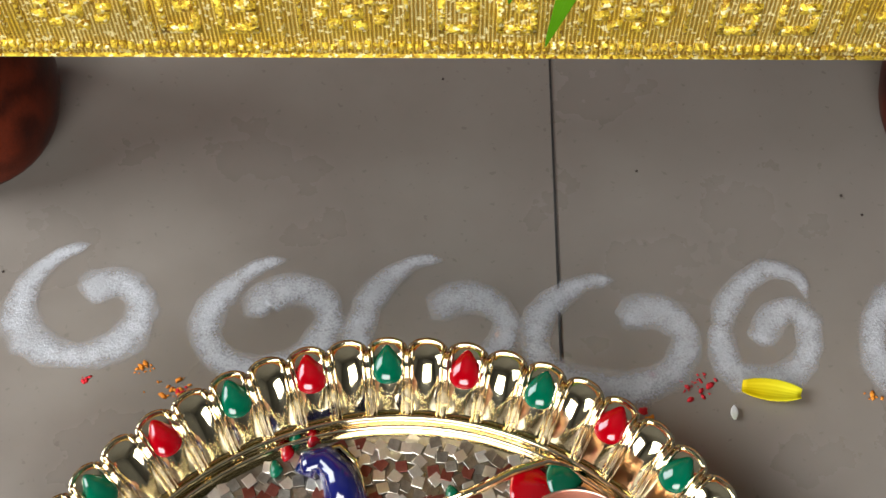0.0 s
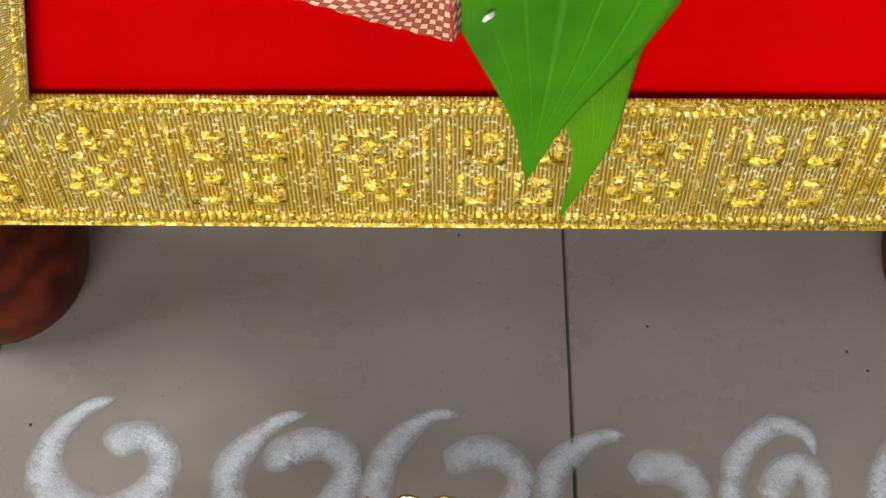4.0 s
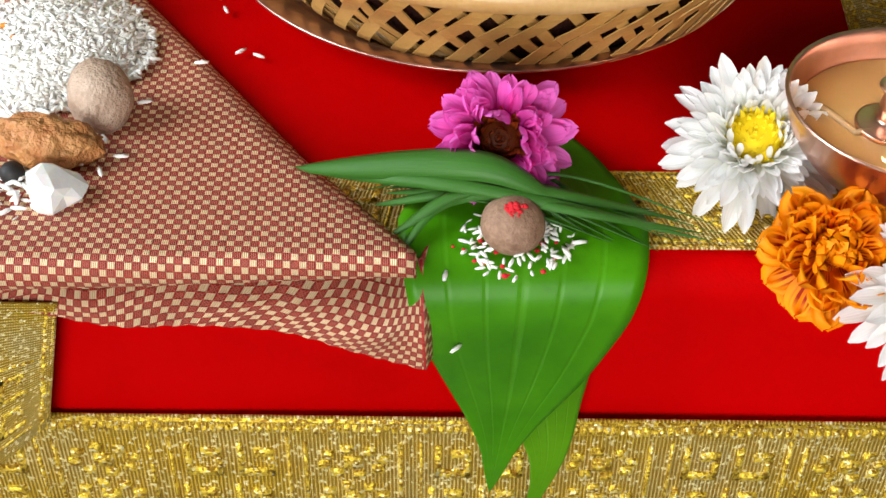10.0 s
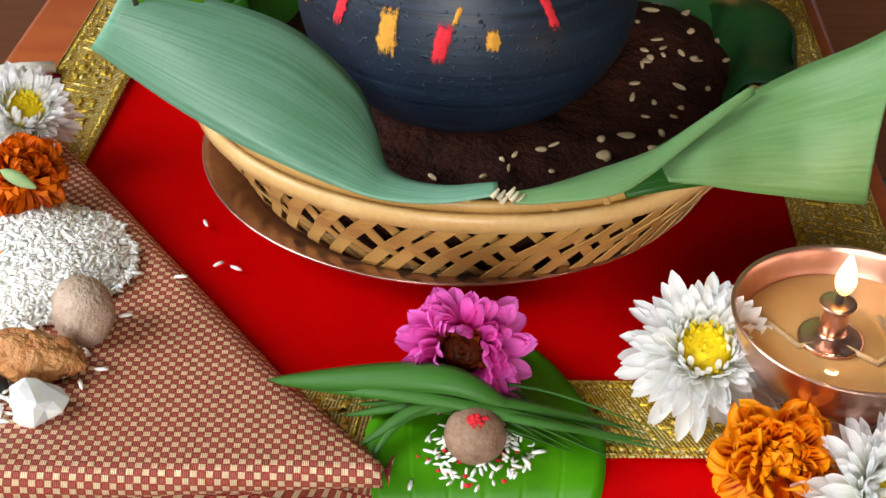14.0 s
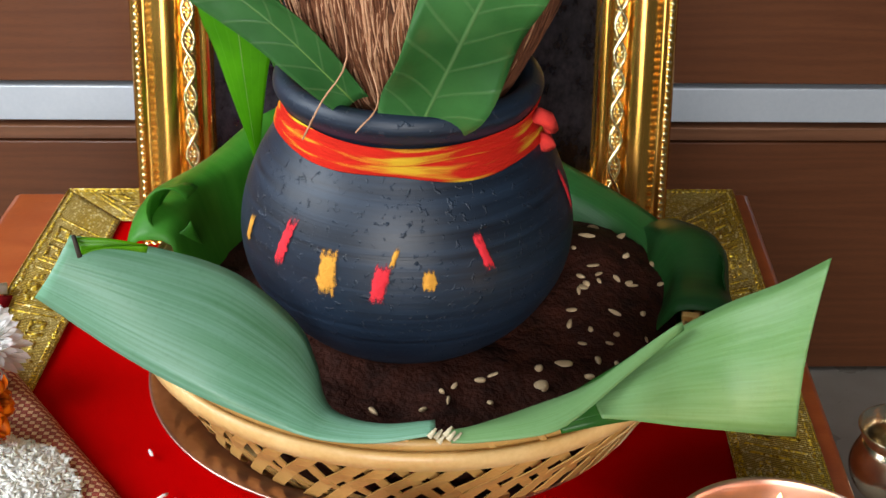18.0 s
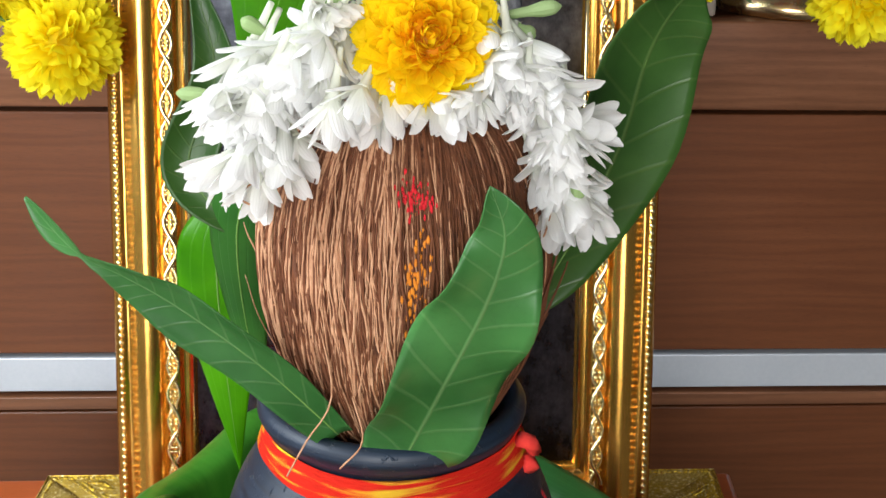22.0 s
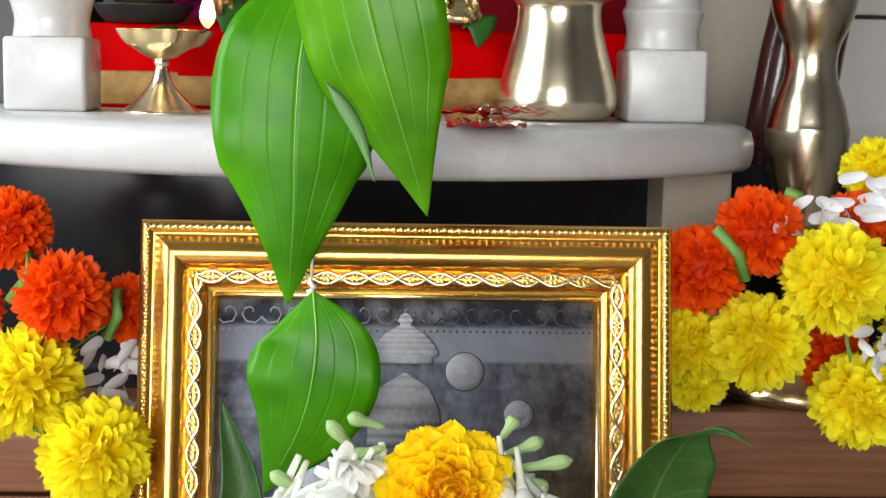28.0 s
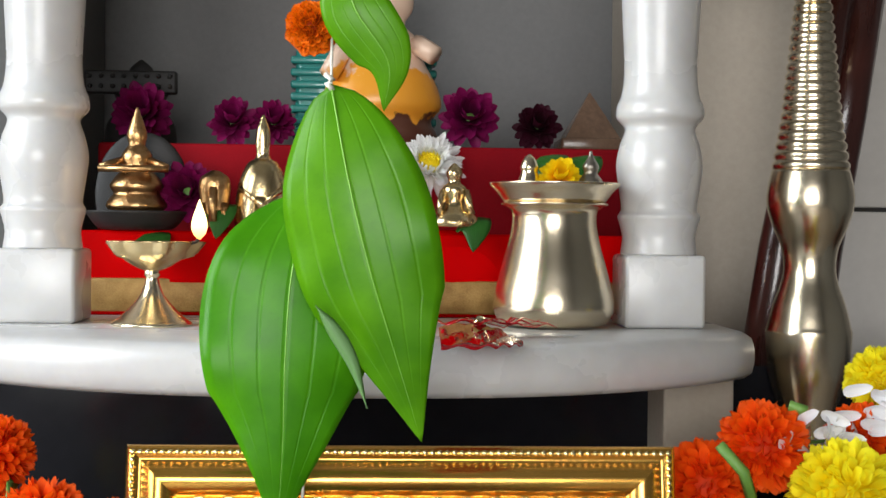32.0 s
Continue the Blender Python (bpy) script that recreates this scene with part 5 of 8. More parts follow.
def yarn_material():
    m = Mat("red_yellow_yarn", Roughness=0.9)
    uv = m.node("TexCoord", 2)
    s = m.node("SeparateXYZ", 0, {0: uv})
    fib = m.noise(3.0, 4, m.where(True, (9, 60, 1)))
    along = m.noise(1.0, 2, m.where(True, (7, 1.6, 1)))
    f = m.steep(m.calc("ADD", along, m.calc("MULTIPLY", m.calc("SUBTRACT", fib, 0.5), 0.25)), 0.53, 0.62)
    red = m.mix(m.steep(fib, 0.3, 0.7), (0.80, 0.015, 0.012), (0.95, 0.05, 0.02))
    m.put("Base Color", m.mix(f, red, (1.0, 0.58, 0.04)))
    m.put("Specular IOR Level", 0.1)
    m.bump(fib, 0.8, 0.0012)
    return m.m


M["yarn"] = yarn_material()
hank(0.1125, 0.0014, 0.0085, 0.0010, 1)
hank(0.1065, -0.0012, 0.0080, 0.0006, 5)
part("thread_knot", tube([(0.055, -0.022, 0.116), (0.060, -0.020, 0.113), (0.062, -0.017, 0.108), (0.059, -0.015, 0.104), (0.061, -0.021, 0.100)], 0.0036, 8), M["thread_red"], pot, "red thread knot")

# ---- the coconut ----
CC = Vector((0.000, -0.236, 0.512))
coco = thing("coconut", "brown husk-covered coconut standing in the pot's mouth", "coconut", CC)
COCO = rounded([(0.006, -0.092), (0.030, -0.078), (0.047, -0.052), (0.057, -0.026), (0.0605, 0.0), (0.0595, 0.024), (0.053, 0.048), (0.040, 0.068), (0.022, 0.080), (0.008, 0.090), (0.002, 0.100)], 6)
bm = lathe(COCO, 160)
for v in bm.verts:
    a = math.atan2(v.co.y, v.co.x)
    k = 1 + 0.022 * noise.noise(Vector((math.cos(a) * 13, math.sin(a) * 13, v.co.z * 7))) + 0.014 * noise.noise(Vector((math.cos(a) * 45, math.sin(a) * 45, v.co.z * 11)))
    v.co.x, v.co.y = v.co.x * k, v.co.y * k
part("husk", bm, M["husk"], coco)
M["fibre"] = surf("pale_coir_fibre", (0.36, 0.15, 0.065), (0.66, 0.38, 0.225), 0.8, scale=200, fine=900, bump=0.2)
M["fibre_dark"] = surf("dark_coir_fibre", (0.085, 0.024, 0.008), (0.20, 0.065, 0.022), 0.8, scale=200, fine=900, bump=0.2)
rng = random.Random(17)
cz, cr = [p[1] for p in COCO], [p[0] for p in COCO]
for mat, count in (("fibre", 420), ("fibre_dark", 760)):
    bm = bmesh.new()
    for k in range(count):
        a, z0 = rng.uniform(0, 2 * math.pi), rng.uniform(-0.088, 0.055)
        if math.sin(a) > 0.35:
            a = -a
        # Pale strands crowd the left half, which also paints its window-lit brightness.
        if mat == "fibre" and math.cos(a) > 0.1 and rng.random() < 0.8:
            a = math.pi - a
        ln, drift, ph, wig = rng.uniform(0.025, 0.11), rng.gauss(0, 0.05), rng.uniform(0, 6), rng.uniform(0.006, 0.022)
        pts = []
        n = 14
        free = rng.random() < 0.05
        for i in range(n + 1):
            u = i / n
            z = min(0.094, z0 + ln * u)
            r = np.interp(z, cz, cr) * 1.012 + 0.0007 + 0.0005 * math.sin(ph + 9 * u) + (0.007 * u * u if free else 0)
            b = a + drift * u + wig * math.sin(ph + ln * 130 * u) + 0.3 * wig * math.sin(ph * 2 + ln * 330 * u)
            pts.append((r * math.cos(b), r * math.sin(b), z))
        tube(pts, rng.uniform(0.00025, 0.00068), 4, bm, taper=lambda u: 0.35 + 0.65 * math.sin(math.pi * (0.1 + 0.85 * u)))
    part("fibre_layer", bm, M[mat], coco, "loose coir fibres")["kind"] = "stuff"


def on_coco(z, deg, lift):
    r = np.interp(z, cz, cr) * 1.012 + lift
    a = radians(deg)
    return Vector((r * math.sin(a), -r * math.cos(a), z))


for pts in ([(-0.035, -0.285, 0.504), (-0.03, -0.298, 0.478), (-0.04, -0.305, 0.462), (-0.048, -0.3, 0.444)], [(-0.022, -0.296, 0.477), (-0.018, -0.303, 0.461), (-0.027, -0.3, 0.447)], [(-0.055, -0.285, 0.565), (-0.064, -0.29, 0.558), (-0.055, -0.292, 0.553)]):
    part("loose_fibre", tube([bez(pts, k / 12) - CC for k in range(13)], 0.0004, 4), M["fibre"], coco, "stray curled coir fibre")
rng = random.Random(23)
for name, zc, deg, sz, sd, n, mat in (("red_powder", 0.046, 2, 0.007, 7, 70, "kumkum"), ("orange_powder", 0.015, 3, 0.016, 5, 80, "turmeric")):
    bm = bmesh.new()
    for k in range(n):
        p = on_coco(zc + rng.gauss(0, sz * 0.55), deg + rng.gauss(0, sd * 0.5), 0.001)
        bmesh.ops.create_icosphere(bm, subdivisions=1, radius=rng.uniform(0.0004, 0.0011), matrix=Matrix.Translation(p) @ Matrix.Diagonal((0.8, 0.6, 2.2, 1)))
    part(name, bm, M[mat], coco, "smear of powder on the husk")["kind"] = "stuff"

# ---- leaves round the coconut ----
def mango(name, label, spine, across, width, mat="mango", **kw):
    kw.setdefault("shape", "mango")
    ob = leaf(name, spine, across, width, M[mat], **kw)
    tagged(ob, label, "leaf")
    rib = tube([bez(spine, k / 20) for k in range(20)], 0.0007, 5, taper=lambda u: 1.1 - u)
    part("midrib", rib, M["green_stem"], ob, "pale midrib")
    return ob


mango("mango_leaf", "green mango leaf with wavy edge against the coconut", [(-0.012, -0.268, 0.402), (-0.001, -0.288, 0.444), (0.0125, -0.305, 0.484), (0.0270, -0.318, 0.524), (0.0330, -0.324, 0.553), (0.0268, -0.326, 0.574)], (1.0, -0.25, 0.30), 0.045, wave=0.26, cup=0.12, twist=(-4, -16))
mango("mango_leaf", "narrow folded mango leaf reaching outwards", [(-0.028, -0.280, 0.452), (-0.057, -0.288, 0.486), (-0.0883, -0.290, 0.5125), (-0.108, -0.293, 0.527), (-0.1255, -0.2935, 0.5375), (-0.144, -0.2865, 0.5565)], (0.55, -0.15, 0.80), 0.0235, wave=0.10, cup=0.35, twist=(0, 10), shape="pinched", nu=60)
mango("mango_leaf", "dark glossy mango leaf with a drooping tip", [(0.058, -0.2, 0.47), (0.08, -0.2, 0.513), (0.096, -0.203, 0.554), (0.104, -0.206, 0.592), (0.112, -0.211, 0.613), (0.121, -0.215, 0.6245), (0.131, -0.220, 0.6265), (0.1427, -0.2262, 0.6205)], (0.9, 0.2, 0.35), 0.050, "mango_dark", wave=0.05, cup=0.25, twist=(0, 10), shape="lance")
mango("mango_leaf", "dark green leaf standing behind the coconut", [(-0.074, -0.18, 0.502), (-0.098, -0.17, 0.532), (-0.085, -0.165, 0.575), (-0.095, -0.16, 0.624)], (1.0, 0.1, 0.2), 0.026, "mango_dark", cup=0.25, shape="mango")
ob = mango("betel_leaf", "bright green betel leaf hanging point down behind the pot", [(-0.085, -0.150, 0.511), (-0.089, -0.156, 0.478), (-0.087, -0.153, 0.425), (-0.082, -0.148, 0.360)], (1.0, -0.2, 0.0), 0.044, "betel", cup=0.2, shape="ovate", wave=0.06)
part("curled_margin", sheet(30, 4, lambda u, v: bez([(-0.086, -0.158, 0.509), (-0.0775, -0.164, 0.490), (-0.0785, -0.164, 0.466), (-0.0705, -0.163, 0.440), (-0.0665, -0.160, 0.418)], u) + Vector((0.0035 * (v - 0.5) * math.sin(math.pi * (0.1 + 0.85 * u)), -0.002 * v, 0.0)), thick=0.0004), M["banana_pale"], ob, "pale upturned leaf margin")
mango("betel_leaf", "dark betel leaf tucked behind the coconut", [(-0.06, -0.19, 0.547), (-0.075, -0.185, 0.511), (-0.074, -0.18, 0.462), (-0.065, -0.18, 0.42)], (1.0, -0.4, 0.0), 0.035, "betel_dark", cup=0.3, shape="betel")

# ---- hanging string of leaves ----
HY = -0.035
string = thing("leaf_string", "string of glossy betel leaves hanging from above", "leaf garland", (0, HY, 0.7))


def hang(spine, across, width, mat, **kw):
    loc = [Vector(p) - Vector((0, HY, 0.7)) for p in spine]
    ob = leaf("betel_leaf", loc, across, width, M[mat], string, **kw)
    part("midrib", tube([bez(loc, k / 20) + Vector((0, -0.0006, 0)) for k in range(20)], 0.0005, 5, taper=lambda u: 1.1 - u), M["pale_rib"], ob, "pale midrib")
    return ob


hang([(-0.045, -0.05, 0.889), (-0.035, -0.062, 0.838), (-0.023, -0.063, 0.790), (-0.009, -0.058, 0.745), (0.005, -0.05, 0.700)], (1.0, -0.15, 0.30), 0.080, "betel_light", cup=0.16, wave=0.05, shape="ovate")
leaf_two = hang([(-0.056, -0.028, 0.832), (-0.065, -0.04, 0.790), (-0.068, -0.044, 0.743), (-0.069, -0.042, 0.696), (-0.072, -0.036, 0.647)], (1.0, 0.1, 0.06), 0.093, "betel", cup=0.14, wave=0.06, shape="ovate")
FOLD_IN, FOLD_OUT = [(-0.051, -0.058, 0.773), (-0.045, -0.058, 0.759), (-0.034, -0.058, 0.741), (-0.024, -0.058, 0.72)], [(-0.051, -0.058, 0.773), (-0.039, -0.058, 0.763), (-0.029, -0.058, 0.746), (-0.024, -0.058, 0.72)]
# Folded margin; the gloss on it is painted as paler leaf green.
part("folded_margin", sheet(30, 5, lambda u, v: bez(FOLD_IN, u).lerp(bez(FOLD_OUT, u), v) - Vector((0, HY + 0.010 + 0.002 * math.sin(math.pi * v), 0.7)), thick=0.0004), M["banana_pale"], leaf_two, "folded leaf margin with its gloss painted pale")
hang([(-0.057, -0.05, 0.658), (-0.055, -0.06, 0.625), (-0.063, -0.06, 0.585), (-0.084, -0.055, 0.543)], (1.0, -0.1, -0.12), 0.074, "betel", cup=0.10, wave=0.05, shape="spindle")
hang([(-0.039, -0.055, 0.958), (-0.033, -0.062, 0.928), (-0.015, -0.058, 0.9), (-0.017, -0.05, 0.875)], (1.0, -0.1, 0.2), 0.036, "betel_light", cup=0.15, shape="ovate")
part("string", tube([Vector(p) - Vector((0, HY, 0.7)) for p in ((-0.045, -0.04, 1.202), (-0.044, -0.04, 0.994), (-0.045, -0.042, 0.925), (-0.045, -0.046, 0.889), (-0.054, -0.036, 0.829), (-0.059, -0.035, 0.652))], 0.0008, 6), M["white_string"], string, "white cotton string")
part("string_knot", tube([Vector(p) - Vector((0, HY, 0.7)) for p in ((-0.06, -0.038, 0.661), (-0.056, -0.041, 0.658), (-0.06, -0.041, 0.656), (-0.058, -0.037, 0.651))], 0.0016, 6), M["white_string"], string, "knotted white string")
part("string_knot", tube([Vector(p) - Vector((0, HY, 0.7)) for p in ((-0.048, -0.05, 0.894), (-0.044, -0.053, 0.891), (-0.047, -0.053, 0.889), (-0.044, -0.05, 0.886))], 0.0016, 6), M["white_string"], string, "knotted white string")

# ---- the marble shelf and its pillars ----
SX, SZ0, SZ1 = -0.036, 0.712, 0.7445
ST = 0.034
bm = bmesh.new()
outline = []
for k in range(61):
    u = -1 + 2 * k / 60
    x = SX + (0.272 if u < 0 else 0.259) * u
    y = 0.034 + 0.106 * abs(u) ** 2.6
    outline.append((x, y))
outline += [(SX + 0.279, 0.165), (SX + 0.279, 0.61), (SX - 0.295, 0.61), (SX - 0.295, 0.165)]
loops = []
for inset, z in ((0.006, SZ0), (0.0015, SZ0 + 0.004), (0.0, SZ0 + 0.012), (0.0, SZ1 - 0.012), (0.002, SZ1 - 0.004), (0.008, SZ1)):
    loops.append([bm.verts.new((SX + (x - SX) * (1 - inset / 0.3), y + (inset if y < 0.3 else 0), z)) for x, y in outline])
for a, b in zip(loops, loops[1:]):
    for k in range(len(a)):
        bm.faces.new((a[k], a[(k + 1) % len(a)], b[(k + 1) % len(b)], b[k]))
bm.faces.new(loops[0][::-1])
bm.faces.new(loops[-1])
tagged(part("marble_shelf", bm, M["marble"]), "white marble shrine shelf with a bowed front edge", "shelf")
PIL = rounded([(0.028, 0.0), (0.0265, 0.012), (0.0285, 0.022), (0.030, 0.028), (0.0275, 0.034), (0.030, 0.052), (0.0315, 0.066), (0.029, 0.080), (0.0255, 0.092), (0.0315, 0.100), (0.0315, 0.108), (0.028, 0.118), (0.0265, 0.14), (0.029, 0.2), (0.0265, 0.28), (0.031, 0.30), (0.028, 0.32), (0.03, 0.42), (0.03, 0.62)], 5)
for x in (0.186, -0.260):
    pil = thing("marble_pillar", "turned white marble pillar on a square block", "pillar", (x, 0.222, SZ1), group="shrine pillars")
    part("base_block", box((-0.029, -0.029, 0.0), (0.029, 0.029, 0.0525), 0.003), M["marble"], pil)
    part("shaft", lathe(PIL, 48, at=(0, 0, 0.0525)), M["marble"], pil)
    part("capital", box((-0.036, -0.036, 0.672), (0.036, 0.036, 0.72), 0.003), M["marble"], pil)
setting("shrine_roof", box((SX - 0.31, 0.06, SZ1 + 0.72), (SX + 0.31, 0.618, SZ1 + 0.76), 0.004), M["marble"], "white marble shrine roof slab", "roof")
setting("shrine_side_wall", box((0.216, 0.42, 0.532), (0.385, 0.617, 1.46), 0.003), M["beige_wall"], "plain beige wall pier beside the shrine", "wall")
setting("shrine_side", box((-0.335, 0.34, 0.745), (-0.295, 0.617, 1.46), 0.003), M["room_wall"], "grey plastered shrine side wall", "wall")

# ---- the brocade kerchief ----
kerchief = thing("brocade_kerchief", "folded maroon and cream checked brocade kerchief", "cloth")
TIP, FAR, LEFT, NEAR = Vector((-0.0385, -0.4530, 0.2865)), Vector((-0.2115, -0.2030, 0.284)), Vector((-0.36, -0.23, 0.286)), Vector((-0.36, -0.470, 0.283))


def kerchief_top(u, v):
    """u: from the left edge to the slanting edge; v: from the underside of the front roll, round it, to the back."""
    b = max(0.0, (v - 0.16) / 0.84)
    p = NEAR.lerp(LEFT, b).lerp(TIP.lerp(FAR, b), u)
    p.z += 0.007 * math.exp(-(b / 0.2) ** 2) * (1 - u) ** 0.5 + 0.0012 * math.sin(u * 14 + b * 9) * (1 - u)
    if u > 0.94:
        p.z -= 0.0095 * ((u - 0.94) / 0.06) ** 2 * min(1.0, b * 4)
    k = max(0.0, 1 - v / 0.16) * math.pi
    r = 0.0082 * (1 - 0.36 * u ** 2)
    along = p.y - r * k
    return p + Vector((0, r * 0.6 - r * math.sin(k), -r * (1 - math.cos(k)))), along


part("top_layer", sheet(70, 90, lambda u, v: kerchief_top(u, v)[0], uvf=lambda u, v: (kerchief_top(u, v)[0].x, kerchief_top(u, v)[1]), thick=0.0012), M["check"], kerchief)


FOLD_TOP = [(-0.198, -0.444, 0.271), (-0.174, -0.440, 0.271), (-0.15, -0.436, 0.271), (-0.109, -0.433, 0.2705), (-0.068, -0.431, 0.2705), (-0.046, -0.433, 0.272), (-0.0375, -0.442, 0.2765)]
FOLD_LOW = [(-0.199, -0.451, 0.254), (-0.174, -0.452, 0.257), (-0.145, -0.455, 0.254), (-0.117, -0.455, 0.255), (-0.086, -0.456, 0.253), (-0.06, -0.459, 0.246), (-0.0357, -0.4602, 0.2385)]


def kerchief_fold(u, v):
    """The lower layer that shows under the front roll and falls over the stool's edge."""
    p = bez(FOLD_TOP, u).lerp(bez(FOLD_LOW, u), v)
    step = max(0.0, min(1.0, (u - 0.60) / 0.07))
    p.y -= (0.007 * step * step * (3 - 2 * step) + 0.0022 * math.sin(u * 23 + v * 2) + 0.003 * math.sin(math.pi * v)) * math.sin(math.pi * v) * min(1, u * 5)
    p.z += 0.0004 * math.sin(u * 120) * v ** 6
    return p


part("lower_fold", sheet(90, 20, kerchief_fold, uvf=lambda u, v: (u * 0.165 + 0.004 * v, v * (0.014 + 0.030 * u))), M["check"], kerchief)
part("side_fold", sheet(8, 16, lambda u, v: kerchief_fold(1.0, v).lerp(kerchief_fold(1.0, v) + Vector((0.005, 0.014, 0.001)), u), uvf=lambda u, v: (u * 0.012, v * 0.046), thick=0.001), M["check"], kerchief)
tagged(part("braided_trim", tube([(-0.273, -0.144, 0.277), (-0.261, -0.141, 0.278), (-0.244, -0.136, 0.278), (-0.226, -0.132, 0.277)], 0.0035, 8), M["white_string"]), "cream braided trim lying on the stool", "trim")
tagged(part("magenta_cloth", sheet(6, 3, lambda u, v: Vector((-0.267, -0.165, 0.275)).lerp(Vector((-0.222, -0.159, 0.275)), u) + Vector((0, 0.022 * v, 0.001 * math.sin(u * 9))), thick=0.001), M["velvet"]), "dark magenta cloth edge below the trim", "cloth")

# ---- rice, nuts, date and coconut chip ----
grain = bmesh.new()
bmesh.ops.create_icosphere(grain, subdivisions=1, radius=1.0)
for v in grain.verts:
    v.co = Vector((v.co.x * 0.0036 * (1 - 0.1 * abs(v.co.y)), v.co.y * 0.00105, v.co.z * 0.0009))
me = bpy.data.meshes.new("rice_grain")
grain.to_mesh(me)
grain.free()
for p in me.polygons:
    p.use_smooth = True
me.materials.append(M["rice"])
RICE = me


def rice_heap(at, r, h, count, seed, label, grain=1.0, hole=0.0):
    """A heap of loose grains, as one joined body."""
    ob = thing("rice_heap", label, "rice", at, kind="stuff")
    rng, bm = random.Random(seed), bmesh.new()
    while count:
        a, q = rng.uniform(0, 2 * math.pi), 1.06 * math.sqrt(rng.random()) if not hole else rng.uniform(hole, 1.0) ** 0.8
        if q > 1.15 or q < hole:
            continue
        z = h * max(0, 1 - q * q) + 0.001 + rng.uniform(0, 0.0012)
        m = Matrix.Translation((r * q * math.cos(a), r * q * math.sin(a), z)) @ Matrix.Rotation(rng.uniform(0, 6.3), 4, "Z") @ Matrix.Rotation(rng.gauss(0, 0.22), 4, "Y") @ Matrix.Scale(grain * rng.uniform(0.8, 1.12), 4)
        n = len(bm.verts)
        bm.from_mesh(RICE)
        bm.verts.ensure_lookup_table()
        for v in bm.verts[n:]:
            v.co = m @ v.co
        count -= 1
    part("loose_grains", bm, M["rice"], ob)
    return ob


RC = Vector((-0.193, -0.330, 0.2855))
part("rice_core", lathe(rounded([(0.0385, -0.001), (0.0375, 0.0028), (0.032, 0.0058), (0.024, 0.0084), (0.012, 0.0106), (0.001, 0.0113)], 3), 24), M["rice"], rice_heap(RC, 0.043, 0.0105, 2900, 2, "white rice heaped on the brocade kerchief", grain=0.95))
rice_heap(Vector((-0.184, -0.424, 0.286)), 0.016, 0.003, 60, 4, "small spill of white rice on the kerchief")
bm = bmesh.new()
rng = random.Random(71)
for k in range(46):
    p = RC + Vector((-0.026 + rng.gauss(0, 0.007), rng.gauss(0.004, 0.012), 0))
    bmesh.ops.create_icosphere(bm, subdivisions=1, radius=rng.uniform(0.0006, 0.0018), matrix=Matrix.Translation((p.x, p.y, RC.z + 0.0115 * max(0.2, 1 - ((p - RC).length / 0.043) ** 2) + 0.0012)) @ Matrix.Diagonal((1.3, 1.1, 0.5, 1)))
tagged(part("red_powder_on_rice", bm, M["turmeric"]), "orange-red powder sprinkled on the heaped rice", "powder", kind="stuff")
NUTP = Vector((-0.0037, -0.428, 0.276))
rice_heap(NUTP + Vector((0, -0.004, 0)), 0.0215, 0.004, 130, 6, "white rice ringed round the betel nut", grain=0.72, hole=0.42)
single = piece("rice_grain", RICE, m=Matrix.Translation((-0.1262, -0.3405, 0.2885)) @ Matrix.Rotation(0.1, 4, "Z"))
tagged(single, "single white rice grain", "rice grain", group="scattered rice grains")
for k, p in enumerate(((-0.148, -0.401, 0.2885), (-0.154, -0.410, 0.2885), (-0.160, -0.402, 0.2885), (-0.163, -0.405, 0.2885), (-0.149, -0.318, 0.2875), (-0.146, -0.337, 0.2875), (-0.125, -0.279, 0.274), (-0.115, -0.311, 0.274), (-0.107, -0.3143, 0.274), (-0.0285, -0.4475, 0.2735), (0.019, -0.436, 0.2795), (0.014, -0.441, 0.2795), (-0.0243, -0.4575, 0.247), (-0.1735, -0.398, 0.3065), (-0.188, -0.388, 0.2885), (-0.145, -0.366, 0.2875), (-0.156, -0.390, 0.288))):
    copy_thing(single, Matrix.Translation(p) @ Matrix.Rotation(k * 1.9, 4, "Z"))


def nut(name, label, category, at, r, mat, squash=(1, 1, 0.92), seed=0, tilt=0.0, sub=4, rough=0.03, freq=60):
    bm = bmesh.new()
    bmesh.ops.create_icosphere(bm, subdivisions=sub, radius=r)
    for v in bm.verts:
        d = v.co.normalized()
        v.co = Vector([c * s for c, s in zip(v.co, squash)]) * (1 + rough * noise.fractal(d * r * freq + Vector((seed, 0, 0)), 0.8, 2.0, 4))
    ob = part("shell", bm, M[mat], thing(name, label, category, at))
    ob.rotation_euler = (tilt, 0.2, seed)
    return ob.parent


betel = nut("betel_nut", "round brown betel nut dabbed with red powder", "nut", NUTP + Vector((-0.001, -0.006, 0.0098)), 0.0116, "nut", seed=1)
bm = bmesh.new()
rng = random.Random(9)
for k in range(40):
    a, q = rng.uniform(0, 6.3), abs(rng.gauss(0, 0.22))
    d = Vector((math.cos(a) * q, math.sin(a) * q - 0.30, 1)).normalized()
    bmesh.ops.create_icosphere(bm, subdivisions=1, radius=rng.uniform(0.0005, 0.0012), matrix=Matrix.Translation(d * 0.0108) @ Matrix.Diagonal((1.2, 1.2, 0.6, 1)))
part("red_powder", bm, M["kumkum"], betel, "dab of red powder")
bm = bmesh.new()
for k in range(26):
    a, q = rng.uniform(0, 6.3), rng.uniform(0.010, 0.024)
    bmesh.ops.create_icosphere(bm, subdivisions=1, radius=rng.uniform(0.0006, 0.0012), matrix=Matrix.Translation(NUTP + Vector((q * math.cos(a), q * math.sin(a) - 0.004, 0.0022))) @ Matrix.Diagonal((1.2, 1.2, 0.7, 1)))
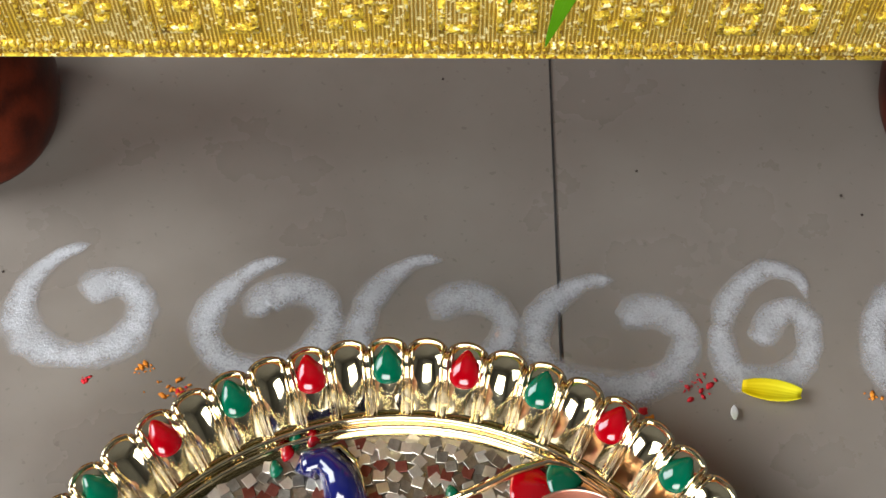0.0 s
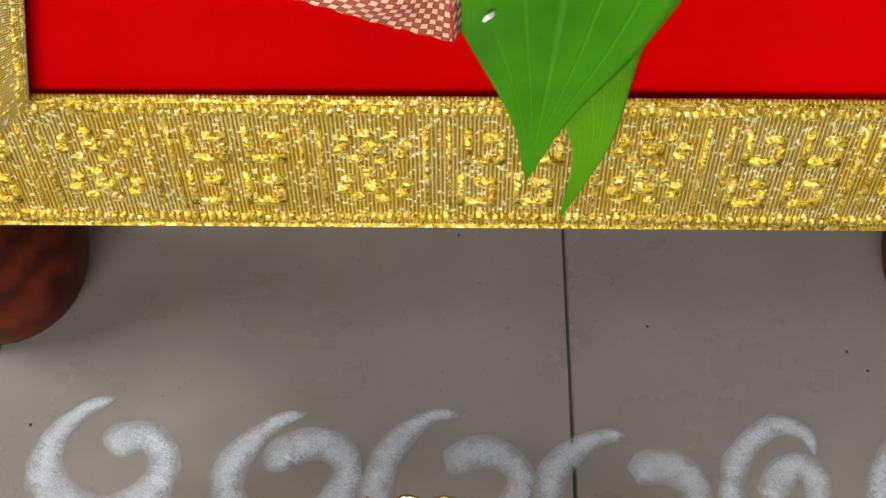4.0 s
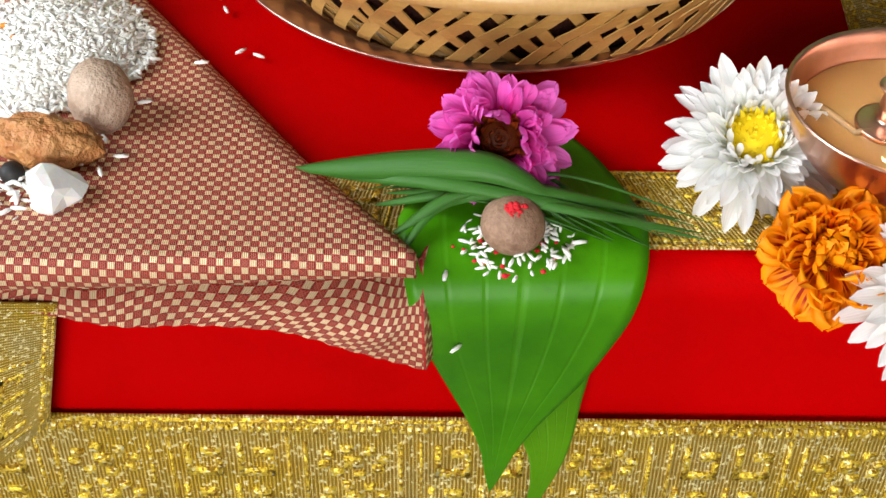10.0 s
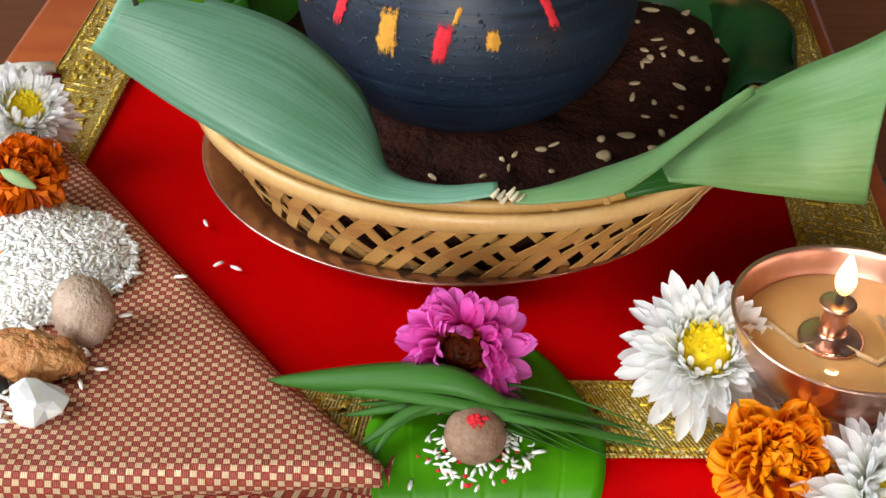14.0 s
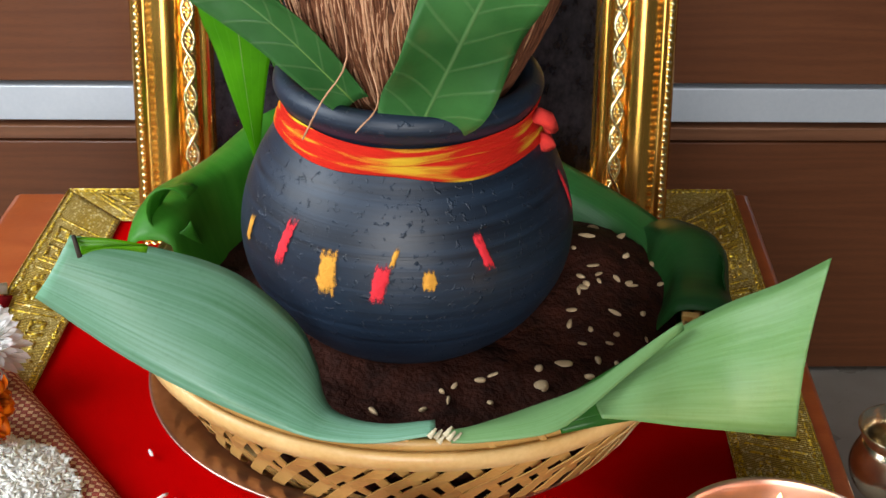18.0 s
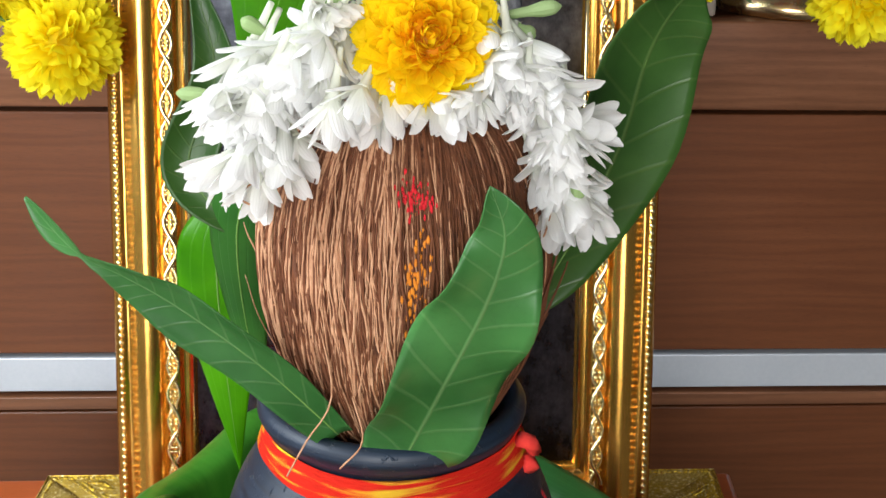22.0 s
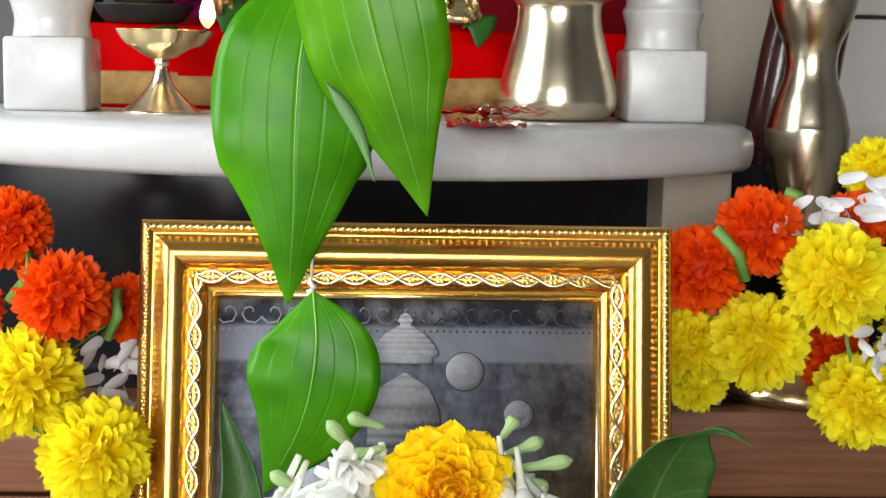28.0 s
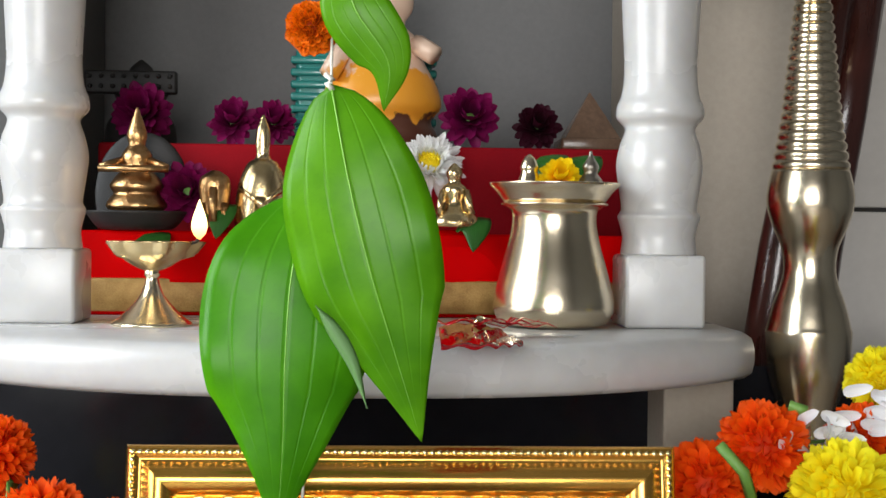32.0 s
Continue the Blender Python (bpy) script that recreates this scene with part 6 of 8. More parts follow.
tagged(part("spilt_red_powder", bm, M["kumkum"]), "red powder specks on the rice", "powder", kind="stuff")
nut("nutmeg", "pale brown wrinkled nutmeg beside the rice", "nut", Vector((-0.1590, -0.375, 0.2965)), 0.0128, "nutmeg", (0.95, 1, 1.12), 3, 0.4, rough=0.05, freq=140)
nut("dried_date", "wrinkled orange-brown dried date on the kerchief", "date", Vector((-0.1735, -0.402, 0.2955)), 0.0100, "date", (1.95, 1.05, 0.95), 0.12, 0.0, 5, rough=0.16, freq=260)
bm = bmesh.new()
bmesh.ops.create_icosphere(bm, subdivisions=2, radius=0.0125)
rng = random.Random(31)
for v in bm.verts:
    d = v.co.normalized()
    v.co *= 0.8 + 0.35 * noise.noise(d * 2.1 + Vector((4.2, 1, 0)))
    v.co = Vector((v.co.x, v.co.y, max(-0.0065, min(0.0062, v.co.z * 1.1))))
ob = part("flesh", bm, M["coconut_flesh"], thing("coconut_chip", "broken chip of white coconut flesh", "coconut chip", Vector((-0.1670, -0.4245, 0.2925))), smooth=False)
ob.rotation_euler = (0.5, 0.3, 0.9)
ob = nut("nutmeg", "small dark dried berry beside the date", "nut", Vector((-0.1845, -0.414, 0.2905)), 0.0045, "dark_idol", (1, 1, 1), 5)

# ---- betel leaves on the front edge ----
ob = leaf("betel_leaf", [(-0.006, -0.352, 0.2765), (-0.002, -0.392, 0.2785), (-0.0005, -0.430, 0.2790), (-0.001, -0.4505, 0.266), (-0.003, -0.4545, 0.232), (-0.0055, -0.4540, 0.198), (-0.009, -0.4515, 0.1565)], (1, 0.02, 0), 0.090, M["betel"], cup=0.0, wave=0.02, nu=70, nv=20, shape="heart")
tagged(ob, "broad green betel leaf draped over the front edge", "leaf")
part("stalk", tube([(-0.006, -0.352, 0.2765), (-0.008, -0.343, 0.278), (-0.012, -0.335, 0.2760)], 0.0012, 6), M["green_stem"], ob)
ob = leaf("betel_leaf", [(-0.004, -0.372, 0.2748), (0.0, -0.42, 0.2758), (0.002, -0.4335, 0.2755), (0.006, -0.4490, 0.257), (0.009, -0.4515, 0.218), (0.013, -0.4515, 0.176), (0.0048, -0.4515, 0.1324)], (1, 0.1, 0.05), 0.052, M["betel_light"], cup=0.0, wave=0.02, nu=70, nv=16, shape="heart")
tagged(ob, "second lighter betel leaf lying under the first", "leaf")

# ---- grass blades ----
bunch = thing("grass_bunch", "bunch of long green grass blades across the leaf", "grass")
for k, (a, b, c, w) in enumerate((((-0.084, -0.406, 0.288), (-0.018, -0.42, 0.303), (0.015, -0.428, 0.29), 0.013), ((-0.077, -0.406, 0.286), (-0.016, -0.427, 0.297), (0.067, -0.432, 0.277), 0.006), ((-0.05, -0.436, 0.28), (-0.024, -0.425, 0.293), (0.005, -0.423, 0.29), 0.005), ((-0.038, -0.422, 0.282), (-0.004, -0.426, 0.296), (0.059, -0.422, 0.278), 0.006), ((-0.055, -0.416, 0.279), (-0.016, -0.424, 0.292), (0.053, -0.426, 0.277), 0.005), ((-0.025, -0.418, 0.29), (0.017, -0.433, 0.292), (0.065, -0.428, 0.277), 0.004), ((-0.051, -0.414, 0.283), (-0.01, -0.424, 0.294), (0.049, -0.419, 0.28), 0.004), ((-0.045, -0.442, 0.278), (-0.033, -0.429, 0.288), (-0.01, -0.42, 0.292), 0.004))):
    leaf("blade", [a, b, c], (0.1, 1, 0.4), w, M["grass"], bunch, shape="mango", cup=0.5, nu=24, nv=4, thick=0.0003)

rng = random.Random(61)
for k in range(13):
    a = Vector((-0.049, -0.409, 0.28)) + Vector((rng.uniform(-0.012, 0.014), rng.uniform(-0.010, 0.016), 0))
    c = Vector((0.059, -0.426, 0.277)) + Vector((rng.uniform(-0.05, 0.012), rng.uniform(-0.012, 0.012), 0))
    leaf("blade", [a, a.lerp(c, 0.45) + Vector((0, rng.uniform(-0.004, 0.008), rng.uniform(0.006, 0.015))), c], (0.1, 1, 0.4), rng.uniform(0.0014, 0.003), M["grass"], bunch, shape="mango", cup=0.5, nu=14, nv=2, thick=0.0003)

# ---- cut flowers ----
def chrysanthemum(label, at, n, r, seed, name="chrysanthemum"):
    ob = thing(name, label, "flower")
    ob.matrix_world = Matrix.Translation(at) @ aim(n)
    rng = random.Random(seed)
    L = r / 0.034
    big = petal_mesh("outer_petal", 0.0280 * L, 0.0068 * L, 0.06, M["mum"], 0.6, tip=1.05)
    mid = petal_mesh("middle_petal", 0.0200 * L, 0.0050 * L, 0.22, M["mum"], 0.6, tip=1.05)
    small = petal_mesh("inner_petal", 0.0115 * L, 0.0034 * L, 0.4, M["mum"], 0.6, tip=1.05)
    bloom(ob, [(big, 20, 0.007 * L, -0.005 * L, -22, 13), (big, 24, 0.007 * L, -0.002 * L, -8, 13), (big, 24, 0.006 * L, 0.001 * L, 6, 14), (mid, 36, 0.0085 * L, 0.0015 * L, 16, 16), (mid, 36, 0.0085 * L, 0.003 * L, 28, 17), (mid, 32, 0.0085 * L, 0.004 * L, 40, 15), (small, 44, 0.0108 * L, 0.005 * L, 46, 18), (small, 30, 0.0100 * L, 0.006 * L, 58, 18)], rng)
    core = petal_mesh("floret", 0.0052 * L, 0.0019 * L, 0.2, M["mum_core"], 0.3, nu=3, nv=2)
    bm = bloom(ob, [(core, 8, 0.001, 0.0085 * L, 80, 14), (core, 14, 0.003 * L, 0.0085 * L, 74, 14), (core, 20, 0.0052 * L, 0.008 * L, 66, 14), (core, 28, 0.0075 * L, 0.0085 * L, 60, 14), (core, 32, 0.0097 * L, 0.007 * L, 50, 14)], rng, False)
    lathe(rounded([(0.0105 * L, 0.004 * L), (0.0105 * L, 0.007 * L), (0.007 * L, 0.0105 * L), (0.001, 0.012 * L)], 3), 18, bm)
    part("yellow_heart", bm, M["mum_core"], ob, "yellow heart of florets")["kind"] = "stuff"
    part("calyx", lathe([(0.001, -0.012 * L), (0.006 * L, -0.010 * L), (0.008 * L, -0.004 * L), (0.004 * L, 0.0), (0.002, 0.001 * L)], 16), M["green_stem"], ob)
    return ob


def marigold(label, at, n, r, seed, mat, core=None, name="marigold", count=190, big=1.0, wild=0.22):
    """A full double bloom of frilled petals."""
    ob = thing(name, label, "flower")
    ob.matrix_world = Matrix.Translation(at) @ aim(n)
    rng = random.Random(seed)
    L = r / 0.03
    kinds = [petal_mesh("petal", 0.0165 * L, 0.0125 * L, c, M[mat], 0.35, tip=0.85, nu=5, nv=4, notch=0.07) for c in (0.0, 0.18, -0.15)]
    n = count
    for k in range(n):
        u = (k + 0.5) / n
        polar = radians(100) * math.sqrt(1 - u)
        a = k * 2.39996 + rng.uniform(-0.2, 0.2)
        d = Vector((math.sin(polar) * math.cos(a), math.sin(polar) * math.sin(a), math.cos(polar)))
        size = (0.45 + 0.62 * (1 - u) ** 0.5) * rng.uniform(0.85, 1.12)
        m = Matrix.Translation(Vector((d.x * 0.0125 * L, d.y * 0.0125 * L, d.z * 0.0085 * L))) @ d.to_track_quat("X", "Z").to_matrix().to_4x4() @ Matrix.Rotation(rng.gauss(0, 0.6), 4, "X") @ Matrix.Rotation(rng.gauss(0, wild), 4, "Y") @ Matrix.Scale(size * big, 4)
        piece("petal", kinds[k % 3], ob, m=m)
    f = petal_mesh("floret", 0.0062 * L, 0.0042 * L, 0.3, M[core or mat], 0.3, nu=3, nv=2)
    bm = bloom(ob, [(f, 10, 0.001, 0.0095 * L, 80, 16), (f, 18, 0.0035 * L, 0.0095 * L, 72, 16), (f, 24, 0.0065 * L, 0.009 * L, 62, 16), (f, 28, 0.009 * L, 0.007 * L, 52, 16)], rng, False)
    lathe(rounded([(0.0125 * L, -0.004 * L), (0.0115 * L, 0.004 * L), (0.0075 * L, 0.0095 * L), (0.001, 0.0115 * L)], 3), 18, bm)
    part("heart", bm, M[core or mat], ob)["kind"] = "stuff"
    part("calyx", lathe([(0.001, -0.018 * L), (0.006 * L, -0.014 * L), (0.009 * L, -0.008 * L), (0.005 * L, -0.005 * L), (0.002, -0.004 * L)], 16), M["green_stem"], ob)
    return ob


def frilled_marigold(label, at, n, r, seed, mat):
    """A half-double bloom of broad ruffled petals round a tuft of florets."""
    ob = thing("marigold", label, "flower")
    ob.matrix_world = Matrix.Translation(at) @ aim(n)
    rng, L = random.Random(seed), r / 0.03
    a = petal_mesh("outer_petal", 0.0225 * L, 0.0165 * L, 0.02, M[mat], 0.3, tip=1.15, nv=10, notch=0.14, ruffle=0.15)
    b = petal_mesh("middle_petal", 0.0175 * L, 0.0130 * L, 0.2, M[mat], 0.4, tip=1.15, nv=10, notch=0.16, ruffle=0.17)
    c = petal_mesh("inner_petal", 0.0115 * L, 0.0080 * L, 0.4, M[mat], 0.5, tip=1.1, nv=8, notch=0.16, ruffle=0.18)
    bloom(ob, [(a, 13, 0.006 * L, -0.006 * L, -26, 16), (a, 14, 0.007 * L, -0.002 * L, -8, 18), (b, 15, 0.007 * L, 0.001 * L, 10, 20), (b, 15, 0.0065 * L, 0.003 * L, 28, 22), (c, 18, 0.0065 * L, 0.004 * L, 44, 24), (c, 14, 0.0055 * L, 0.0045 * L, 58, 24)], rng)
    f = petal_mesh("floret", 0.0055 * L, 0.0030 * L, 0.3, M["rust_floret"], 0.3, nu=3, nv=2)
    bm = bloom(ob, [(f, 10, 0.001, 0.006 * L, 80, 18), (f, 16, 0.003 * L, 0.006 * L, 72, 18), (f, 22, 0.0055 * L, 0.005 * L, 60, 18)], rng, False)
    lathe(rounded([(0.0065 * L, 0.0), (0.006 * L, 0.003 * L), (0.004 * L, 0.007 * L), (0.001, 0.008 * L)], 3), 16, bm)
    part("heart", bm, M["rust_floret"], ob, "rust-coloured tuft of florets")["kind"] = "stuff"
    part("calyx", lathe([(0.001, -0.018 * L), (0.005 * L, -0.014 * L), (0.008 * L, -0.008 * L), (0.004 * L, -0.004 * L), (0.002, -0.003 * L)], 16), M["green_stem"], ob)


chrysanthemum("white chrysanthemum with a yellow heart on the cloth", (0.085, -0.3965, 0.294), (-0.16, -0.55, 0.85), 0.0325, 1)
chrysanthemum("white chrysanthemum at the cloth's front edge", (0.135, -0.47, 0.29), (0.3, -0.6, 0.8), 0.031, 2)
chrysanthemum("white chrysanthemum beside the rice", (-0.216, -0.233, 0.304), (0.4, -0.4, 0.8), 0.028, 3)
ob = thing("zinnia", "magenta zinnia with a rust-coloured heart", "flower")
ob.matrix_world = Matrix.Translation((-0.0088, -0.3985, 0.2965)) @ aim((-0.05, -0.80, 0.62))
zp = petal_mesh("outer_petal", 0.0195, 0.0086, 0.14, M["zinnia"], 0.5, tip=0.95, notch=0.06, nv=6, ruffle=0.05)
zq = petal_mesh("inner_petal", 0.0150, 0.0074, 0.40, M["zinnia"], 0.7, tip=0.95, notch=0.08, nv=6, ruffle=0.06)
bloom(ob, [(zp, 20, 0.008, -0.006, -20, 18), (zp, 22, 0.008, -0.002, 0, 20), (zq, 26, 0.0085, 0.000, 14, 24), (zq, 26, 0.009, 0.002, 30, 26), (zq, 22, 0.009, 0.003, 48, 28)], random.Random(8))
zc = petal_mesh("floret", 0.0048, 0.0026, 0.2, M["zinnia_core"], 0.3, nu=3, nv=2)
bm = bloom(ob, [(zc, 10, 0.001, 0.007, 78, 14), (zc, 18, 0.0035, 0.007, 70, 14), (zc, 24, 0.006, 0.006, 60, 14), (zc, 26, 0.008, 0.004, 48, 14)], random.Random(4), False)
lathe(rounded([(0.0085, 0.0), (0.0085, 0.003), (0.006, 0.0075), (0.001, 0.009)], 3), 18, bm)
part("heart", bm, M["zinnia_core"], ob, "rust-brown heart of florets")["kind"] = "stuff"
part("calyx", lathe([(0.002, -0.024), (0.006, -0.020), (0.009, -0.010), (0.006, -0.006), (0.002, -0.004)], 14), M["green_stem"], ob)
frilled_marigold("bright orange marigold with dark-streaked petals", (0.1015, -0.4555, 0.2935), (-0.05, -0.6, 0.8), 0.0258, 5, "marigold")
frilled_marigold("rust-orange marigold with dark petals beside the rice", (-0.2035, -0.284, 0.303), (0.35, -0.35, 0.85), 0.0225, 6, "marigold_dark")
bud = lathe(rounded([(0.0005, 0), (0.0025, 0.004), (0.003, 0.010), (0.0015, 0.016), (0.0005, 0.018)], 3), 12)
tagged(part("flower_bud", bud, M["bud"], m=Matrix.Translation((-0.2065, -0.303, 0.317)) @ aim((1, -0.4, -0.3))), "pale green flower bud lying on the marigold", "bud")
marigold("golden yellow marigold crowning the coconut", (0.0068, -0.2800, 0.6155), (0.02, -0.93, 0.36), 0.0325, 7, "marigold_yellow", core="marigold_heart", count=298, big=0.80, wild=0.34)

# ---- tuberose garland on the coconut ----
garland = thing("tuberose_garland", "strand of white tuberose blossoms draped over the coconut", "flower garland")
tp = petal_mesh("petal", 0.0200, 0.0078, 0.04, M["tuberose"], 0.4, tip=0.8)
def blossom_mesh(seed):
    rng, bm = random.Random(seed), bmesh.new()
    lathe(rounded([(0.0012, -0.018), (0.0015, -0.010), (0.0022, -0.002), (0.0032, 0.001)], 3), 8, bm)
    for k in range(10):
        m = Matrix.Rotation(k * 2.2 + rng.uniform(-0.2, 0.2), 4, "Z") @ Matrix.Translation((0.0016, 0, 0)) @ Matrix.Rotation(radians(-(rng.uniform(38, 62) if k < 6 else 74)), 4, "Y")
        n = len(bm.verts)
        bm.from_mesh(tp)
        bm.verts.ensure_lookup_table()
        for v in bm.verts[n:]:
            v.co = m @ v.co
    me = bpy.data.meshes.new("blossom")
    bm.to_mesh(me)
    bm.free()
    for p in me.polygons:
        p.use_smooth = True
    me.materials.append(M["tuberose"])
    return me


BL = [blossom_mesh(k) for k in range(4)]
rng = random.Random(12)


def strand(path, count, spread, out, down, depth=0.012):
    for k in range(count):
        u = (k + rng.uniform(0.1, 0.9)) / count
        p = bez(path, u) + Vector((rng.gauss(0, spread), rng.uniform(-depth, depth * 0.4), rng.gauss(0, spread * 0.8)))
        d = Vector((out * rng.uniform(0.1, 1.0) + rng.gauss(0, 0.25), -0.55 + rng.gauss(0, 0.3), down + rng.gauss(0, 0.3)))
        piece("blossom", BL[k % 4], garland, m=Matrix.Translation(p) @ aim(d, rng.uniform(0, 360)) @ Matrix.Scale(rng.uniform(0.85, 1.15), 4))


strand([(-0.018, -0.262, 0.62), (-0.036, -0.272, 0.611), (-0.055, -0.275, 0.596), (-0.062, -0.277, 0.572)], 44, 0.0085, -0.45, -0.8)
strand([(-0.004, -0.276, 0.600), (-0.014, -0.279, 0.598), (-0.027, -0.281, 0.596)], 9, 0.004, -0.2, -0.9)
strand([(0.027, -0.278, 0.613), (0.045, -0.275, 0.603), (0.059, -0.266, 0.577), (0.068, -0.246, 0.536)], 38, 0.0062, 0.35, -0.8, 0.008)
strand([(0.009, -0.276, 0.599), (0.024, -0.279, 0.599)], 4, 0.003, 0.1, -0.9)
buds = lathe(rounded([(0.0004, 0), (0.0016, 0.004), (0.0020, 0.014), (0.0030, 0.020), (0.0026, 0.025), (0.0005, 0.028)], 3), 10)
bme = bpy.data.meshes.new("bud")
buds.to_mesh(bme)
buds.free()
bme.materials.append(M["bud"])
for a, b in (((-0.027, -0.265, 0.625), (-0.041, -0.265, 0.641)), ((-0.018, -0.26, 0.637), (-0.033, -0.262, 0.642)), ((-0.048, -0.27, 0.612), (-0.063, -0.27, 0.621)), ((0.029, -0.262, 0.633), (0.035, -0.26, 0.642)), ((0.032, -0.268, 0.622), (0.057, -0.27, 0.627)), ((0.03, -0.262, 0.626), (0.046, -0.262, 0.633)), ((-0.018, -0.268, 0.631), (-0.031, -0.268, 0.627)), ((0.064, -0.272, 0.57), (0.068, -0.27, 0.55)), ((-0.062, -0.275, 0.592), (-0.088, -0.272, 0.593)), ((0.036, -0.27, 0.621), (0.047, -0.275, 0.616))):
    d = Vector(b) - Vector(a)
    piece("bud", bme, garland, "pale green tuberose bud", Matrix.Translation(a) @ aim(d) @ Matrix.Diagonal((1, 1, d.length / 0.028, 1)))
part("garland_thread", tube([(-0.018, -0.258, 0.619), (-0.006, -0.28, 0.615), (0.007, -0.292, 0.601), (0.027, -0.268, 0.614)], 0.0008, 5), M["white_string"], garland)

# ---- brass oil lamp on the cloth ----
LC = Vector((0.1370, -0.4050, 0.2725))
lampo = thing("oil_lamp", "copper-toned oil lamp bowl with a burning wick", "lamp", LC)
part("bowl", lathe(rounded([(0.016, 0.0), (0.018, 0.003), (0.010, 0.007), (0.012, 0.011), (0.030, 0.020), (0.041, 0.033), (0.0452, 0.047), (0.0458, 0.0475), (0.0440, 0.0475), (0.040, 0.034), (0.029, 0.024), (0.001, 0.020)], 5), 72, cap=False), M["copper"], lampo)
part("oil", lathe([(0.001, 0.0372), (0.0405, 0.0372), (0.0412, 0.0365), (0.001, 0.030)], 64, cap=False), M["oil"], lampo, "clear golden lamp oil")
WICK = (-0.0080, -0.0015, -0.0045)
part("wick_holder", lathe(rounded([(0.0120, 0.0415), (0.0120, 0.0435), (0.0085, 0.0440), (0.0045, 0.0455), (0.0052, 0.051), (0.0045, 0.056), (0.0062, 0.058), (0.0068, 0.0595), (0.003, 0.060)], 3), 28), M["copper"], lampo, m=Matrix.Translation(WICK))
part("wick", tube([(0.0, 0, 0.059), (0.0003, 0, 0.0625), (0.001, 0, 0.065)], 0.0015, 8), M["char"], lampo, "charred cotton wick tip", m=Matrix.Translation(WICK))
part("wick_tail", tube([(-0.004, -0.007, 0.0385), (0.006, -0.016, 0.0378), (0.016, -0.008, 0.0378), (0.014, 0.012, 0.0378)], 0.0013, 6), M["wick"], lampo)
part("wick_tail", tube([(-0.013, -0.005, 0.0385), (-0.021, -0.006, 0.0378), (-0.028, 0.006, 0.0378), (-0.035, 0.014, 0.0378)], 0.0013, 6), M["wick"], lampo)
FLAME = rounded([(0.0004, 0.0), (0.0030, 0.003), (0.0040, 0.007), (0.0030, 0.012), (0.0012, 0.017), (0.0002, 0.020)], 4)
part("flame", lathe(FLAME, 18), M["flame"], lampo, "small yellow flame", m=Matrix.Translation(WICK) @ Matrix.Translation((0.001, 0, 0.0625)))
lamp("lamp_flame_light", "POINT", Matrix.Translation(LC + Vector((-0.007, -0.0015, 0.0755))), 0.10, (1.0, 0.62, 0.28), radius=0.004)

# ---- incense holder standing at the stool's side ----
IC = Vector((0.238, -0.262, 0.0))
holder = thing("incense_holder", "tall brass incense cup with a yellow stick", "incense holder", IC)
part("stand", lathe(rounded([(0.045, 0.0), (0.046, 0.006), (0.03, 0.014), (0.010, 0.03), (0.008, 0.10), (0.012, 0.12), (0.008, 0.14), (0.008, 0.225), (0.013, 0.235)], 4), 40), M["brass"], holder)
part("cup", lathe(rounded([(0.008, 0.232), (0.018, 0.238), (0.0225, 0.250), (0.019, 0.262), (0.0165, 0.266), (0.021, 0.272), (0.0195, 0.2725), (0.0150, 0.264), (0.014, 0.245), (0.001, 0.24)], 4), 40, cap=False), M["pale_brass"], holder)
part("incense_stick", tube([(0.004, 0.0, 0.248), (0.03, 0.004, 0.30), (0.064, 0.006, 0.365)], 0.0012, 6), M["turmeric"], holder, "yellow incense stick")

# ---- on the marble shelf ----
lota = thing("water_pot", "polished pale brass water pot with a wide lip", "pot", (0.107, 0.205, SZ1))
part("body", lathe(rounded([(0.022, 0.0), (0.036, 0.002), (0.0425, 0.010), (0.0430, 0.020), (0.0395, 0.036), (0.0335, 0.058), (0.0305, 0.072), (0.0305, 0.082), (0.034, 0.086), (0.038, 0.0875), (0.0375, 0.089), (0.030, 0.0885)], 5), 64), M["pale_brass"], lota)
part("lid_dish", lathe(rounded([(0.030, 0.088), (0.036, 0.0895), (0.041, 0.096), (0.0465, 0.1015), (0.0460, 0.103), (0.038, 0.097), (0.002, 0.094)], 4), 64, cap=False), M["pale_brass"], lota, "shallow brass dish on top")

diya = thing("standing_diya", "footed brass lamp with a lit wick", "lamp", (-0.176, 0.185, SZ1))
part("foot", lathe(rounded([(0.027, 0.0), (0.0275, 0.002), (0.020, 0.008), (0.009, 0.020), (0.0045, 0.032), (0.0055, 0.036), (0.0045, 0.040)], 5), 40), M["pale_brass"], diya)
bm = lathe(rounded([(0.0045, 0.038), (0.012, 0.041), (0.022, 0.048), (0.0285, 0.0575), (0.0275, 0.0578), (0.020, 0.051), (0.001, 0.046)], 4), 60, cap=False)
for v in bm.verts:
    a = math.atan2(v.co.y, v.co.x)
    r = math.hypot(v.co.x, v.co.y)
    if r > 0.02:
        k = 1 + 0.28 * max(0, math.cos(5 * (a - 0.1))) ** 4
        v.co.x, v.co.y = v.co.x * k, v.co.y * k
part("bowl", bm, M["brass"], diya, "five-lobed brass bowl")
part("wick", tube([(0.022, -0.004, 0.056), (0.031, -0.006, 0.0585), (0.033, -0.006, 0.061)], 0.0012, 6), M["char"], diya)
part("flame", lathe(FLAME, 18), M["flame"], diya, "small yellow flame", m=Matrix.Translation((0.0330, -0.006, 0.060)) @ Matrix.Scale(1.4, 4))
lamp("diya_flame_light", "POINT", Matrix.Translation((-0.143, 0.179, SZ1 + 0.084)), 0.10, (1.0, 0.62, 0.28), radius=0.004)

